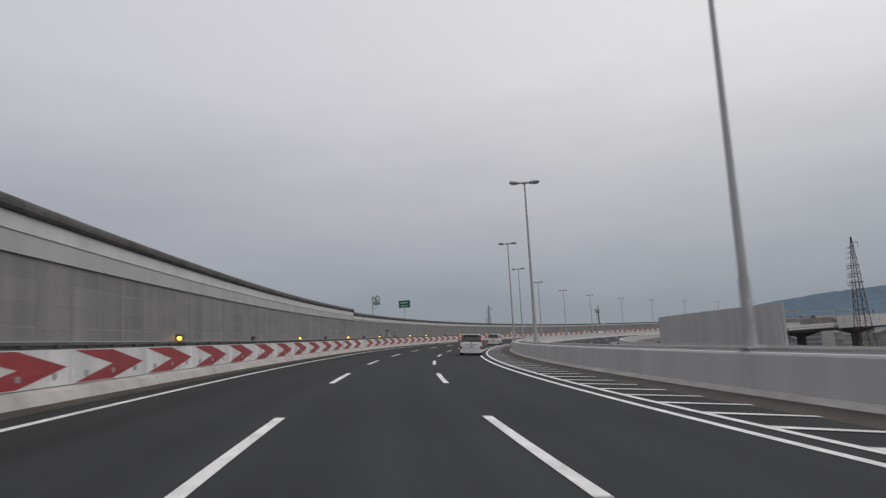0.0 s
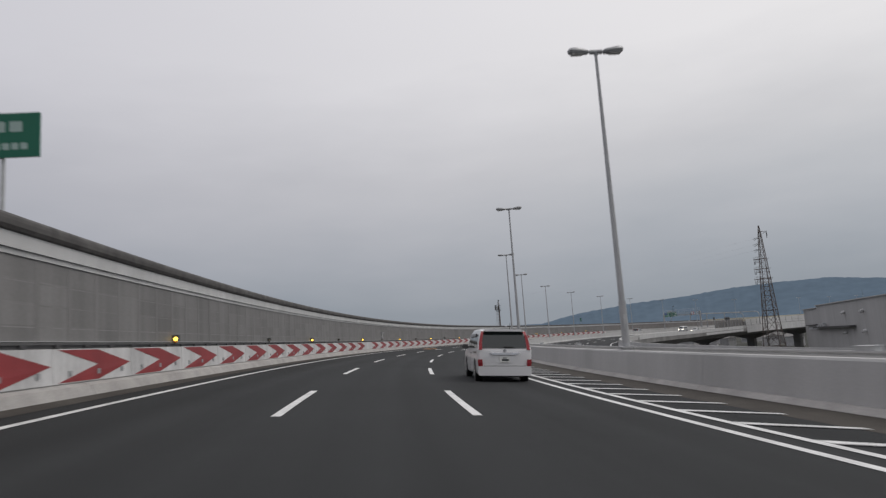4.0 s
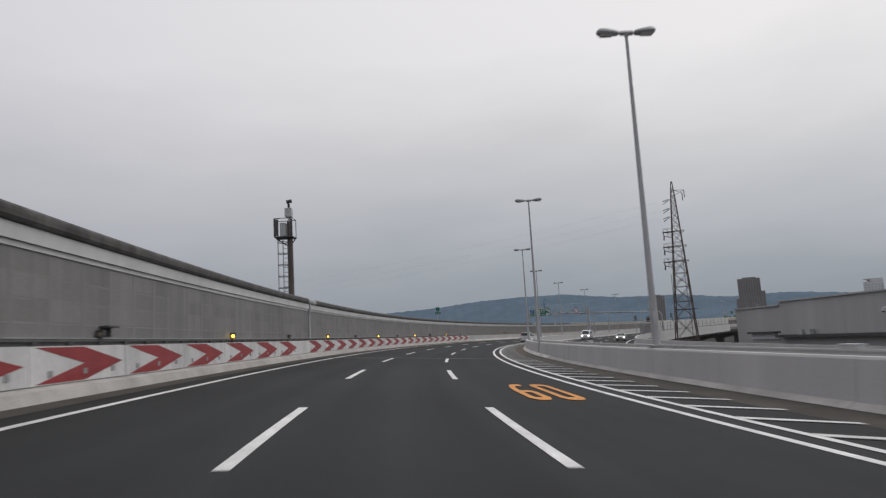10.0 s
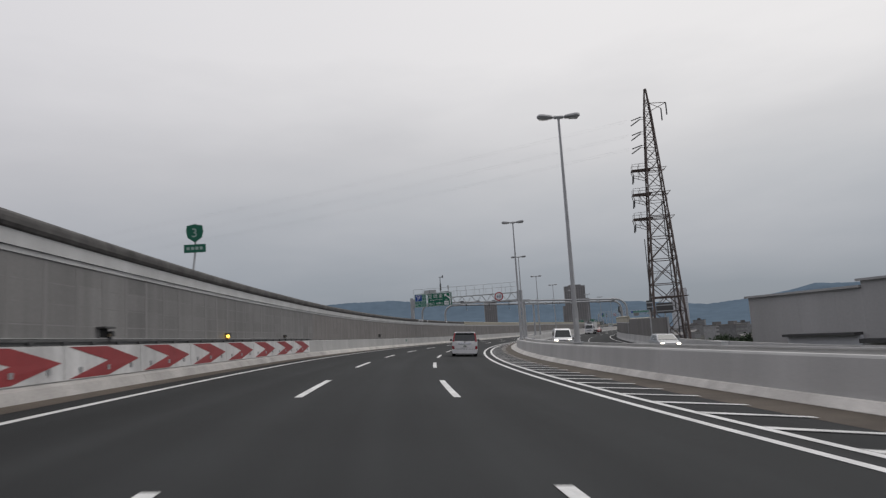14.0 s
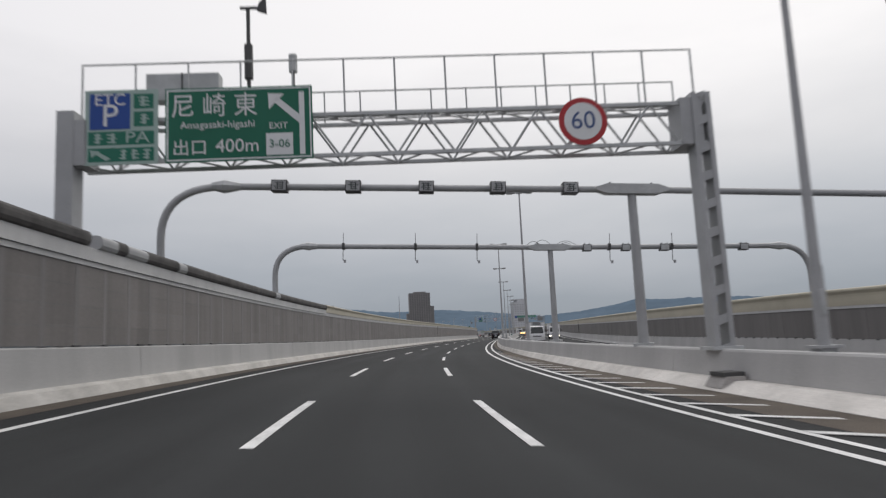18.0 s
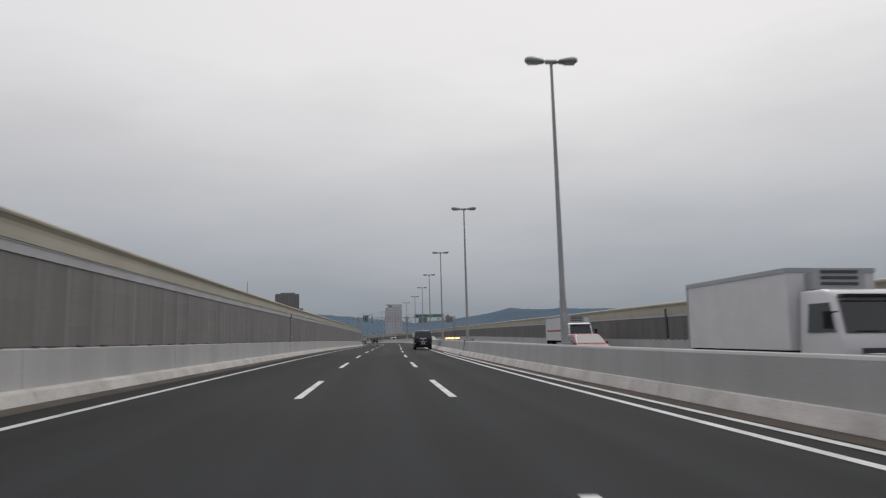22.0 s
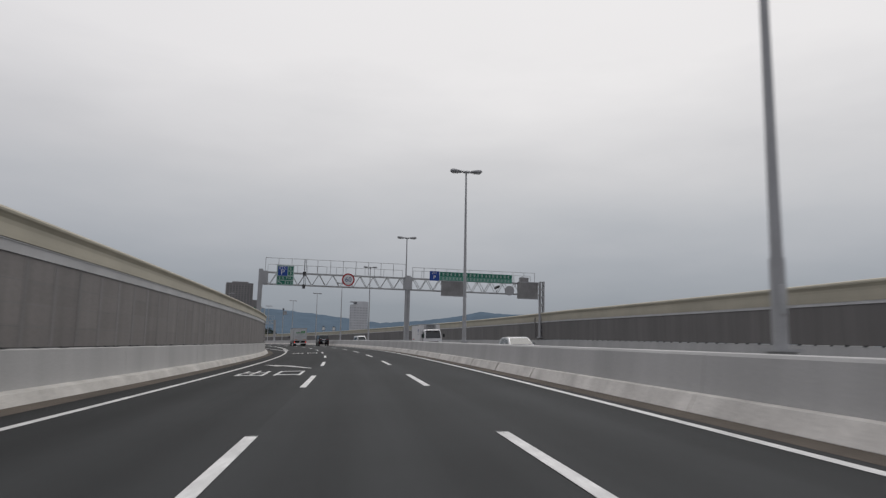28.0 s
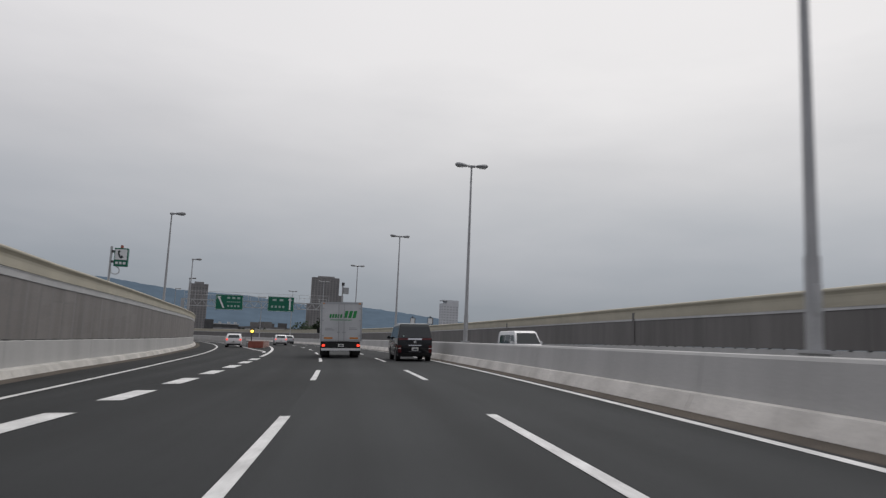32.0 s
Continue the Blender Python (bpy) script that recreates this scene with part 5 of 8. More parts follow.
# sign gantry with a long box truss over the near carriageway
A, B = at(377.65, -7.7, 6.50), at(377.65, 8.1, 7.28)
W_ = (B - A).length
g1 = thing("sign_gantry", level(A, B), "grey truss gantry with green exit sign and round speed sign", "gantry")
truss(g1, 0.2, W_ - 0.1, -1.15, -0.12, -0.1, 0.75, 11)
railing(g1, 0.4, W_ - 0.3, -0.06, 1.38, 0.83, -0.05, 0.75, 12)
part("leg", Geo().box(-0.12, 0.28, -0.22, 0.32, -7.3, 0.14).box(0.26, 0.58, -0.2, 0.5, -1.2, -0.1), STEEL_PAINT, g1)
lattice_leg(g1, W_ - 0.22, at(377.65, 8.1, 1.0).z - B.z, 0.12)
part("knee_plate", Geo().box(W_ - 0.75, W_ - 0.2, -0.2, 0.6, -1.2, 0.0), STEEL_PAINT, g1)
b = board(g1, 2.42, 5.92, -1.23, 0.60, -0.18, SIGN_GREEN, "exit_sign", "green exit sign with white lettering and an arrow", SIGN_WHITE)
words(b, "尼 崎 東", 0.62, SIGN_WHITE, 3.58, -0.18, 0.12, 0.94)
words(b, "Amagasaki-higashi", 0.245, SIGN_WHITE, 3.66, -0.18, -0.33)
words(b, "出口", 0.42, SIGN_WHITE, 3.0, -0.18, -0.90)
words(b, "400m", 0.46, SIGN_WHITE, 4.12, -0.18, -0.87)
words(b, "EXIT", 0.22, SIGN_WHITE, 5.10, -0.18, -0.40)
part("number_plate_panel", Geo().box(4.80, 5.44, -0.226, -0.222, -1.12, -0.58), SIGN_WHITE, b)
words(b, "3-06", 0.28, SIGN_GREEN, 5.12, -0.186, -0.85)
part("arrow", Geo().box(5.60, 5.73, -0.226, -0.222, -1.12, 0.44).prism([(5.62, -0.36), (5.62, -0.14), (5.08, 0.33), (4.98, 0.22)], -0.226, -0.222).prism([(4.86, 0.42), (4.88, 0.02), (5.25, 0.40)], -0.226, -0.222), SIGN_WHITE, b)
parking_sign(g1, 0.53, 2.24, -1.22, 0.62, -0.16)
round_sign(g1, 12.57, -0.14, -0.52, 0.61)
part("control_box", Geo().box(1.85, 3.6, 0.1, 0.5, 0.45, 1.12), STEEL, g1, "pale grey control cabinets")
part("cabinet_split", Geo().box(2.70, 2.74, 0.08, 0.1, 0.45, 1.12), STEEL_DARK, g1)
mast = part("weather_mast", Geo().tube((4.3, 0.3, 0.0), (4.3, 0.3, 2.85), 0.05).tube((4.3, 0.3, 1.0), (4.3, 0.3, 1.9), 0.11).tube((4.3, 0.3, 0.75), (5.4, 0.3, 0.75), 0.05).tube((5.4, 0.3, 0.6), (5.4, 0.3, 1.6), 0.04), STEEL_DARK, g1, "slim mast with weather instruments")
part("wind_vane", Geo().box(4.1, 4.7, 0.28, 0.32, 2.85, 2.92).prism([(4.53, 2.8), (4.77, 2.72), (4.75, 3.2), (4.57, 3.0)], 0.27, 0.33), STEEL_DARK, mast)
part("rain_gauge", Geo().tube((5.4, 0.3, 1.15), (5.4, 0.3, 1.6), 0.11), STEEL, mast)


def arch_gantry(s, ends, feet, h_left, h_mid, h_right, d_mid, label, boxes, sensors, written=False, radius=0.115):
    """A portal of bent pipe over both carriageways with one post on the median."""
    L, M, R_ = at(s, ends[0], h_left), at(s, d_mid, h_mid), at(s, ends[1], h_right)
    fl, fr = at(s, feet[0], -0.7), at(s, feet[1], -0.6)
    span = ends[1] - ends[0]
    ob = thing("pipe_gantry", Matrix.Translation(at(s, d_mid, 1.0)), label, "gantry", "pipe gantries")
    o = at(s, d_mid, 1.0)
    along = (R_ - L).normalized()
    fwd = Vector((0, 0, 1)).cross(along).normalized()
    part("beam", Geo().pipe([L - o, M - o, R_ - o], radius, 14), STEEL_PAINT, ob, "", True)

    def beam_at(d):
        if d < d_mid:
            return L.lerp(M, (d - ends[0]) / (d_mid - ends[0])) - o
        return M.lerp(R_, (d - d_mid) / (ends[1] - d_mid)) - o

    for foot, knee, name in ((fl, L, "left_bend"), (fr, R_, "right_bend")):
        corner = Vector((foot.x, foot.y, knee.z + (0.1 if knee is L else 0.0)))
        pts = [foot - o]
        up = corner - Vector((0, 0, 1.75))
        pts.append(up - o)
        for i in range(1, 10):
            a = i / 10
            pts.append(up.lerp(corner, a).lerp(corner.lerp(knee, a), a) - o)
        pts.append(knee - o)
        part("bend", Geo().pipe(pts, radius + 0.01, 14), STEEL_PAINT, ob, "", True)
        q = Geo()
        w = along * (1 if knee is L else -1)
        q.tube(knee - o - w * 0.5, knee - o - w * 0.1, radius + 0.02, 0.23, 8).tube(knee - o - w * 0.1, knee - o + w * 0.45, 0.23, radius, 8)
        part("joint_collar", q, STEEL, ob)
    part("post", Geo().tube((0, 0, 0), M - o, 0.17, 0.14, 14), STEEL_PAINT, ob, "", True)
    flat = Matrix.Translation(M - o) @ Matrix((along, fwd, along.cross(fwd))).transposed().to_4x4()
    hexed = [(-1.22, -0.04), (-0.85, -0.165), (0.85, -0.165), (1.22, -0.04), (1.22, 0.04), (0.85, 0.165), (-0.85, 0.165), (-1.22, 0.04)]
    part("head_plate", Geo().add([flat @ Vector((x, y, z)) for y in (-0.2, 0.2) for x, z in hexed], [tuple(range(8)), tuple(range(15, 7, -1))] + [(i, 8 + i, 8 + (i + 1) % 8, (i + 1) % 8) for i in range(8)]), STEEL, ob, "grey six-sided clamp over the post")
    for sg in (-0.7, 0.7):
        part("bolt", Geo().box(-0.03, 0.03, -0.03, 0.03, -0.05, 0.05, Matrix.Translation(M - o + along * sg + Vector((0, 0, 0.19)))), STEEL_DARK, ob)
    if sensors:
        for a, b, tall in ((-1.3, -0.5, 0.22), (-0.9, 0.1, 0.30), (0.3, 1.5, 0.24), (0.6, 1.2, 0.15)):
            pts = [M - o + along * (a + (b - a) * k / 8) + Vector((0, 0, 0.12 + tall * math.sin(math.pi * k / 8))) for k in range(9)]
            part("cable", Geo().pipe(pts, 0.013, 5), STEEL_DARK, ob)
    part("foot", Geo().box(-0.3, 0.3, -0.3, 0.3, -0.02, 0.08), STEEL, ob)
    turn = Matrix((along, fwd, along.cross(fwd))).transposed().to_4x4()
    strokes = random.Random(int(s))
    for d, wide in boxes:
        m = Matrix.Translation(beam_at(d)) @ turn
        lo, hi = (-0.17, 0.2) if written else (-0.23, 0.13)
        b = part("unit_box", Geo().box(-wide, wide, -0.2, 0.2, lo, hi, m), STEEL_DARK, ob, "dark signal box clamped to the beam")
        part("unit_face", Geo().box(-wide + 0.03, wide - 0.03, -0.215, -0.2, lo + 0.03, hi - 0.03, m), STEEL_PAINT if written else STEEL, b)
        if written:
            q = Geo()
            for k in range(4):
                z = lo + 0.07 + 0.066 * k
                q.box(-wide + 0.07 + strokes.uniform(0, 0.12), wide - 0.07 - strokes.uniform(0, 0.1), -0.22, -0.215, z, z + 0.028, m)
            for x in (strokes.uniform(-0.12, -0.04), strokes.uniform(0.04, 0.13)):
                q.box(x, x + 0.03, -0.221, -0.215, lo + 0.06, hi - 0.07, m)
            part("text_bar", q, TEXT_DARK, b)
        else:
            part("clamp", Geo().box(-wide * 0.7, -wide * 0.5, -0.17, 0.17, -0.16, 0.2, m).box(wide * 0.5, wide * 0.7, -0.17, 0.17, -0.16, 0.2, m), STEEL, b)
    for d in sensors:
        m = Matrix.Translation(beam_at(d)) @ turn
        q = Geo().box(-0.07, 0.07, -radius - 0.04, radius + 0.04, -radius - 0.03, radius + 0.03, m).tube(m @ Vector((0, -radius - 0.03, -0.1)), m @ Vector((0, -radius - 0.03, 0.74)), 0.015, n=6)
        q.pipe([m @ Vector(v) for v in ((0, -radius - 0.03, 0), (0, -radius - 0.03, -0.74), (0.02, -radius - 0.03, -0.80), (0.1, -radius - 0.03, -0.80))], 0.02, 6)
        b = part("sensor_rod", q, STEEL_DARK, ob, "thin rod with a small sensor hung from it")
        part("sensor", Geo().box(0.06, 0.17, -radius - 0.09, -radius + 0.03, -0.93, -0.77, m), STEEL_PAINT, b)
    return ob


arch_gantry(383.3, (-5.35, 20.6), (-7.5, 22.4), 6.17, 6.13, 5.98, 7.88, "grey pipe gantry with dark signal boxes over the road", ((-3.68, 0.25), (-1.3, 0.25), (1.08, 0.25), (3.43, 0.25), (5.82, 0.25)), (), written=True)
arch_gantry(399.2, (-5.5, 20.5), (-7.5, 22.2), 6.40, 6.19, 6.15, 7.85, "grey pipe gantry with thin hanging sensor rods", ((9.9, 0.23), (12.05, 0.23), (14.2, 0.25), (18.6, 0.23)), (-3.65, 0.36, 3.78, 11.14, 14.6), radius=0.145)

# second truss gantry over both carriageways
A, B = at(647.0, -7.65, 8.0), at(647.0, 20.75, 6.66)
W_ = (B - A).length
g4 = thing("sign_gantry", level(A, B), "long grey truss gantry with parking and speed signs", "gantry")
truss(g4, 0.1, W_ - 0.2, -1.28, -0.14, -0.1, 0.75, 21)
railing(g4, 0.32, 13.95, -0.08, 1.32, 0.78, -0.05, 0.75, 11)
railing(g4, 14.65, W_ - 0.9, -0.08, 1.04, 0.78, -0.05, 0.75, 11)
part("leg", Geo().box(-0.26, 0.12, -0.24, 0.36, -8.8, 0.12).box(0.1, 0.6, -0.2, 0.5, -1.32, -0.05), STEEL_PAINT, g4)
part("leg_bracket", Geo().box(0.12, 0.2, -0.12, 0.12, -3.75, -3.5).pipe([Vector((0.15, 0, -3.6)), Vector((0.36, 0, -3.62)), Vector((0.46, 0, -3.72)), Vector((0.47, 0, -4.3))], 0.045, 8), STEEL, g4)
mid_z = at(647.0, 6.6, 0.95).z - A.lerp(B, 14.22 / W_).z
part("leg", Geo().box(14.0, 14.2, -0.22, 0.22, mid_z, 0.1).box(14.2, 14.26, -0.14, 0.14, mid_z, 0.1).box(14.26, 14.46, -0.22, 0.22, mid_z, 0.1), STEEL_PAINT, g4, "double steel column")
part("foot", Geo().box(13.85, 14.6, -0.38, 0.38, mid_z - 0.02, mid_z + 0.06), STEEL, g4)
part("knee_plate", Geo().box(13.84, 14.62, -0.28, 0.6, -1.32, -0.02), STEEL_PAINT, g4)
lattice_leg(g4, W_ - 0.1, at(647.0, 20.65, 1.0).z - B.z, 0.1, rungs=7)
parking_sign(g4, 1.41, 3.03, -1.36, 0.55, -0.16)
round_sign(g4, 8.28, -0.16, -0.58, 0.63)
part("cable_post", Geo().tube((4.02, -0.16, -1.5), (4.02, -0.16, 1.2), 0.03).tube((4.02, -0.16, -1.62), (4.02, -0.16, -1.22), 0.14).tube((4.18, -0.16, -1.3), (4.18, -0.16, 1.2), 0.02).tube((4.02, -0.16, -0.38), (4.02, -0.16, 0.0), 0.14), STEEL_DARK, g4)
b = board(g4, 16.38, 17.37, -0.30, 0.66, -0.2, SIGN_BLUE, "parking_sign", "blue parking sign")
words(b, "ETC", 0.26, SIGN_WHITE, 16.87, -0.2, 0.46)
words(b, "P", 0.5, SIGN_WHITE, 16.87, -0.2, 0.02)
b = board(g4, 17.40, 25.0, -0.24, 0.64, -0.2, SIGN_LIGHT, "guide_sign", "long faded green guide sign with unreadable white lines")
top_row = part("upper_field", Geo().box(17.46, 24.94, -0.243, -0.24, 0.20, 0.60), SIGN_MID, b)
glyphs(top_row, 17.6, 24.8, 0.23, 0.57, -0.203, SIGN_PALE, 18, 3)
glyphs(b, 17.6, 24.8, -0.18, 0.14, -0.2, SIGN_PALE, 20, 4)
for x0, x1, z0, z1 in ((17.6, 20.12, -1.78, -0.32), (25.6, 27.7, -1.75, -0.10)):
    b = part("message_panel", Geo().box(x0, x1, -0.6, -0.12, z0, z1), MESSAGE_BACK, g4, "grey slatted back of a message panel")
    part("panel_rim", Geo().box(x0 - 0.06, x1 + 0.06, -0.64, -0.6, z0 - 0.06, z0 + 0.02).box(x0 - 0.06, x1 + 0.06, -0.64, -0.6, z1 - 0.02, z1 + 0.06), STEEL_PAINT, b)
    for i in range(9):
        x = x0 + (i + 0.5) * (x1 - x0) / 9
        part("panel_rib", Geo().box(x - 0.03, x + 0.03, -0.63, -0.6, z0 + 0.05, z1 - 0.05), MESSAGE_BACK, b)
part("panel_cabinet", Geo().box(25.8, 26.7, -0.5, -0.1, -0.06, 0.42), MESSAGE_BACK, g4, "grey cabinet over the message panel")
part("spot_camera", Geo().tube((23.1, -0.4, -0.82), (23.6, -0.5, -0.58), 0.13), STEEL_DARK, g4, "dark camera on the truss")
part("round_sign_back", Geo().tube((24.75, -0.2, -0.98), (24.75, -0.26, -0.98), 0.5, n=24), STEEL_PAINT, g4, "back of a round sign")

# far gantry at the exit
A, B = at(785.2, -17.5, 6.9), at(785.2, 5.6, 6.9)
W_ = (B - A).length
g5 = thing("sign_gantry", level(A, B), "distant grey truss gantry with two green direction signs", "gantry")
truss(g5, 0, W_, -1.1, -0.1, -0.1, 0.7, 16)
railing(g5, 0.2, W_ - 0.2, -0.08, 1.3, 0.8, -0.05, 0.7, 14)
for x in (0.0, W_):
    part("leg", Geo().box(x - 0.25, x + 0.25, -0.2, 0.4, -7.2, 0.0), STEEL_PAINT, g5)
b = board(g5, 4.9, 9.1, -1.6, 0.8, -0.2, SIGN_GREEN, "exit_sign", "green exit sign with a white arrow", SIGN_WHITE)
part("arrow", Geo().prism([(5.15, 0.55), (5.75, 0.5), (5.3, 0.05)], -0.25, -0.246).prism([(5.3, 0.3), (5.5, 0.42), (6.3, -1.3), (6.0, -1.3)], -0.25, -0.246), SIGN_WHITE, b)
bars(b, 6.5, 8.8, 0.08, 0.52, -0.2, SIGN_PALE, 1, 3, 0.4)
bars(b, 6.6, 8.7, -0.42, -0.24, -0.2, SIGN_PALE, 1, 7, 0.35)
bars(b, 6.6, 8.7, -1.2, -0.8, -0.2, SIGN_PALE, 1, 4, 0.45)
b = board(g5, 13.0, 17.2, -1.6, 0.8, -0.2, SIGN_GREEN, "direction_sign", "green direction sign with an upright white arrow", SIGN_WHITE)
part("arrow", Geo().box(16.4, 16.65, -0.25, -0.246, -1.3, 0.3).prism([(16.15, 0.25), (16.9, 0.25), (16.52, 0.65)], -0.25, -0.246), SIGN_WHITE, b)
bars(b, 13.5, 15.7, 0.02, 0.48, -0.2, SIGN_PALE, 1, 2, 0.45)
bars(b, 13.4, 15.8, -1.1, -0.6, -0.2, SIGN_PALE, 1, 4, 0.45)


# ---- signs and masts behind the walls ----
def phone_sign(s, d, h):
    ob = thing("telephone_sign", stand(s, d, h), "square emergency telephone sign on a post behind the wall", "sign", "telephone signs")
    part("post", Geo().tube((-0.42, 0.05, -1.6), (-0.42, 0.05, 1.55), 0.06), STEEL, ob)
    b = part("sign_box", Geo().box(-0.22, 0.45, -0.1, 0.12, 0.5, 1.46), SIGN_GREEN, ob, "green edged box")
    part("face", Geo().box(-0.18, 0.41, -0.108, -0.1, 0.84, 1.40), SIGN_WHITE, b)
    part("handset", Geo().prism([(-0.06, 1.30), (0.05, 1.34), (0.07, 1.25), (0.02, 1.22), (0.09, 1.04), (0.16, 1.08), (0.25, 0.98), (0.14, 0.90), (0.04, 0.95), (-0.05, 1.14)], -0.114, -0.108), TEXT_DARK, b)
    bars(b, -0.16, 0.40, 0.58, 0.76, -0.062, SIGN_WHITE, 1, 3, 0.3)
    part("beacon", Geo().tube((0.1, 0.02, 1.46), (0.1, 0.02, 1.63), 0.09, 0.06), GORE_RED, ob, "dull red beacon")
    q = Geo()
    pts = [Vector((-0.14 + 0.22 * math.cos(a), 0.0, 0.28 - 0.2 * math.sin(a))) for a in np.linspace(-1.4, 3.6, 12)]
    part("cable_loop", q.pipe(pts, 0.025, 6), STEEL, ob)
    part("bracket", Geo().box(-0.42, -0.22, 0.0, 0.1, 1.22, 1.34), STEEL_DARK, ob)
    part("bracket", Geo().box(-0.42, -0.22, 0.0, 0.1, 0.68, 0.8), STEEL_DARK, ob)
    return ob


ps = phone_sign(71.0, -7.95, 4.55)
copy_thing(ps, stand(707.3, -12.4, 4.35))
far_sign = thing("telephone_sign", stand(414.9, 21.85, 3.55), "dark sign box turned away on a bent wall post", "sign", "telephone signs")
part("post", Geo().pipe([Vector((0.2, 0, -0.2)), Vector((0.17, 0, 0.35)), Vector((0.05, 0, 0.95)), Vector((0.0, 0, 1.5))], 0.07, 8), STEEL_DARK, far_sign)
part("conduit", Geo().pipe([Vector((0.1, -0.06, 0.05)), Vector((-0.02, -0.06, 0.7)), Vector((-0.08, -0.06, 0.95))], 0.022, 6), STEEL, far_sign)
b = part("sign_box", Geo().prism([(-0.3, 0.92), (-0.02, 0.88), (0.14, 1.0), (0.17, 1.82), (-0.26, 1.98)], -0.12, 0.12), STEEL_DARK, far_sign, "dark grey box seen from its side")
part("face", Geo().prism([(-0.02, 1.05), (0.12, 1.09), (0.14, 1.74), (0.0, 1.80)], -0.13, -0.12), STEEL, b, "dull grey face")
part("edge_strip", Geo().box(-0.34, -0.3, -0.1, 0.1, 0.98, 1.94), SIGN_PALE, b)
part("hood", Geo().prism([(-0.28, 1.98), (-0.12, 2.06), (0.3, 1.88), (0.3, 1.83), (0.17, 1.83)], -0.14, 0.14), STEEL_DARK, far_sign)
part("base_bracket", Geo().box(-0.1, 0.5, -0.12, 0.08, -0.22, -0.02).box(-0.12, -0.06, -0.05, 0.05, -0.02, 0.22), STEEL_PAINT, far_sign)
copy_thing(far_sign, stand(838.0, 21.6, 3.5))

ob = thing("place_sign", stand(89.4, -8.25, 3.9), "green rectangular place sign on a single post", "sign")
part("post", Geo().tube((0, 0, -1.2), (0, 0, 1.7), 0.05), STEEL, ob)
b = part("plate", Geo().box(-0.84, 0.84, -0.1, -0.05, 1.45, 2.5), SIGN_GREEN, ob)
bars(b, -0.62, 0.5, 2.0, 2.35, -0.058, SIGN_PALE, 1, 3, 0.25)
bars(b, -0.6, 0.6, 1.6, 1.82, -0.058, SIGN_PALE, 1, 6, 0.25)


def route_sign(s, d, h):
    ob = thing("route_shield", stand(s, d, h), "green route shield over a small green plate on a leaning post", "sign", "route shields")
    part("post", Geo().tube((-0.25, 0.05, -1.7), (0, 0.05, 0.35), 0.04).tube((0, 0.05, 0.35), (0, 0.05, 1.3), 0.04), STEEL, ob)
    shield = [(-0.30, 1.28), (-0.33, 1.05), (-0.27, 0.80), (0.0, 0.62), (0.27, 0.80), (0.33, 1.05), (0.30, 1.28), (0.0, 1.35)]
    b = part("shield", Geo().prism(shield, -0.05, 0.0), SIGN_GREEN, ob)
    lettering("figure", "3", 0.5, SIGN_PALE, b, Matrix.Translation((0, -0.056, 0.98)) @ FACE_BACK)
    c = part("plate", Geo().box(-0.42, 0.42, -0.05, 0.0, 0.22, 0.54), SIGN_GREEN, ob)
    bars(c, -0.34, 0.34, 0.30, 0.46, -0.01, SIGN_PALE, 1, 4, 0.3)
    return ob


rs = route_sign(307.5, -7.5, 4.35)
copy_thing(rs, stand(675.1, -9.5, 4.35))

# camera mast with a caged ladder
ob = thing("camera_mast", stand(241.1, -7.95, 0.6), "brown-grey steel camera mast with a caged ladder and platform", "mast")
part("pole", Geo().tube((0.15, 0, 0), (0.15, 0, 7.9), 0.19, 0.17, 14), PYLON_STEEL, ob, "", True)
for x in (-0.62, -0.30):
    part("ladder_rail", Geo().box(x - 0.025, x + 0.025, -0.03, 0.03, 2.4, 6.9), STEEL, ob)
for i in range(14):
    part("rung", Geo().tube((-0.3, 0, 2.6 + 0.3 * i), (0.05, 0, 2.6 + 0.3 * i), 0.014, n=5), STEEL_DARK, ob)
for i in range(6):
    z = 3.0 + 0.72 * i
    pts = [Vector((-0.30 + 0.34 * math.cos(a) * 1.0, 0.34 * math.sin(a), z)) for a in np.linspace(0.4, 5.88, 12)]
    part("cage_hoop", Geo().pipe(pts, 0.022, 6), STEEL_DARK, ob)
part("platform", Geo().box(-0.72, 0.42, -0.5, 0.5, 6.85, 6.93), STEEL_DARK, ob)
part("platform_brace", Geo().tube((-0.7, 0, 6.85), (0.1, 0, 6.3), 0.04, n=6).tube((0.55, 0, 6.85), (0.2, 0, 6.4), 0.04, n=6), STEEL_DARK, ob)
part("side_panel", Geo().box(-0.72, -0.46, -0.5, -0.45, 6.95, 8.0), STEEL_DARK, ob)
part("side_panel", Geo().box(0.3, 0.42, -0.5, -0.45, 6.95, 8.0), STEEL_DARK, ob)
part("cabinet", Geo().box(-0.40, -0.06, -0.3, 0.3, 6.95, 7.8), STEEL, ob)
for x in (-0.72, 0.42):
    for y in (-0.5, 0.5):
        part("rail_post", Geo().tube((x, y, 6.9), (x, y, 8.05), 0.025, n=6), STEEL_DARK, ob)
part("guard_rail", Geo().pipe([Vector(v) for v in ((-0.72, -0.5, 8.05), (0.42, -0.5, 8.05), (0.42, 0.5, 8.05), (-0.72, 0.5, 8.05), (-0.72, -0.5, 8.05))], 0.025, 6), STEEL_DARK, ob)
cam_unit = part("camera_unit", Geo().box(-0.1, 0.32, -0.2, 0.2, 8.2, 8.75).tube((0.15, 0, 7.9), (0.15, 0, 8.2), 0.1), STEEL, ob)
part("camera_eye", Geo().tube((0.12, 0, 8.75), (0.12, 0, 9.05), 0.08).tube((0.02, -0.12, 9.15), (0.34, -0.12, 9.2), 0.12), STEEL_DARK, cam_unit)

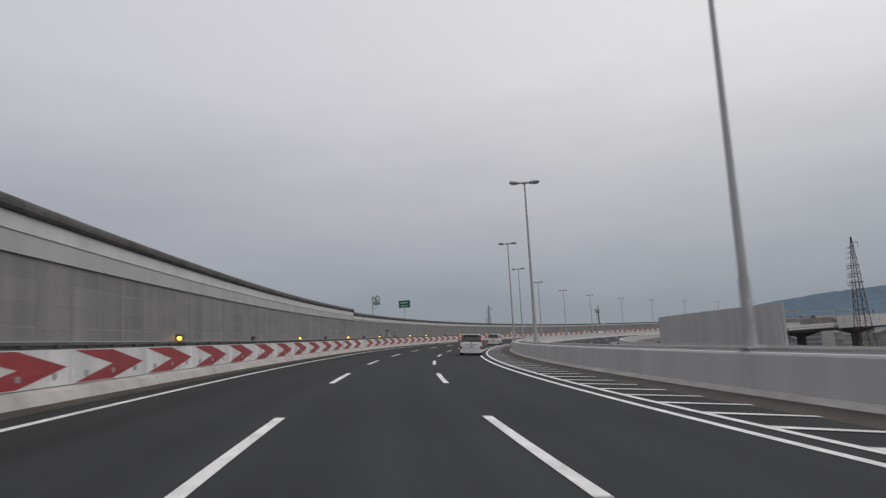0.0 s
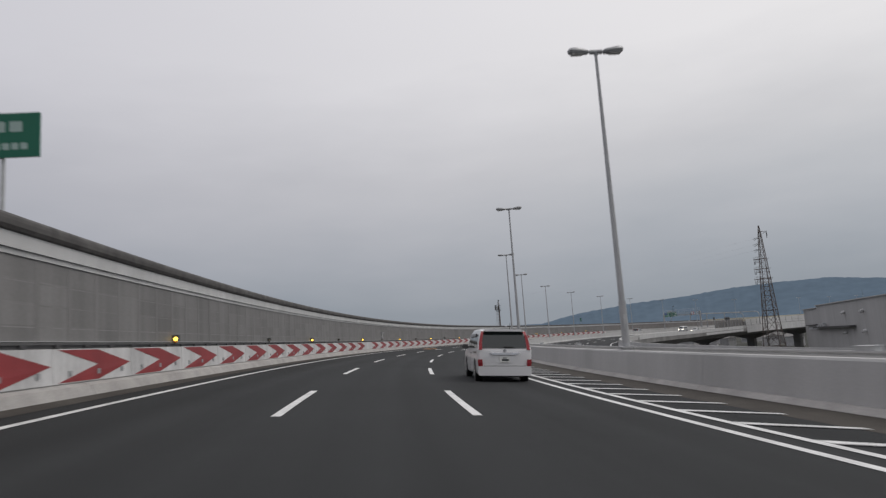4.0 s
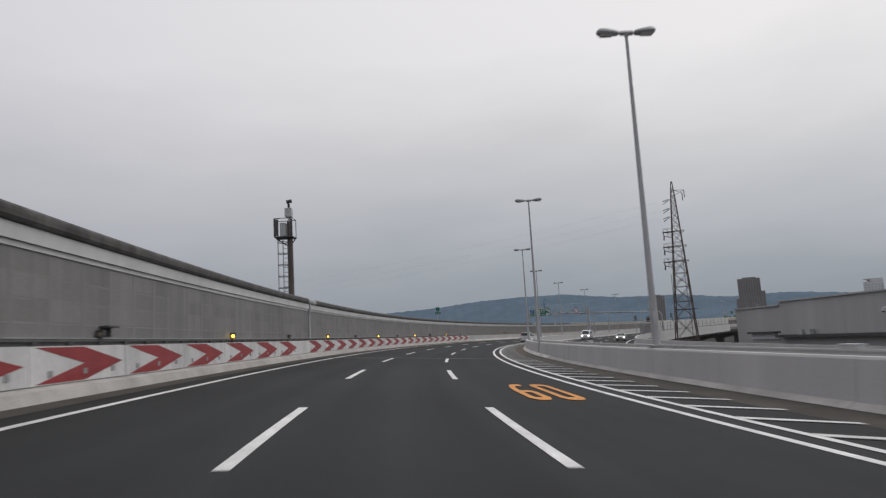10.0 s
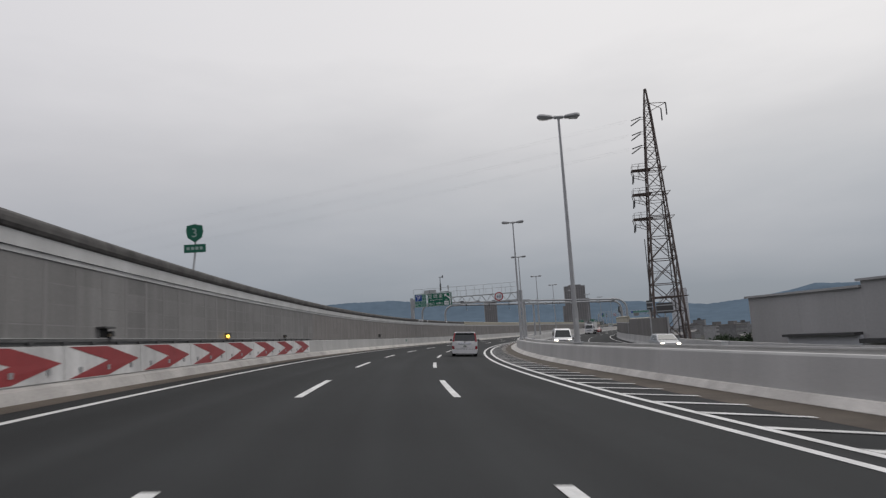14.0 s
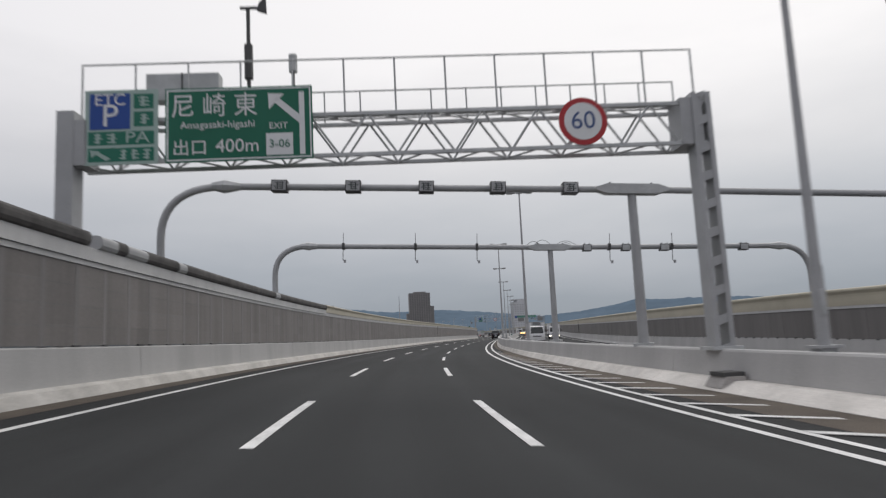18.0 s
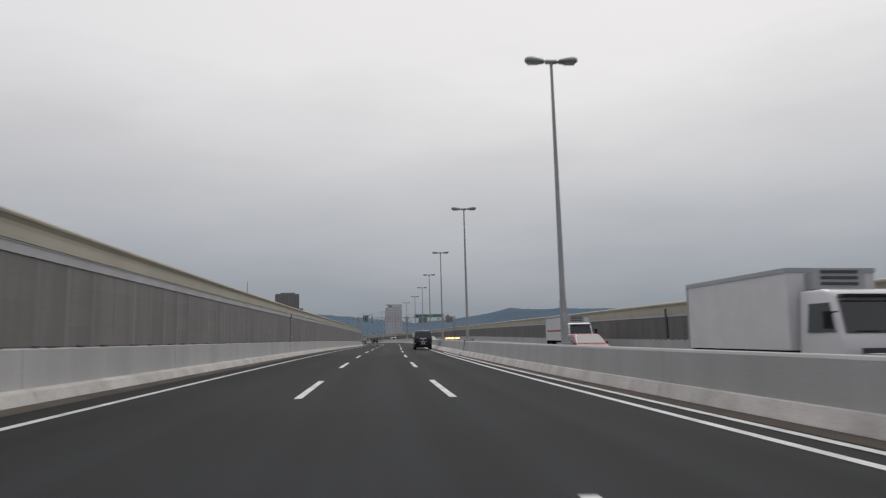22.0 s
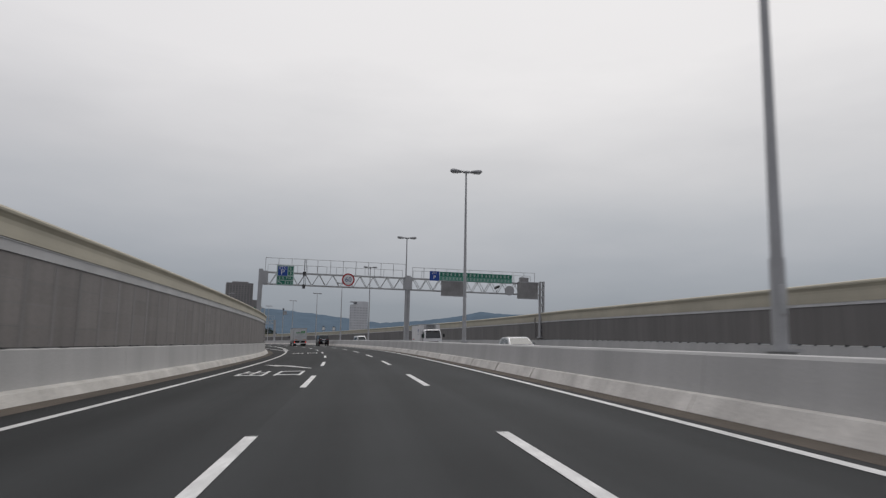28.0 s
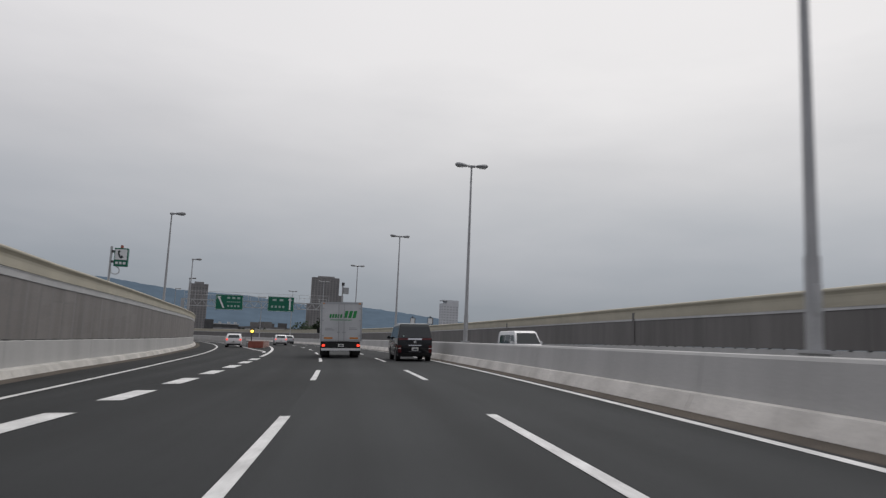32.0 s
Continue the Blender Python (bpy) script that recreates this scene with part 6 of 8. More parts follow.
# other masts and small signs beyond the exit
for s, d, h in ((780.0, 7.3, 8.6),):
    ob = thing("camera_mast", stand(s, d - 0.6, 1.0), "slim dark camera mast on the median", "mast")
    part("pole", Geo().tube((0, 0, 0), (0, 0, h), 0.12, 0.1), STEEL_PAINT, ob)
    part("cabinet", Geo().box(0.1, 0.95, -0.3, 0.3, h - 1.3, h - 0.3), LAMP_HEAD, ob)
    part("camera_unit", Geo().box(-0.15, 0.25, -0.2, 0.2, h, h + 0.5), STEEL_DARK, ob)

# gore nose: red cushion, amber lamp
ob = thing("crash_cushion", stand(744.0, -6.9, 0.0, -4, True), "dull red crash cushion at the nose of the exit", "crash cushion")
part("body", Geo().box(-0.75, 0.75, 0, 9.0, 0.05, 0.72), GORE_RED, ob)
part("nose", Geo().prism([(-0.75, 0.05), (0.75, 0.05), (0.75, 0.55), (0.6, 0.72), (-0.6, 0.72), (-0.75, 0.55)], -0.5, -0.01), GORE_RED, ob, "faded red rounded nose")
for i in range(6):
    part("rib", Geo().box(-0.79, 0.79, 0.4 + 1.5 * i, 0.6 + 1.5 * i, 0.03, 0.76), CONCRETE_OLD, ob)
ob = thing("flashing_lamp", stand(744.5, -7.4, 0.75), "amber flashing lamp, lit, over the exit nose", "warning lamp")
part("pole", Geo().tube((0, 0, 0), (0, 0, 1.3), 0.06), STEEL_DARK, ob)
part("lens", Geo().tube((0, 0.1, 1.0), (0, -0.1, 1.0), 0.15, 0.12, 16), YELLOW_ON, ob, "glowing amber lens")
part("hood", Geo().box(-0.22, 0.22, 0.1, 0.25, 0.8, 1.3), STEEL_DARK, ob)
wall_gore = sweep("gore_parapet", [(off(gore_l, 0.9), 0.0), (off(gore_l, 1.5), 0.0), (off(gore_l, 1.4), 1.0), (off(gore_l, 1.0), 1.0)], 765, END, CONCRETE, 4)
tagged(wall_gore, "pale concrete parapet between the exit and the carriageway", "barrier", kind="structure")


# ---- pylons ----
def make_pylon(m, ground=-11.5, top=41.6):
    ob = thing("power_pylon", m, "brown lattice steel power pylon with platforms on one side", "pylon", "pylons")
    side = lambda z: float(np.interp(z, (ground, 3, 18, 29, 37.5, top), (3.6, 2.42, 1.60, 1.0, 0.5, 0.1)))
    levels = [ground, -5.5, 0.5, 6.0, 10.2, 14.0, 17.5, 20.8, 23.2, 25.5, 27.7, 29.8, 31.7, 33.4, 35.0, 36.5, 38.0, 39.8, top]
    for cx, cy in ((-1, -1), (1, -1), (1, 1), (-1, 1)):
        q = Geo()
        for a, b in zip(levels[:-1], levels[1:]):
            r = 0.16 if a < 18 else 0.12
            q.tube((cx * side(a), cy * side(a), a), (cx * side(b), cy * side(b), b), r, n=6)
        part("leg", q, PYLON_STEEL, ob)
    for a, b in zip(levels[:-2], levels[1:-1]):
        sa, sb = side(a), side(b)
        for (ax, ay), (bx, by) in (((-1, -1), (1, -1)), ((1, -1), (1, 1)), ((1, 1), (-1, 1)), ((-1, 1), (-1, -1))):
            r = 0.065 if a < 18 else 0.045
            part("brace", Geo().tube((ax * sa, ay * sa, a), (bx * sb, by * sb, b), r, n=5, caps=False), PYLON_STEEL, ob)
            part("brace", Geo().tube((bx * sa, by * sa, a), (ax * sb, ay * sb, b), r, n=5, caps=False), PYLON_STEEL, ob)
            part("strut", Geo().tube((ax * sb, ay * sb, b), (bx * sb, by * sb, b), r, n=5, caps=False), PYLON_STEEL, ob)
            mz, ms = (a + b) / 2, (sa + sb) / 2
            if a < 20:
                part("sub_brace", Geo().tube((ax * sa, ay * sa, a), ((ax * 3 + bx) / 4 * ms, (ay * 3 + by) / 4 * ms, mz), 0.035, n=4, caps=False), PYLON_STEEL, ob)
                part("strut", Geo().tube((ax * ms, ay * ms, mz), (bx * ms, by * ms, mz), 0.04, n=4, caps=False), PYLON_STEEL, ob)
    for z in (20.6, 24.5, 28.4):
        w = side(z)
        arm = part("service_platform", Geo().box(-w - 2.2, -w + 0.6, -w * 0.7 - 0.07, -w * 0.7 + 0.07, z - 0.05, z), PYLON_STEEL, ob)
        for k in range(1, 7):
            y = -w * 0.7 + 1.4 * w * k / 6
            part("floor_bar", Geo().box(-w - 2.2, -w + 0.6, y - 0.07, y + 0.07, z - 0.05, z), PYLON_STEEL, arm)
        for p0, p1 in (((-w, -w, z), (w, -w, z)), ((w, -w, z), (w, w, z)), ((w, w, z), (-w, w, z)), ((-w, w, z), (-w, -w, z))):
            part("ring_strut", Geo().tube(p0, p1, 0.075, n=5), PYLON_STEEL, arm)
        part("edge_strut", Geo().tube((-w - 2.3, -w * 0.7, z), (-w - 2.3, w * 0.7, z), 0.05, n=5), PYLON_STEEL, arm)
        for y in (-w, w):
            for p0, p1, r in (((-w, y, z), (-w - 2.3, y * 0.7, z), 0.07), ((-w, y, z - 1.6), (-w - 2.1, y * 0.7, z - 0.9), 0.05),
                              ((-w - 2.1, y * 0.7, z - 0.9), (-w - 2.3, y * 0.7, z), 0.06), ((-w, y, z - 1.6), (-w - 1.2, y * 0.8, z), 0.045),
                              ((-w - 1.2, y * 0.8, z - 1.2), (-w - 1.2, y * 0.8, z + 0.9), 0.035), ((-w - 2.2, y * 0.7, z), (-w - 2.2, y * 0.7, z + 0.9), 0.035),
                              ((-w - 2.2, y * 0.7, z + 0.9), (-w, y, z + 0.9), 0.03), ((w, y, z), (w + 0.9, y * 0.8, z + 0.1), 0.05), ((w, y, z - 0.7), (w + 0.9, y * 0.8, z + 0.1), 0.04)):
                part("strut", Geo().tube(p0, p1, r, n=5), PYLON_STEEL, arm)
        for y in (-w * 0.5, w * 0.5):
            part("insulator", Geo().tube((-w - 2.1, y, z - 0.9), (-w - 2.2, y, z - 2.0), 0.1, 0.1, 8), STEEL_DARK, arm)
    w = side(8.2)
    part("landing", Geo().box(w - 0.7, w + 1.1, -w * 0.5, w * 0.5, 8.2, 8.28), PYLON_STEEL, ob)
    for y in (-w, w):
        part("landing_beam", Geo().tube((-w, y, 8.2), (w, y, 8.2), 0.08, n=5), PYLON_STEEL, ob)
    for x in (-w, w):
        part("landing_beam", Geo().tube((x, -w, 8.2), (x, w, 8.2), 0.08, n=5), PYLON_STEEL, ob)
    for a, b in zip(levels[:8], levels[1:9]):
        for cx, cy in ((-1, -1), (1, -1), (1, 1), (-1, 1)):
            part("gusset", Geo().box(cx * side(b) - 0.15, cx * side(b) + 0.15, cy * side(b) - 0.15, cy * side(b) + 0.15, b - 0.25, b + 0.25), PYLON_STEEL, ob)
        part("inner_ladder", Geo().box(side(a) * 0.55 - 0.04, side(a) * 0.55 + 0.04, -0.25, -0.19, a, b).box(side(a) * 0.55 - 0.04, side(a) * 0.55 + 0.04, 0.19, 0.25, a, b), STEEL_DARK, ob)
    for z in (32.2, 34.4, 36.8):
        for y in (-0.6, 0.6):
            q = Geo().tube((-side(z), y, z), (-side(z) - 0.6, y, z + 0.1), 0.04, n=5).tube((-side(z) - 0.6, y, z + 0.1), (-side(z) - 2.1, y, z - 0.35 - 0.5 * (y > 0)), 0.09, n=8)
            part("insulator_string", q, STEEL_DARK, ob)
    q = Geo().tube((0.4, 0, 39.2), (2.9, -0.4, 38.9), 0.06, n=5).tube((0.5, 0, 37.9), (2.9, -0.4, 38.9), 0.05, n=5).tube((0.4, 0, 39.2), (2.3, 0.8, 38.4), 0.05, n=5)
    part("top_arm", q, PYLON_STEEL, ob)
    for x, y, z in ((2.9, -0.4, 38.9), (2.3, 0.8, 38.4)):
        part("insulator_string", Geo().tube((x, y, z), (x, y, z - 2.0), 0.1, n=8), STEEL_DARK, ob)
    part("ladder", Geo().box(-side(6) - 0.14, -side(6) - 0.06, -0.2, 0.2, ground, 17.4), STEEL_DARK, ob)
    return ob


pylon = make_pylon(Matrix.Translation((215.2, 283.2, 0)) @ Matrix.Rotation(radians(-64), 4, "Z"))
copy_thing(pylon, Matrix.Translation((8 + 620 * math.sin(radians(8.4)), 11 + 620 * math.cos(radians(8.4)), -3.0)) @ Matrix.Rotation(radians(-20), 4, "Z"))
for k, (z, y) in enumerate(((32.0, -0.6), (32.0, 0.6), (34.2, -0.6), (34.2, 0.6), (36.6, -0.6), (36.6, 0.6))):
    a = Matrix.Translation((215.2, 283.2, 0)) @ Matrix.Rotation(radians(-64), 4, "Z") @ Vector((-3.3, y, z))
    e = Vector((8 + 620 * math.sin(radians(8.4)), 11 + 620 * math.cos(radians(8.4)), z - 3)) + Vector((y * 2, 0, 0))
    pts = [a.lerp(e, t) - Vector((0, 0, 34 * t * (1 - t))) for t in np.linspace(0, 1, 25)]
    w = part("power_line", Geo().pipe(pts, 0.0055, 4), STEEL_PAINT)
    tagged(w, "thin grey power line sagging from the pylon", "power line", "power lines")


# ---- distance: hills, towers, warehouse, town, trees ----
def skyline(az):
    """Height of the ridge in metres at 3 km, by bearing."""
    base = float(np.interp(az, (-60, 0, 20, 23.6, 25.6, 29, 33.7, 38, 42, 46, 49, 51.6, 54, 59, 63, 67, 70, 75.6, 78, 80.7, 83.5, 86.7, 91, 96, 105, 120, 160, 300),
                           (10, 25, 60, 87, 85, 120, 148, 160, 180, 188, 188, 172, 158, 150, 125, 128, 115, 80, 89, 105, 130, 124, 119, 95, 70, 50, 25, 10)))
    return base + 3.5 * noise.noise(Vector((az * 0.45, 3.1, 0))) + 2.6 * noise.noise(Vector((az * 2.1, 8.0, 0))) + 2.2 * noise.noise(Vector((az * 9.0, 1.0, 0)))


cx, cy = 230.0, 300.0
q = Geo()
AZIM = np.arange(-40, 165.05, 0.2)
ROWS_ = [(2250 + 750 * u, u ** 1.2) for u in np.linspace(0, 1, 12)] + [(3300, 0.85), (3800, 0.0)]
for az in AZIM:
    ridge = skyline(az) + 11.5
    for rad, part_ in ROWS_:
        fold = 0.035 * noise.noise(Vector((az * 0.35, rad * 0.0012, 2))) + 0.015 * noise.noise(Vector((az * 1.3, rad * 0.004, 5)))
        z = -11.5 + ridge * part_ * (1 + fold * (4 * part_ * (1 - part_)) if part_ < 1 else 1)
        q.v.append((cx + rad * math.sin(radians(az)), cy + rad * math.cos(radians(az)), z))
k = len(ROWS_)
for i in range(len(AZIM) - 1):
    for j in range(k - 1):
        a = i * k + j
        q.f.append((a, a + k, a + k + 1, a + 1))
tagged(part("backdrop", q, HILL_HAZE, smooth=True), "long wooded hills, blue-grey with the haze put into their colour", "hills", kind="structure")


def tower(name, x, y, turn, w, dep, top, mat, label, cols, floors, extra=()):
    ob = thing(name, Matrix.Translation((x, y, -11.5)) @ Matrix.Rotation(radians(turn), 4, "Z"), label, "building")
    t = top + 11.5
    part("wall_block", Geo().box(-w / 2, w / 2, -dep / 2, dep / 2, 0, t), mat, ob)
    glazing = Geo()
    pitch = (t - 5) / floors
    side_cols = max(2, int(cols * dep / w))
    for f in range(floors):
        z = 3 + pitch * f
        for face in (-1, 1):
            for i in range(cols):
                glazing.box(-w / 2 + w * (i + 0.22) / cols, -w / 2 + w * (i + 0.78) / cols, face * dep / 2 - 0.12, face * dep / 2 + 0.12, z, z + pitch * 0.45)
            for i in range(side_cols):
                glazing.box(face * w / 2 - 0.12, face * w / 2 + 0.12, -dep / 2 + dep * (i + 0.25) / side_cols, -dep / 2 + dep * (i + 0.75) / side_cols, z, z + pitch * 0.5)
    tagged(part("window_grid", glazing, PALE_GLASS if mat is TOWER_PALE else TOWER_GLASS, ob), kind="stuff")
    if mat is TOWER:
        for i in range(cols + 1):
            x = -w / 2 + w * i / cols
            part("rib", Geo().box(x - 0.5, x + 0.5, -dep / 2 - 0.7, dep / 2 + 0.7, 2, t - 0.5), TOWER_RIB, ob)
    part("parapet", Geo().box(-w / 2 - 0.4, w / 2 + 0.4, -dep / 2 - 0.4, dep / 2 + 0.4, t, t + 1.2), mat, ob)
    for x0, x1, y0, y1, z0, z1 in extra:
        part("roof_block", Geo().box(x0, x1, y0, y1, t + z0, t + z1), mat, ob)
    return ob


tower("tower_block", 1466, 878, -62, 42, 30, 96.0, TOWER, "tall grey-brown apartment tower with rows of windows", 9, 30, ((-12, 14, -8, 8, 0.5, 4.0), (21, 29, -12, 12, -108, -26), (-27, -21, -12, 12, -108, -40)))
tower("tower_block", 1987, 816, -50, 38, 22, 90.0, TOWER_PALE, "distant pale office tower with a stepped white top", 5, 16, ((-10, 19, -11, 11, 0.5, 9.0), (-19, -10, -11, 11, 6.5, 9.0)))
tower("tower_block", 466 + 980 * math.sin(radians(54.3)), 393 + 980 * math.cos(radians(54.3)), -55, 23, 17, 67.0, TOWER, "grey apartment tower beyond the exit", 6, 21, ((-6, 6, -5, 5, 0.5, 4.0),))

# thin radio mast behind the wall, small signs behind the far wall
ob = thing("radio_mast", Matrix.Translation((436, 423, -11.5)), "thin grey radio mast beyond the sound wall", "mast")
part("pole", Geo().tube((0, 0, 0), (0, 0, 30.0), 0.28, 0.12, 10), STEEL_PAINT, ob)
part("antenna", Geo().tube((0.0, 0, 30.0), (0.0, 0, 34.0), 0.07, 0.05, 6), STEEL_DARK, ob)
for s, d, z in ((790.6, 22.0, 4.8), (780.7, 22.0, 4.5)):
    ob = thing("roadside_sign", stand(s, d, 0.6, 150), "small dark square sign on a post behind the far wall", "sign", "signs behind the far wall")
    part("post", Geo().tube((0, 0, 0), (0, 0, z - 0.6), 0.06), STEEL, ob)
    part("sign_box", Geo().box(-0.45, 0.45, -0.12, 0.12, z - 1.3, z - 0.2), STEEL_DARK, ob)
    part("face", Geo().box(-0.36, 0.36, 0.12, 0.126, z - 1.2, z - 0.3), SIGN_WHITE, ob)
    part("lamp_hood", Geo().box(-0.1, 0.1, -0.1, 0.25, z - 0.2, z + 0.05), STEEL_DARK, ob)

for s, d, w, z0, z1 in ((361.0, 24.5, 0.9, 3.6, 4.75), (355.0, 21.9, 0.28, 3.9, 4.85)):
    ob = thing("roadside_sign", stand(s, d, 0.5), "dark back of a sign on a post behind the far wall", "sign", "signs behind the far wall")
    part("post", Geo().tube((0, 0.1, 0), (0, 0.1, z1 - 0.6), 0.07), STEEL, ob)
    part("sign_box", Geo().box(-w, w, -0.1, 0.06, z0 - 0.5, z1 - 0.5), STEEL_DARK, ob)
    part("stiffener", Geo().box(-w, w, -0.15, -0.1, z0 - 0.3, z0 - 0.2).box(-w, w, -0.15, -0.1, z1 - 0.8, z1 - 0.7), STEEL, ob)

# warehouse inside the curve, in two blocks
for cx0, cy0, ang, ln, wd, top, lab in ((220.4, 272.8, -124.5, 19.0, 45.0, 7.45, "big windowless grey warehouse end with a flat eave"),
                                        (209.6, 257.2, -124.5, 130.0, 48.0, 8.25, "long windowless grey warehouse with a flat eave")):
    c, s_ = math.cos(radians(ang)), math.sin(radians(ang))
    ob = thing("warehouse", Matrix.Translation((cx0, cy0, -11.5)) @ Matrix.Rotation(radians(ang), 4, "Z"), lab, "warehouse")
    part("wall_block", Geo().box(0.02, ln - 0.02, 0.3, wd, 0, top + 11.19), WAREHOUSE, ob)
    part("eave", Geo().box(-0.35, ln + (0.35 if ln > 50 else -0.05), -0.15, wd + 0.3, top + 11.2, top + 11.5), WAREHOUSE, ob)
    if ln < 50:
        part("canopy", Geo().box(7.0, 18.4, -1.2, 0.28, 12.75, 13.1), STEEL_DARK, ob, "dark steel canopy along the wall")
        part("pale_fascia", Geo().box(7.0, 18.4, -0.2, 0.28, 11.4, 12.74), TOWER_PALE, ob)
    else:
        part("canopy", Geo().box(0.3, 42.0, -1.6, 0.28, 11.75, 12.3), STEEL_DARK, ob, "dark steel canopy along the wall")
        for x in (8.0, 10.6):
            part("roof_unit", Geo().box(x, x + 1.5, -1.2, -0.2, 12.3, 13.4), STEEL, ob, "grey ventilation unit on the canopy")
        for x, z in ((32.8, 16.3), (50.7, 16.2), (32.7, 10.3), (50.5, 10.6)):
            vent = part("round_vent", Geo().tube((x, 0.3, z), (x, -0.55, z - 0.1), 0.5, 0.5, 14).tube((x, -0.55, z - 0.1), (x, -0.75, z - 0.45), 0.5, 0.35, 14), BAND_WHITE, ob, "white round vent hood")
            # black disc puts the shade inside the vent into colour
            part("vent_mouth", Geo().tube((x, -0.74, z - 0.43), (x, -0.76, z - 0.47), 0.3, 0.3, 12), BLACK, vent)
    for i in range(int(ln // 6)):
        part("cladding_seam", Geo().box(3 + 6 * i, 3.04 + 6 * i, 0.28, 0.3, 0.2, top + 11.1), WAREHOUSE, ob)
    for i in range(int(ln // 25)):
        part("roof_vent", Geo().box(8 + 25 * i, 10 + 25 * i, 10, 12, top + 11.5, top + 12.1), STEEL, ob)

# low houses and blocks of the town
random.seed(11)


def make_house(kind):
    ob = thing("house", Matrix.Translation((0, 0, -500)), "", "house", "houses of the town")
    if kind == 0:
        part("wall_block", Geo().box(-4.5, 4.5, -4, 4, 0, 6.2), HOUSE, ob)
        part("roof", Geo().prism([(-5.1, 6.1), (5.1, 6.1), (0, 8.6)], -4.6, 4.6), HOUSE_ROOF, ob)
        for x in (-2.6, 0, 2.6):
            part("window", Geo().box(x - 0.7, x + 0.7, -4.06, 4.06, 3.9, 5.1), TOWER_GLASS, ob)
    elif kind == 1:
        part("wall_block", Geo().box(-7, 7, -6, 6, 0, 12.5), HOUSE, ob)
        part("roof", Geo().box(-7.3, 7.3, -6.3, 6.3, 12.5, 13.1).box(-2, 2.5, -2, 2, 13.1, 15.2), HOUSE_ROOF, ob)
        for z in (2, 5, 8, 10.6):
            part("window_row", Geo().box(-6.2, 6.2, -6.06, 6.06, z - 0.4, z + 0.9), TOWER_GLASS, ob)
    else:
        part("wall_block", Geo().box(-11, 11, -7, 7, 0, 20), HOUSE, ob)
        part("roof", Geo().box(-11.3, 11.3, -7.3, 7.3, 20, 20.8).box(-3, 3, -3, 3, 20.8, 24), HOUSE_ROOF, ob)
        for z in (3, 6, 9, 12, 15, 18):
            part("window_row", Geo().box(-10, 10, -7.06, 7.06, z - 0.5, z + 0.9), TOWER_GLASS, ob)
    return ob


LABELS = ("small pale house with a dark pitched roof", "low flat-roofed town building with window rows", "mid-rise flat-roofed apartment block")
seeds = {}
spots = []
tries = 0
while len(spots) < 150 and tries < 6000:
    tries += 1
    az, rad = random.uniform(52, 118), random.choice((random.uniform(60, 420), random.uniform(400, 1500)))
    x, y = 300 + rad * math.sin(radians(az)), 290 + rad * math.cos(radians(az))
    if random.random() < 0.35:
        az, rad = random.uniform(48, 80), random.uniform(330, 1100)
        x, y = 466 + rad * math.sin(radians(az)), 393 + rad * math.cos(radians(az))
    near = np.min((AX - x) ** 2 + (AY - y) ** 2)
    if near < 45 ** 2 or (170 < x < 262 and 120 < y < 300) or any((x - a) ** 2 + (y - b) ** 2 < 20 ** 2 for a, b in spots):
        continue
    spots.append((x, y))
    kind = random.choices((0, 1, 2), (6, 3, 1.2 if near > 150 ** 2 else 0))[0]
    m = Matrix.Translation((x, y, -11.5)) @ Matrix.Rotation(random.uniform(0, 3.1), 4, "Z")
    if kind not in seeds:
        seeds[kind] = make_house(kind)
        seeds[kind].matrix_world = m
        seeds[kind]["label"] = LABELS[kind]
    else:
        copy_thing(seeds[kind], m)

# houses outside the first bend, seen under the far viaduct
rng = random.Random(21)
tries = 0
while tries < 90:
    tries += 1
    az, rad = rng.uniform(24, 44), rng.uniform(340, 950)
    x, y = 1 + rad * math.sin(radians(az)), 32 + rad * math.cos(radians(az))
    if np.min((AX - x) ** 2 + (AY - y) ** 2) < 40 ** 2 or any((x - a) ** 2 + (y - b) ** 2 < 18 ** 2 for a, b in spots):
        continue
    spots.append((x, y))
    copy_thing(seeds[rng.choice((0, 0, 0, 1))], Matrix.Translation((x, y, -11.5)) @ Matrix.Rotation(rng.uniform(0, 3.1), 4, "Z"))

# taller blocks and trees of the town beyond the exit
ob = thing("depot_building", Matrix.Translation((857.0, 654.6, -11.5)) @ Matrix.Rotation(radians(-56), 4, "Z"), "dark windowless depot building with a stepped flat roof", "building")
part("wall_block", Geo().box(-10.5, 10.5, -7, 7, 0, 21.6), STEEL_DARK, ob)
part("stair_tower", Geo().box(-10.5, -5.0, -7.4, 3, 0, 24.4), STEEL_DARK, ob)
part("pale_band", Geo().box(-4.9, 10.6, -7.15, -7.0, 18.3, 19.4), HOUSE, ob)
part("roof_edge", Geo().box(-4.9, 10.8, -7.3, 7.3, 21.6, 22.1), STEEL, ob)
for x in (-2.0, 3.5, 7.5):
    part("roof_unit", Geo().box(x, x + 1.8, -4, -2, 22.1, 23.2), STEEL, ob)
for x, y, turn, kind in ((874.9, 640.7, -50, 2), (884.0, 625.5, -62, 2), (905.0, 648.0, -40, 2), (930.0, 600.0, -70, 2), (842.0, 622.0, -45, 1), (838.0, 600.0, -66, 1), (868.0, 600.0, -30, 1)):
    copy_thing(seeds[kind], Matrix.Translation((x, y, -11.5)) @ Matrix.Rotation(radians(turn), 4, "Z"))


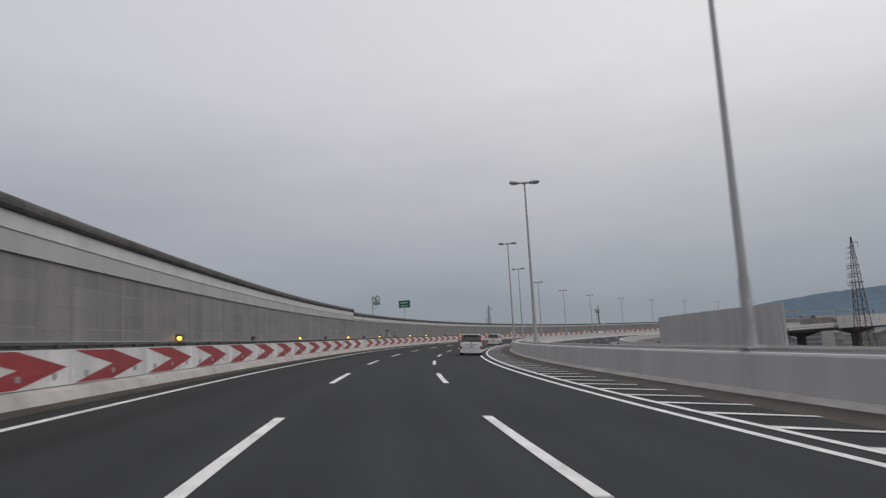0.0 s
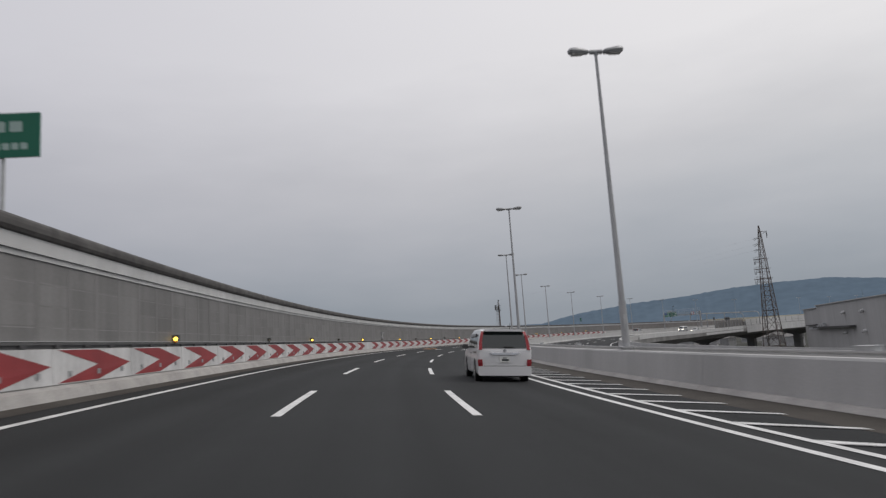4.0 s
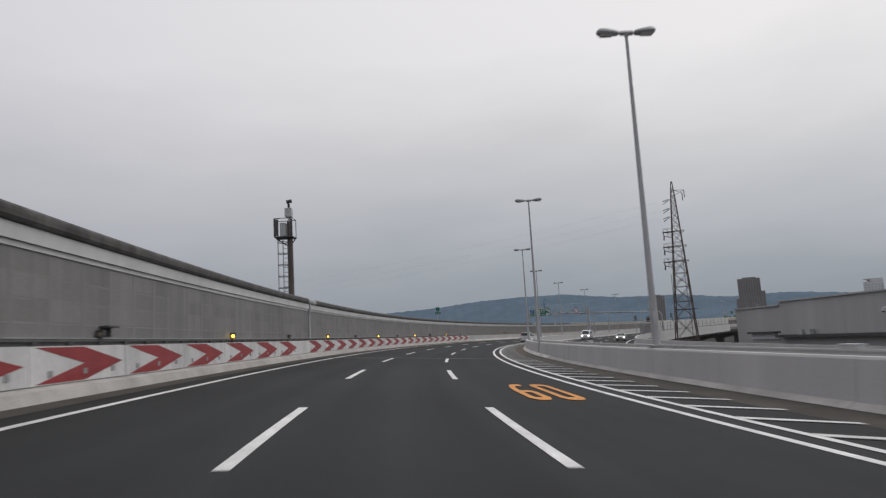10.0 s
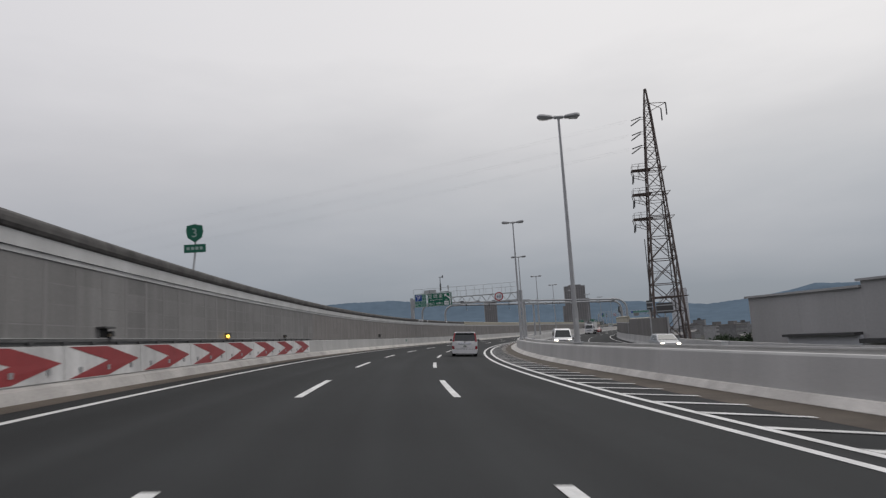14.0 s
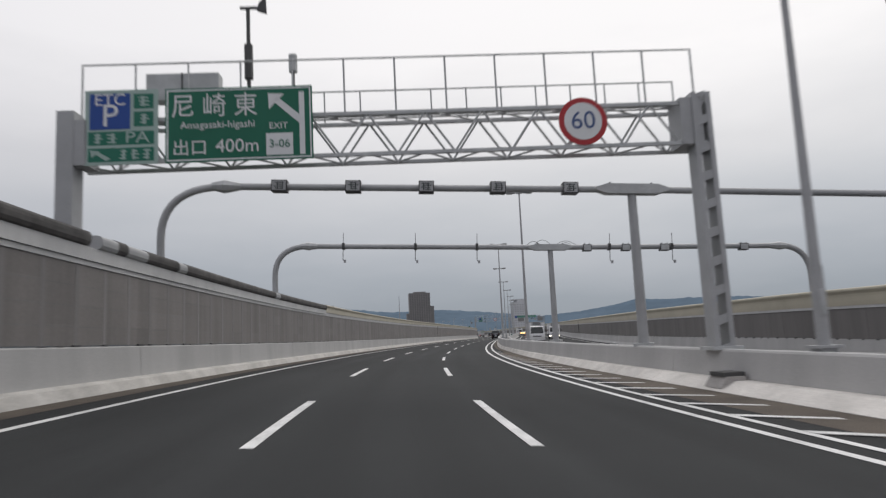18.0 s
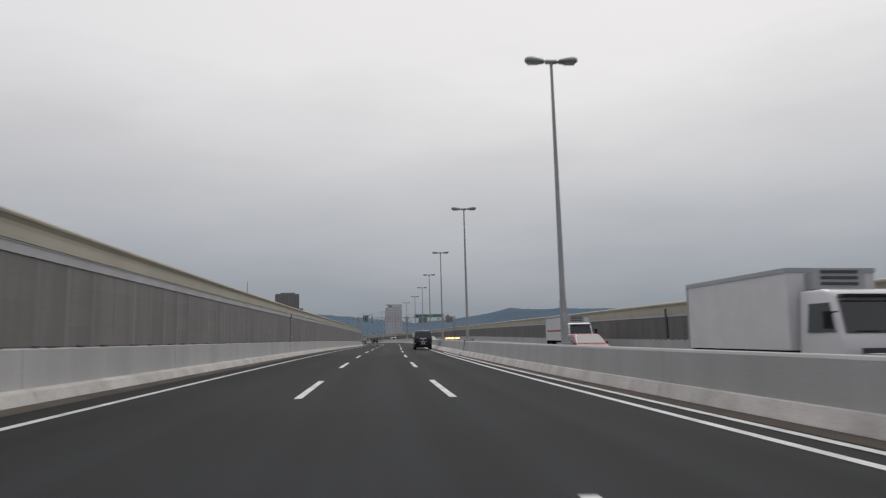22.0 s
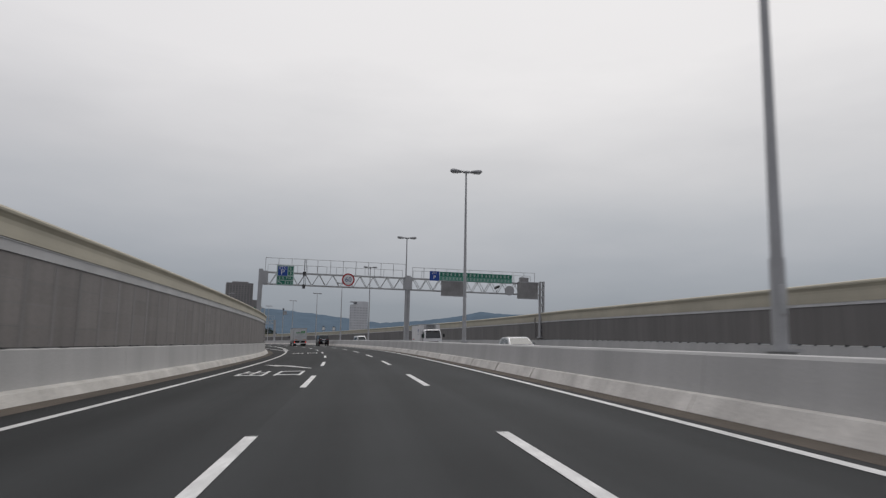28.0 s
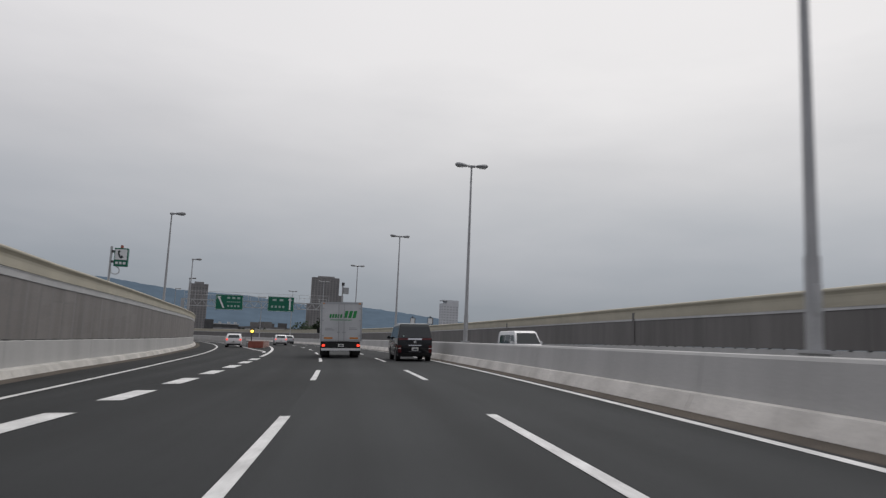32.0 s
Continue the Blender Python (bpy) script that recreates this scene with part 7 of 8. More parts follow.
def make_tree(m):
    ob = thing("tree", m, "dark green leafy tree beyond the viaduct", "tree", "trees of the town")
    q = Geo().tube((0, 0, 0), (0.1, 0, 4.5), 0.28, 0.16)
    for i in range(6):
        a = i * 1.1
        q.tube((0.1, 0, 3.4 + 0.35 * i), (2.2 * math.cos(a), 2.2 * math.sin(a), 6.0 + 0.5 * i), 0.11, 0.04, 6)
    part("trunk", q, BARK, ob)
    rng = random.Random(5)
    g = Geo()
    for i in range(1500):
        a, e, r = rng.uniform(0, 6.283), rng.uniform(-0.5, 1.5), rng.uniform(0.55, 1.0) ** 0.5
        lump = 1 + 0.28 * math.sin(3 * a + 2 * e) + 0.2 * math.sin(5 * a - 3 * e + 1)
        c = Vector((3.0 * lump * r * math.cos(a) * math.cos(e), 3.0 * lump * r * math.sin(a) * math.cos(e), 7.0 + 3.4 * lump * r * math.sin(e)))
        u = Vector((rng.uniform(-1, 1), rng.uniform(-1, 1), rng.uniform(-1, 1))).normalized() * 0.32
        v = u.orthogonal().normalized() * 0.2
        g.add([c - u, c + v, c + u, c - v], [(0, 1, 2, 3)])
    part("crown", g, FOLIAGE, ob)
    return ob


tree = None
random.seed(21)
for i in range(42):
    az, rad = (random.uniform(74, 84), random.uniform(135, 240)) if i < 22 else (random.uniform(84, 110), random.uniform(150, 600))
    x, y = 109 + rad * math.sin(radians(az)), 249 + rad * math.cos(radians(az))
    if np.min((AX - x) ** 2 + (AY - y) ** 2) < 40 ** 2 or (170 < x < 262 and 120 < y < 300):
        continue
    m = Matrix.Translation((x, y, -11.5)) @ Matrix.Rotation(random.uniform(0, 6), 4, "Z")
    if tree is None:
        tree = make_tree(m)
    else:
        copy_thing(tree, m)
for i, (x, y, k) in enumerate(((757.1, 544.0, 2.0), (761.0, 536.2, 2.15), (764.5, 528.7, 2.05), (762.0, 541.0, 1.8), (768.0, 532.0, 1.9), (748.0, 560.0, 1.65), (742.0, 566.0, 1.6))):
    copy_thing(tree, Matrix.Translation((x, y, -11.5)) @ Matrix.Rotation(1.7 * i, 4, "Z") @ Matrix.Scale(k, 4))



# amber light bar standing in the oncoming carriageway
ob = thing("warning_light_bar", stand(557.4, 10.1, FAR_DROP(557.4)), "low bar of bright amber warning lamps, lit, standing on the road", "warning lamp")
part("bar", Geo().box(-1.15, 1.15, -0.02, 0.12, 1.10, 1.33), STEEL_DARK, ob)
for x in (-0.9, 0.9):
    part("leg", Geo().box(x - 0.05, x + 0.05, 0.0, 0.1, 0.0, 1.1).box(x - 0.09, x + 0.09, -0.4, 0.5, 0.0, 0.06), STEEL_DARK, ob)
for x, z in ((-1.0, 1.2), (-0.72, 1.24), (-0.52, 1.2), (-0.2, 1.22), (-0.02, 1.19), (0.2, 1.24), (0.55, 1.2), (0.74, 1.22), (1.02, 1.2)):
    part("lens", Geo().tube((x, -0.02, z), (x, -0.08, z), 0.1 + 0.06 * (z - 1.2), 0.075, 12), GLARE, ob, "glowing amber lens", True)


# ---- vehicles ----
def wheel(parent, x, y, r=0.32, w=0.22, hub=CAR_CHROME):
    sg = 1 if x > 0 else -1
    wh = part("wheel", Geo().tube((x - sg * w, y, r), (x, y, r), r, n=20), BLACK, parent, "black tyre")
    part("rim", Geo().tube((x, y, r), (x + sg * 0.012, y, r), r * 0.66, n=16), hub, wh, "grey metal rim")


def car_body(name, label, m, outline, width, belt, tumble, paint, group="vehicles"):
    """A body from its side outline of (y, z); the sides lean in above the belt line."""
    ob = thing(name, m, label, "car" if "truck" not in name else "truck", group)
    bm = bmesh.new()
    n = len(outline)
    lo = [bm.verts.new((-1, y, z)) for y, z in outline]
    hi = [bm.verts.new((1, y, z)) for y, z in outline]
    bm.faces.new(lo)
    bm.faces.new(list(reversed(hi)))
    for i in range(n):
        bm.faces.new((lo[i], hi[i], hi[(i + 1) % n], lo[(i + 1) % n]))
    for z in (belt, belt * 0.55):
        bmesh.ops.bisect_plane(bm, geom=bm.verts[:] + bm.edges[:] + bm.faces[:], plane_co=(0, 0, z), plane_no=(0, 0, 1))
    half = lambda z: width / 2 - (tumble * (z - belt) if z > belt else 0.05 * max(0, belt * 0.55 - z))
    for v in bm.verts:
        v.co.x *= half(v.co.z)
    bmesh.ops.recalc_face_normals(bm, faces=bm.faces[:])
    sharp = [e for e in bm.edges if len(e.link_faces) == 2 and e.calc_face_angle(0) > 0.6]
    bmesh.ops.bevel(bm, geom=sharp, offset=0.07, segments=3, profile=0.6, affect="EDGES")
    me = bpy.data.meshes.new("body")
    bm.to_mesh(me)
    bm.free()
    me.materials.append(paint)
    me.shade_smooth()
    me.set_sharp_from_angle(angle=radians(35))
    part("body", me, paint, ob)
    return ob, half


def rounded_shell(outline, half):
    """A closed body from a side outline of (y, z), its half width given by height, with rounded edges."""
    bm = bmesh.new()
    n = len(outline)
    lo = [bm.verts.new((-half(z), y, z)) for y, z in outline]
    hi = [bm.verts.new((half(z), y, z)) for y, z in outline]
    bm.faces.new(lo)
    bm.faces.new(list(reversed(hi)))
    for i in range(n):
        bm.faces.new((lo[i], hi[i], hi[(i + 1) % n], lo[(i + 1) % n]))
    bmesh.ops.recalc_face_normals(bm, faces=bm.faces[:])
    sharp = [e for e in bm.edges if len(e.link_faces) == 2 and e.calc_face_angle(0) > 0.5]
    bmesh.ops.bevel(bm, geom=sharp, offset=0.09, segments=3, profile=0.6, affect="EDGES")
    me = bpy.data.meshes.new("shell")
    bm.to_mesh(me)
    bm.free()
    me.shade_smooth()
    me.set_sharp_from_angle(angle=radians(35))
    return me


def side_glass(ob, half, polys, mat=CAR_GLASS):
    for poly in polys:
        for sg in (-1, 1):
            out = [Vector((sg * (half(z) + 0.006), y, z)) for y, z in poly]
            inn = [Vector((sg * (half(z) - 0.03), y, z)) for y, z in poly]
            k = len(poly)
            part("side_window", Geo().add(out + inn, [tuple(range(k)) if sg < 0 else tuple(range(k - 1, -1, -1))] + [(i, (i + 1) % k, k + (i + 1) % k, k + i) for i in range(k)]), mat, ob, "dark tinted window")


def end_patch(name, ob, prof, x0, x1, z0, z1, mat, label="", front=False, inset=0.0, proud=0.03):
    """A patch on the rear (or front) face, following its slope prof(z); inset narrows the top."""
    sg = 1 if front else -1
    p = []
    for o in (proud, -0.04):
        for x, z in ((x0, z0), (x1, z0), (x1 - inset, z1), (x0 + inset, z1)):
            p.append(Vector((x, prof(z) + sg * o, z)))
    return part(name, Geo().add(p, [(0, 1, 2, 3), (0, 4, 5, 1), (1, 5, 6, 2), (2, 6, 7, 3), (3, 7, 4, 0)]), mat, ob, label)


def rear_shape(name, ob, prof, rows, mat, label="", proud=0.03):
    """A plate on the sloping rear face, given row by row as (z, x from, x to)."""
    p, f = [], []
    for z, x0, x1 in rows:
        p += [Vector((x, prof(z) - o, z)) for x, o in ((x0, proud), (x1, proud), (x1, -0.04), (x0, -0.04))]
    k = len(rows)
    for i in range(k - 1):
        f += [(4 * i + j, 4 * i + (j + 1) % 4, 4 * i + 4 + (j + 1) % 4, 4 * i + 4 + j) for j in range(4)]
    return part(name, Geo().add(p, f + [(3, 2, 1, 0), (4 * k - 4, 4 * k - 3, 4 * k - 2, 4 * k - 1)]), mat, ob, label)


def number_plate(ob, prof, x, z, front=False):
    pl = end_patch("plate", ob, prof, x - 0.17, x + 0.17, z - 0.085, z + 0.085, PLATE, "white plate with plain dark bars", front, proud=0.042)
    y = prof(z) + (0.046 if front else -0.046)
    part("text_bar", Geo().box(x - 0.1, x + 0.12, min(y, y + 0.003), max(y, y + 0.003), z - 0.05, z + 0.01), TEXT_DARK, pl)
    part("text_bar", Geo().box(x - 0.06, x + 0.06, min(y, y + 0.003), max(y, y + 0.003), z + 0.035, z + 0.06), TEXT_DARK, pl)


def mirror_pair(ob, half, y, z, mat):
    for sg in (-1, 1):
        a = sg * half(z)
        b = a + sg * 0.22
        part("side_mirror", Geo().prism([(a, z - 0.02), (a + sg * 0.07, z - 0.05), (b, z - 0.04), (b + sg * 0.015, z + 0.06), (b - sg * 0.04, z + 0.12), (a + sg * 0.07, z + 0.10), (a, z + 0.03)], y - 0.04, y + 0.08), mat, ob)


def side_details(ob, half, ys, z0, z1, handles, trim, rub=None):
    """Door gaps, handles and, where given, a dark rubbing strip on both sides."""
    for sg in (-1, 1):
        for y in ys:
            p = []
            for z in np.linspace(z0, z1, 5):
                x = sg * (half(z) + 0.002)
                p += [Vector((x, y - 0.006, z)), Vector((x, y + 0.006, z)), Vector((x - sg * 0.02, y + 0.006, z)), Vector((x - sg * 0.02, y - 0.006, z))]
            f = [(4 * k + i, 4 * k + (i + 1) % 4, 4 * k + 4 + (i + 1) % 4, 4 * k + 4 + i) for k in range(4) for i in range(4)]
            part("door_gap", Geo().add(p, f), BLACK, ob)
        for y, z in handles:
            x = sg * half(z)
            part("door_handle", Geo().box(min(x, x + sg * 0.035), max(x, x + sg * 0.035), y, y + 0.17, z, z + 0.035), trim, ob)
        if rub:
            y0, y1, z = rub
            x = sg * (half(z) + 0.002)
            part("side_moulding", Geo().box(min(x, x + sg * 0.015), max(x, x + sg * 0.015), y0, y1, z, z + 0.03), BLACK, ob)


def minivan(m):
    out = [(0.12, 0.22), (0.0, 0.34), (-0.03, 0.6), (0.0, 0.98), (0.20, 1.46), (0.34, 1.60), (0.9, 1.66), (2.4, 1.66), (2.95, 1.58), (3.75, 1.05), (4.4, 0.88), (4.62, 0.66), (4.64, 0.36), (4.5, 0.22)]
    ob, half = car_body("minivan", "white minivan with tall red tail lamps and tinted windows", m, out, 1.70, 0.98, 0.22, CAR_WHITE)
    rear = line((0.2, 0.0), (0.34, 0.0), (0.6, -0.03), (0.98, 0.0), (1.46, 0.20), (1.6, 0.34))
    side_glass(ob, half, ([(0.42, 1.05), (1.15, 1.05), (1.15, 1.48), (0.62, 1.48)], [(1.22, 1.05), (2.25, 1.05), (2.25, 1.50), (1.22, 1.49)], [(2.32, 1.05), (3.35, 1.05), (2.9, 1.44), (2.32, 1.50)]))
    rear_shape("rear_window", ob, rear, [(1.05, -0.70, 0.70), (1.25, -0.69, 0.69), (1.46, -0.66, 0.66), (1.52, -0.64, 0.64), (1.57, -0.58, 0.58)], CAR_GLASS, "dark tinted rear window", 0.02)
    for sg in (-1, 1):
        rear_shape("upper_tail_lamp", ob, rear, [(1.0, sg * 0.71, sg * 0.82), (1.25, sg * 0.70, sg * 0.79), (1.46, sg * 0.66, sg * 0.745), (1.58, sg * 0.61, sg * 0.71)], LAMP_RED, "tall red tail lamp leaning in to the roof", 0.035)
        rear_shape("lower_tail_lamp", ob, rear, [(0.49, sg * 0.69, sg * 0.83), (0.6, sg * 0.70, sg * 0.85), (0.70, sg * 0.71, sg * 0.845)], LAMP_RED, "square red lower lamp", 0.04)
        for y in (0.85, 3.75):
            wheel(ob, sg * 0.855, y)
            part("wheel_arch", Geo().tube((sg * 0.80, y, 0.34), (sg * 0.853, y, 0.34), 0.38, n=20), BLACK, ob)
        p = [Vector((sg * (half(z) + o), y, z)) for o in (0.045, 0.004) for y, z in ((1.15, 1.42), (2.95, 1.40), (2.7, 1.50), (1.15, 1.51))]
        part("window_visor", Geo().add(p, [(0, 1, 2, 3) if sg > 0 else (3, 2, 1, 0), (0, 4, 5, 1), (1, 5, 6, 2), (2, 6, 7, 3), (3, 7, 4, 0)]), SMOKED, ob, "smoked rain visor")
    rear_shape("garnish", ob, rear, [(0.845, -0.38, 0.38), (0.895, -0.47, 0.47), (0.91, -0.47, 0.47)], CAR_CHROME, "grey chrome bar over the plate", 0.06)
    rear_shape("plate_recess", ob, rear, [(0.58, -0.24, 0.24), (0.60, -0.25, 0.25), (0.82, -0.38, 0.38)], CAR_WHITE, "", 0.006)
    rear_shape("tailgate_gap", ob, rear, [(0.488, -0.66, 0.66), (0.503, -0.66, 0.66)], BLACK, "", 0.004)
    number_plate(ob, rear, 0.0, 0.70)
    end_patch("wiper", ob, rear, -0.02, 0.3, 1.07, 1.10, BLACK, "", proud=0.05)
    # black block stands in for the shade beneath the bumper
    part("bumper_shade", Geo().box(-0.72, 0.72, 0.03, 0.3, 0.16, 0.24), BLACK, ob)
    side_details(ob, half, (1.2, 2.3, 3.32), 0.35, 0.99, ((2.05, 0.86), (2.38, 0.86)), CAR_SILVER, (0.45, 1.15, 0.90))
    part("spoiler", Geo().prism([(-0.64, 1.575), (0.64, 1.575), (0.6, 1.64), (-0.6, 1.64)], 0.16, 0.5), CAR_WHITE, ob)
    part("rear_bumper", Geo().prism([(-0.80, 0.20), (0.80, 0.20), (0.84, 0.28), (0.84, 0.44), (0.80, 0.49), (-0.80, 0.49), (-0.84, 0.44), (-0.84, 0.28)], -0.07, 0.12), CAR_WHITE, ob)
    part("badge", Geo().tube((0, -0.02, 0.97), (0, -0.045, 0.97), 0.05, n=14), CAR_CHROME, ob, "plain oval chrome badge")
    part("antenna", Geo().tube((0.3, 0.9, 1.65), (0.3, 0.75, 1.85), 0.008, n=5), BLACK, ob)
    mirror_pair(ob, half, 3.1, 1.05, STEEL_DARK)
    windscreen(ob, ((2.98, 1.56), (3.7, 1.08)), half)
    return ob


def windscreen(ob, ends, half):
    (y0, z0), (y1, z1) = ends
    n = Vector((0, z0 - z1, y1 - y0)).normalized()
    p = []
    for o in (0.016, -0.03):
        for y, z, w in ((y0, z0, half(z0) - 0.12), (y1, z1, half(z1) - 0.06)):
            p += [Vector((-w, y, z)) + n * o, Vector((w, y, z)) + n * o]
    part("windscreen", Geo().add(p, [(0, 2, 3, 1), (0, 1, 5, 4), (2, 6, 7, 3), (0, 4, 6, 2), (1, 3, 7, 5)]), CAR_GLASS, ob, "dark windscreen")


def black_van(m):
    out = [(0.12, 0.24), (0.0, 0.36), (-0.03, 0.7), (0.0, 1.15), (0.14, 1.80), (0.26, 1.94), (0.9, 1.985), (2.9, 1.975), (3.35, 1.86), (4.05, 1.18), (4.7, 1.0), (4.86, 0.72), (4.86, 0.4), (4.7, 0.24)]
    ob, half = car_body("minivan", "glossy black tall minivan with chrome strip and dark windows", m, out, 1.82, 1.12, 0.17, CAR_BLACK)
    rear = line((0.24, 0.1), (0.36, 0.0), (0.7, -0.03), (1.15, 0.0), (1.80, 0.14), (1.94, 0.26))
    side_glass(ob, half, ([(0.14, 1.19), (2.72, 1.19), (2.72, 1.84), (0.36, 1.84)], [(2.78, 1.19), (3.82, 1.17), (3.27, 1.75), (2.78, 1.82)]))
    rear_shape("rear_window", ob, rear, [(1.22, -0.84, 0.84), (1.5, -0.80, 0.80), (1.80, -0.755, 0.755), (1.87, -0.73, 0.73), (1.925, -0.68, 0.68)], CAR_GLASS, "large dark rear window", 0.02)
    for sg in (-1, 1):
        end_patch("upper_tail_lamp", ob, rear, min(sg * 0.36, sg * 0.86), max(sg * 0.36, sg * 0.86), 1.10, 1.20, TAIL_DARK, "long dark red upper lamp")
        end_patch("lower_tail_lamp", ob, rear, min(sg * 0.72, sg * 0.88), max(sg * 0.72, sg * 0.88), 0.46, 0.82, TAIL_DARK, "dark red lower lamp")
        end_patch("reverse_lamp", ob, rear, min(sg * 0.72, sg * 0.88), max(sg * 0.72, sg * 0.88), 0.655, 0.685, PLATE, "clear strip", proud=0.036)
        for y in (0.9, 3.85):
            wheel(ob, sg * 0.915, y, 0.34, hub=STEEL_DARK)
            part("wheel_arch", Geo().tube((sg * 0.86, y, 0.36), (sg * 0.913, y, 0.36), 0.4, n=20), BLACK, ob)
        a = sg * (half(0.9) + 0.004)
        part("side_strip", Geo().box(min(a, a + sg * 0.012), max(a, a + sg * 0.012), 0.03, 4.45, 0.905, 0.94), CAR_SILVER, ob)
        b = sg * (half(0.4) + 0.004)
        part("sill_strip", Geo().box(min(b, b + sg * 0.01), max(b, b + sg * 0.01), 1.3, 3.4, 0.40, 0.43), CAR_CHROME, ob)
    end_patch("chrome_bar", ob, rear, -0.36, 0.36, 1.11, 1.19, CAR_CHROME, "ribbed chrome bar")
    end_patch("chrome_bar", ob, rear, -0.34, 0.34, 0.80, 0.85, CAR_CHROME, "bright chrome handle bar", proud=0.05)
    end_patch("chrome_bar", ob, rear, -0.32, 0.32, 0.49, 0.515, CAR_CHROME, "thin chrome strip", proud=0.03)
    part("badge", Geo().tube((0, -0.03, 1.0), (0, -0.05, 1.0), 0.07, n=16), CAR_CHROME, ob, "plain round chrome badge")
    number_plate(ob, rear, 0.0, 0.64)
    end_patch("bumper", ob, rear, -0.86, 0.86, 0.26, 0.44, BLACK, "", proud=0.03)
    side_details(ob, half, (1.44, 2.74, 3.8), 0.4, 1.14, ((2.45, 1.0), (2.82, 1.0)), CAR_CHROME)
    part("sticker", Geo().tube((-0.6, -0.03, 1.3), (-0.6, -0.036, 1.3), 0.045, n=14), SIGN_PALE, ob, "small round pale sticker")
    mirror_pair(ob, half, 3.55, 1.2, CAR_BLACK)
    windscreen(ob, ((3.38, 1.8), (4.02, 1.2)), half)
    return ob


def hatchback(m, paint, label, lit_rear=False, lit_front=False):
    out = [(0.1, 0.22), (0.0, 0.36), (-0.02, 0.7), (0.06, 0.98), (0.42, 1.36), (0.75, 1.48), (1.9, 1.50), (2.4, 1.42), (3.15, 0.98), (3.95, 0.80), (4.12, 0.58), (4.1, 0.34), (3.98, 0.22)]
    ob, half = car_body("hatchback", label, m, out, 1.70, 0.94, 0.26, paint)
    rear = line((0.22, 0.05), (0.36, 0.0), (0.7, -0.02), (0.98, 0.06), (1.36, 0.42))
    front = line((0.22, 4.0), (0.34, 4.1), (0.58, 4.12), (0.80, 3.95), (0.98, 3.15))
    side_glass(ob, half, ([(0.5, 1.0), (1.5, 1.0), (1.5, 1.38), (0.78, 1.36)], [(1.57, 1.0), (2.85, 1.0), (2.35, 1.32), (1.57, 1.38)]))
    end_patch("rear_window", ob, rear, -0.6, 0.6, 1.02, 1.34, CAR_GLASS, "dark rear window", inset=0.06)
    for sg in (-1, 1):
        end_patch("tail_lamp", ob, rear, min(sg * 0.62, sg * 0.80), max(sg * 0.62, sg * 0.80), 0.78, 0.92, TAIL_ON if lit_rear else TAIL_RED, "red tail lamp")
        end_patch("head_lamp", ob, front, min(sg * 0.50, sg * 0.78), max(sg * 0.50, sg * 0.78), 0.60, 0.74, HEAD_ON if lit_front else PLATE, "clear head lamp", True)
        for y in (0.75, 3.3):
            wheel(ob, sg * 0.855, y, 0.3)
            part("wheel_arch", Geo().tube((sg * 0.80, y, 0.32), (sg * 0.853, y, 0.32), 0.36, n=20), BLACK, ob)
    end_patch("grille", ob, front, -0.45, 0.45, 0.58, 0.70, BLACK, "", True)
    number_plate(ob, rear, 0.0, 0.62)
    number_plate(ob, front, 0.0, 0.45, True)
    end_patch("bumper", ob, rear, -0.7, 0.7, 0.26, 0.40, BLACK)
    side_details(ob, half, (1.53, 2.75), 0.32, 0.96, ((1.28, 0.82), (2.42, 0.82)), paint)
    end_patch("wiper", ob, rear, -0.02, 0.3, 1.03, 1.05, BLACK, "", proud=0.045)
    mirror_pair(ob, half, 2.6, 1.0, paint)
    windscreen(ob, ((2.42, 1.40), (3.12, 1.0)), half)
    return ob


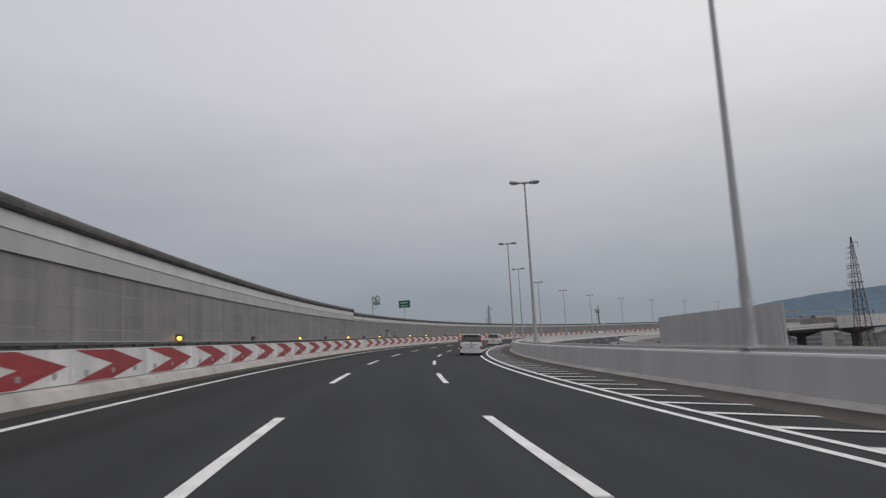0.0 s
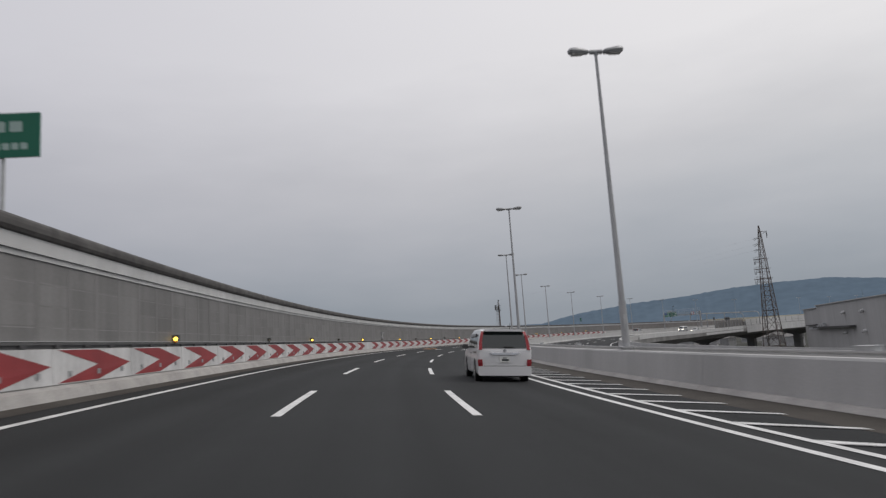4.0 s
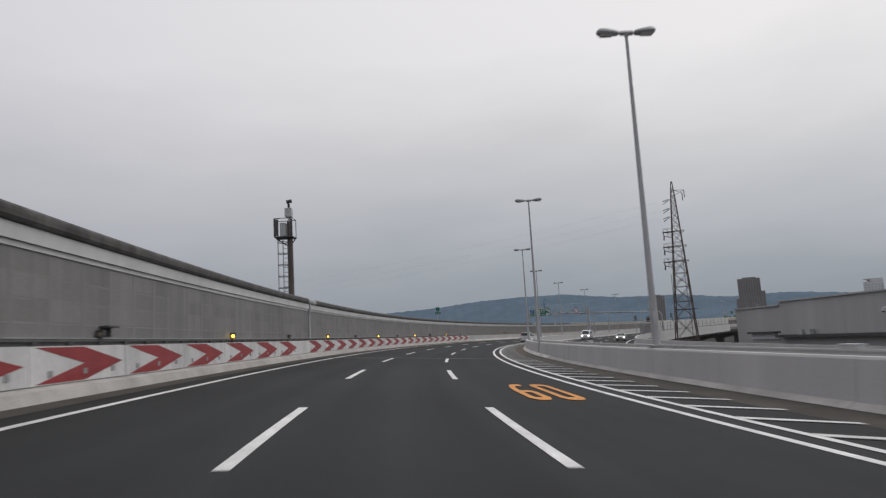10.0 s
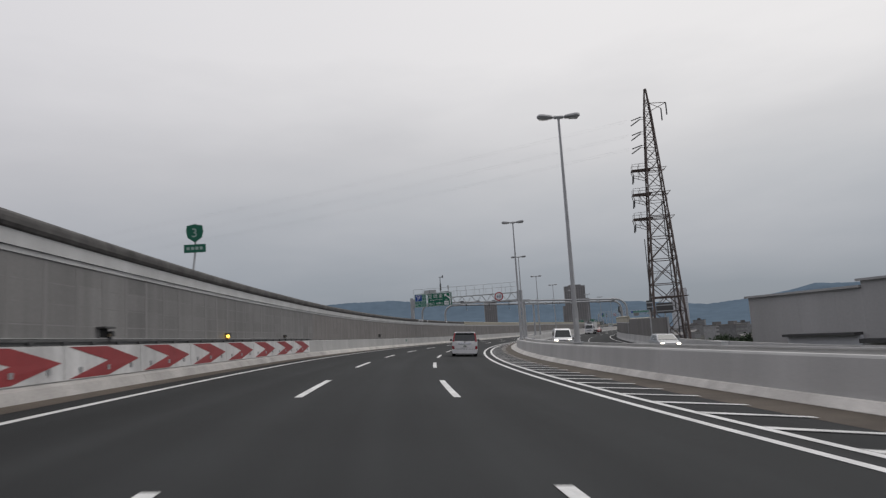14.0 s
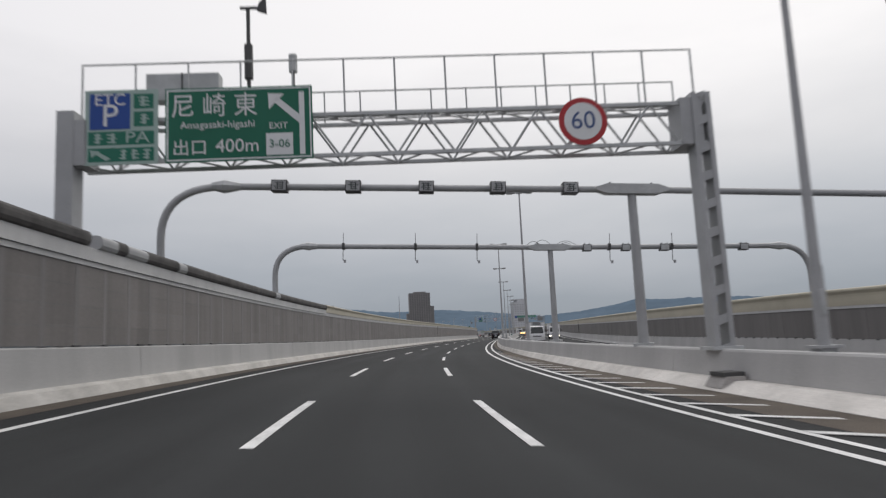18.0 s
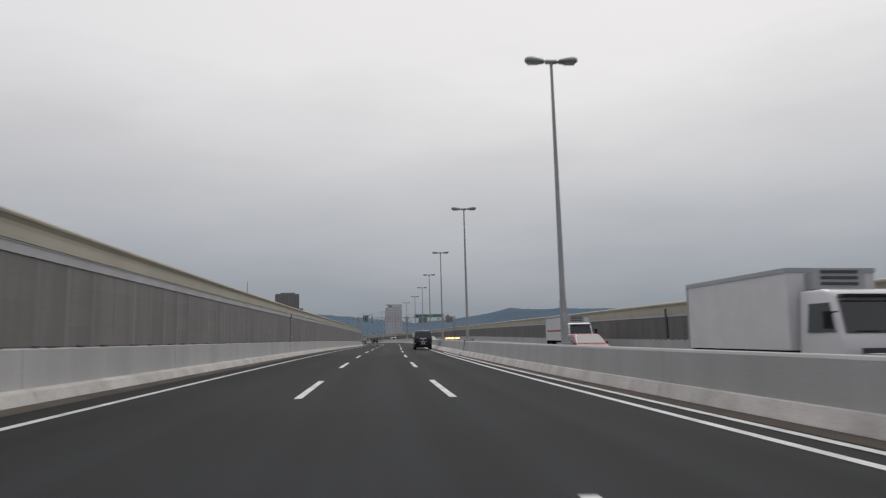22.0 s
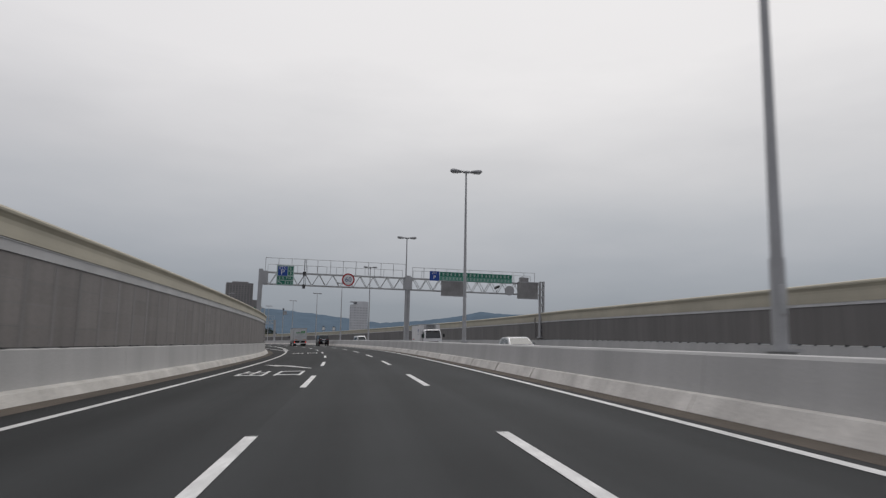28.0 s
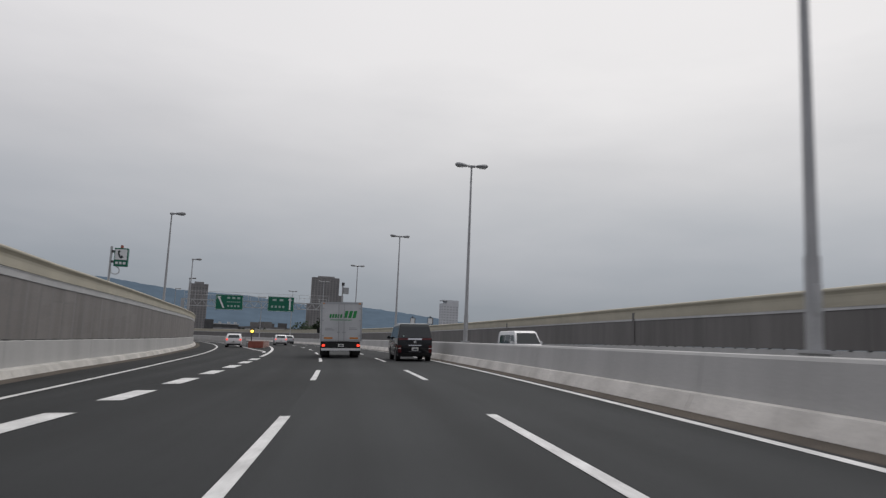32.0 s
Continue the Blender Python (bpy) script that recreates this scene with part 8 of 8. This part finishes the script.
def panel_van(m, label):
    out = [(0.08, 0.24), (0.0, 0.4), (0.0, 1.2), (0.1, 1.85), (0.3, 1.96), (3.4, 1.98), (3.75, 1.86), (4.35, 1.12), (4.62, 0.92), (4.68, 0.5), (4.6, 0.24)]
    ob, half = car_body("van", label, m, out, 1.70, 1.1, 0.15, CAR_WHITE)
    front = line((0.24, 4.6), (0.5, 4.68), (0.92, 4.62), (1.12, 4.35), (1.86, 3.75))
    rear = line((0.2, 0.08), (0.4, 0.0), (1.2, 0.0), (1.85, 0.1))
    side_glass(ob, half, ([(0.5, 1.16), (1.7, 1.16), (1.7, 1.7), (0.55, 1.7)], [(1.78, 1.16), (2.95, 1.16), (2.95, 1.72), (1.78, 1.72)], [(3.05, 1.16), (4.0, 1.16), (3.65, 1.68), (3.05, 1.72)]))
    end_patch("rear_window", ob, rear, -0.62, 0.62, 1.2, 1.74, CAR_GLASS, "dark rear window", inset=0.04)
    for sg in (-1, 1):
        end_patch("head_lamp", ob, front, min(sg * 0.50, sg * 0.8), max(sg * 0.50, sg * 0.8), 0.73, 0.93, HEAD_ON, "lit head lamp", True)
        end_patch("tail_lamp", ob, rear, min(sg * 0.68, sg * 0.82), max(sg * 0.68, sg * 0.82), 0.6, 1.0, TAIL_RED, "red tail lamp")
        for y in (0.95, 3.7):
            wheel(ob, sg * 0.855, y, 0.32)
            part("wheel_arch", Geo().tube((sg * 0.80, y, 0.34), (sg * 0.853, y, 0.34), 0.38, n=20), BLACK, ob)
    end_patch("grille", ob, front, -0.48, 0.48, 0.74, 0.86, BLACK, "", True)
    number_plate(ob, front, 0.0, 0.46, True)
    number_plate(ob, rear, 0.3, 0.7)
    side_details(ob, half, (1.74, 3.0, 4.02), 0.36, 1.1, ((2.75, 0.95), (3.08, 0.95)), BLACK, (0.4, 4.0, 0.62))
    mirror_pair(ob, half, 3.85, 1.2, CAR_WHITE)
    windscreen(ob, ((3.78, 1.82), (4.32, 1.16)), half)
    return ob


def box_truck(m, label, logo=False, stripe=False, lit=False, length=6.2, lead=False, top=3.28, emblem=False):
    ob = thing("box_truck", m, label, "truck", "vehicles")
    w, z0, z1 = 1.20, 0.98, top
    SKIN = TRUCK_BOX if lead else TRUCK_WHITE
    box = part("cargo_box", Geo().box(-w, w, 0, length, z0, z1), SKIN, ob, "pale cargo box")
    part("roof_edge", Geo().box(-w - 0.03, w + 0.03, -0.03, length + 0.02, z1 - 0.1, z1 + 0.02), CAR_SILVER, box)
    for x in (-w, w - 0.07):
        part("corner_post", Geo().box(x - 0.015 if x < 0 else x, x + 0.07 if x < 0 else x + 0.085, -0.04, 0.05, z0, z1), CAR_SILVER, box)
    for sg in (-1, 1):
        door = part("rear_door", Geo().box(min(sg * 0.012, sg * (w - 0.08)), max(sg * 0.012, sg * (w - 0.08)), -0.035, 0.0, z0 + 0.06, z1 - 0.12), SKIN, box)
        part("lock_bar", Geo().tube((sg * 0.16, -0.06, z0), (sg * 0.16, -0.06, z1 - 0.1), 0.018, n=6).box(sg * 0.16 - 0.09, sg * 0.16 + 0.09, -0.07, -0.035, z0 + 0.5, z0 + 0.56), CAR_SILVER, door)
        for z in (z0 + 0.3, z0 + 1.2, z1 - 0.4):
            part("hinge", Geo().box(sg * (w - 0.1) - 0.08, sg * (w - 0.1) + 0.08, -0.05, -0.035, z, z + 0.06), CAR_SILVER, door)
        part("marker_lamp", Geo().box(sg * (w - 0.14) - 0.06, sg * (w - 0.14) + 0.06, -0.07, -0.04, z1 - 0.1, z1 - 0.04), AMBER, box)
    if logo:
        # green mark of plain slanted shapes
        y = -0.042
        for i in range(5):
            x = -0.72 + 0.155 * i
            part("green_mark", Geo().prism([(x, 2.36), (x + 0.11, 2.36), (x + 0.15, 2.58), (x + 0.04, 2.58)], y - 0.004, y), TRUCK_GREEN, box)
        for x in (0.12, 0.38, 0.64):
            part("green_mark", Geo().prism([(x, 2.36), (x + 0.19, 2.36), (x + 0.29, 2.78), (x + 0.10, 2.78)], y - 0.004, y), TRUCK_GREEN, box)
        part("green_line", Geo().box(-0.66, 0.6, y - 0.004, y, 2.22, 2.26), TRUCK_GREEN, box)
        for x0, x1, zz in ((-0.95, -0.42, 1.62), (0.45, 0.95, 1.66)):
            part("text_bar", Geo().box(x0, x1, y - 0.004, y, zz, zz + 0.06).box(x0, x1 - 0.1, y - 0.004, y, zz + 0.1, zz + 0.14), CAR_SILVER, box)
        for sg in (-1, 1):
            part("reflector", Geo().box(sg * 0.75 - 0.25, sg * 0.75 + 0.25, y - 0.006, y, 1.12, 1.22), AMBER, box, "orange and white reflector strip")
    if emblem:
        for sg in (-1, 1):
            part("emblem", Geo().tube((sg * w, length - 1.2, 2.35), (sg * (w + 0.006), length - 1.2, 2.35), 0.22, n=18), SIGN_NAVY, box, "plain dark blue oval emblem")
            part("text_bar", Geo().box(min(sg * w, sg * (w + 0.005)), max(sg * w, sg * (w + 0.005)), length - 1.5, length - 0.9, 1.86, 1.92), SIGN_NAVY, box)
            part("text_bar", Geo().box(min(sg * w, sg * (w + 0.005)), max(sg * w, sg * (w + 0.005)), 0.4, 1.6, 1.28, 1.36), SIGN_RED, box)
    if stripe:
        part("red_stripe", Geo().box(-w - 0.004, w + 0.004, 0.6, length - 0.3, 1.75, 1.9), SIGN_RED, box, "faded red stripe")
    part("chassis", Geo().box(-0.5, 0.5, 0.2, length + 1.4, 0.55, 0.98), BLACK, ob)
    part("underrun", Geo().box(-w + 0.05, w - 0.05, -0.06, 0.06, 0.44, 0.58), CAR_WHITE, ob, "white underrun bar")
    part("rear_panel", Geo().box(-w + 0.02, w - 0.08, 0.02, 0.2, 0.58, 0.97), BLACK, ob)
    for sg in (-1, 1):
        part("tail_lamp", Geo().box(sg * 1.02 - 0.08, sg * 1.02 + 0.08, -0.03, 0.02, 0.68, 0.80), TAIL_ON if lead else TAIL_RED, ob, "red tail lamp")
        for y, k in ((1.5, 2), (length + 0.75, 1)):
            wheel(ob, sg * 1.12, y, 0.42, 0.5 if k == 2 else 0.24, STEEL)
        part("side_guard", Geo().box(sg * 1.05 - 0.03, sg * 1.05 + 0.03, 2.3, length - 0.4, 0.5, 0.62), STEEL, ob)
        part("mud_flap", Geo().box(sg * 0.95 - 0.25, sg * 0.95 + 0.25, 0.85, 0.88, 0.15, 0.7), BLACK, ob)
    number_plate(ob, lambda z: 0.02, 0.0, 0.74)
    # cab
    c0 = length + 0.12
    side = [(c0, 0.5), (c0 + 1.6, 0.42), (c0 + 1.68, 0.6), (c0 + 1.68, 1.1), (c0 + 1.60, 1.36), (c0 + 1.30, 2.22), (c0 + 1.15, 2.40), (c0 + 0.9, 2.46), (c0, 2.46)]
    shell = rounded_shell(side, lambda z: 1.06 - (0.10 * (z - 1.3) if z > 1.3 else 0.0))
    shell.materials.append(CAR_WHITE)
    cab = part("cab", shell, CAR_WHITE, ob, "white rounded cab")
    slope = lambda z: c0 + float(np.interp(z, (1.1, 1.36, 2.22), (1.68, 1.60, 1.30)))
    end_patch("windscreen", cab, slope, -0.90, 0.90, 1.40, 2.16, CAR_GLASS, "dark windscreen", True, 0.06, 0.02)
    end_patch("grille", cab, slope, -0.6, 0.6, 0.92, 1.06, STEEL_DARK, "", True)
    part("front_bumper", Geo().prism([(-1.04, 0.42), (1.04, 0.42), (1.07, 0.5), (1.07, 0.7), (1.0, 0.76), (-1.0, 0.76), (-1.07, 0.7), (-1.07, 0.5)], c0 + 1.55, c0 + 1.75), CAR_WHITE, cab)
    part("roof_visor", Geo().prism([(-0.85, 2.24), (0.85, 2.24), (0.8, 2.31), (-0.8, 2.31)], c0 + 1.25, c0 + 1.48), BLACK, cab)
    for x in (-0.35, 0.35):
        end_patch("wiper", cab, slope, x - 0.3, x + 0.3, 1.43, 1.46, BLACK, "", True, proud=0.035)
    part("refrigerator_unit", Geo().box(-0.7, 0.7, length, length + 0.35, 2.5, top - 0.13), STEEL_PAINT, ob, "grey refrigeration unit over the cab")
    for zz in (2.6, 2.75, 2.9):
        part("louvre", Geo().box(-0.5, 0.5, length + 0.35, length + 0.37, zz, zz + 0.08), STEEL_DARK, ob)
    for sg in (-1, 1):
        part("head_lamp", Geo().prism([(sg * 0.84 - 0.16, 0.54), (sg * 0.84 + 0.16, 0.54), (sg * 0.84 + 0.13, 0.69), (sg * 0.84 - 0.13, 0.69)], c0 + 1.70, c0 + 1.765), HEAD_ON if lit else PLATE, cab, "round-edged head lamp")
        p = [Vector((sg * (1.06 - 0.10 * (z - 1.3) + o), y, z)) for o in (0.006, -0.03) for y, z in ((c0 + 0.4, 1.42), (c0 + 1.45, 1.42), (c0 + 1.2, 2.12), (c0 + 0.4, 2.12))]
        part("side_window", Geo().add(p, [(0, 1, 2, 3) if sg > 0 else (3, 2, 1, 0), (0, 4, 5, 1), (1, 5, 6, 2), (2, 6, 7, 3), (3, 7, 4, 0)]), CAR_GLASS, cab)
        part("side_mirror", Geo().box(sg * 1.28 - 0.1, sg * 1.28 + 0.1, c0 + 1.5, c0 + 1.58, 1.5, 1.9).tube((sg * 1.0, c0 + 1.5, 1.9), (sg * 1.28, c0 + 1.54, 1.85), 0.02), BLACK, cab)
    return ob


def parked(s, d, turn=0.0):
    return stand(s, d, FAR_DROP(s) if d > 8 else 0.0, turn, True)


# same direction
van = minivan(parked(95.2, 3.75))
copy_thing(van, parked(44.1, 4.1))
copy_thing(van, parked(327.5, 3.4))
van = black_van(parked(517.6, 3.85))
copy_thing(van, parked(704.6, 3.2))
box_truck(parked(710.3, -0.42), "pale box truck with a green mark and lit red tail lamps", logo=True, lead=True)
hatchback(parked(747.5, -9.3), CAR_WHITE, "white hatchback in the exit lane, tail lamps lit", lit_rear=True)
hatchback(parked(769.5, -3.3), CAR_WHITE, "white hatchback beyond the exit nose", lit_rear=True)
hatchback(parked(792.0, 0.2), CAR_SILVER, "silver hatchback far down the road")
# oncoming
box_truck(parked(468.2, 11.6, 180), "plain white box truck beside the median, oncoming", lit=False, length=5.7, top=3.05)
hatchback(parked(342.0, 19.9, 180), CAR_SILVER, "silver hatchback oncoming on the curve, head lamps lit", lit_front=True)
panel_van(parked(352.0, 12.2, 180), "white van oncoming on the curve with lit head lamps")
box_truck(parked(510.0, 16.3, 180), "white refrigerated box truck with a faded red stripe, oncoming", stripe=True, lit=True, top=3.05)
hatchback(parked(485.0, 11.2, 180), CAR_RED, "red hatchback in the oncoming lanes")
hatchback(parked(626.5, 11.2, 180), CAR_SILVER, "silver hatchback behind the median barrier")
box_truck(parked(665.4, 11.6, 180), "large white box truck in the oncoming lanes", lit=False, length=5.3, top=3.08, emblem=True)
panel_van(parked(715.0, 11.3, 180), "white van oncoming with bright head lamps")
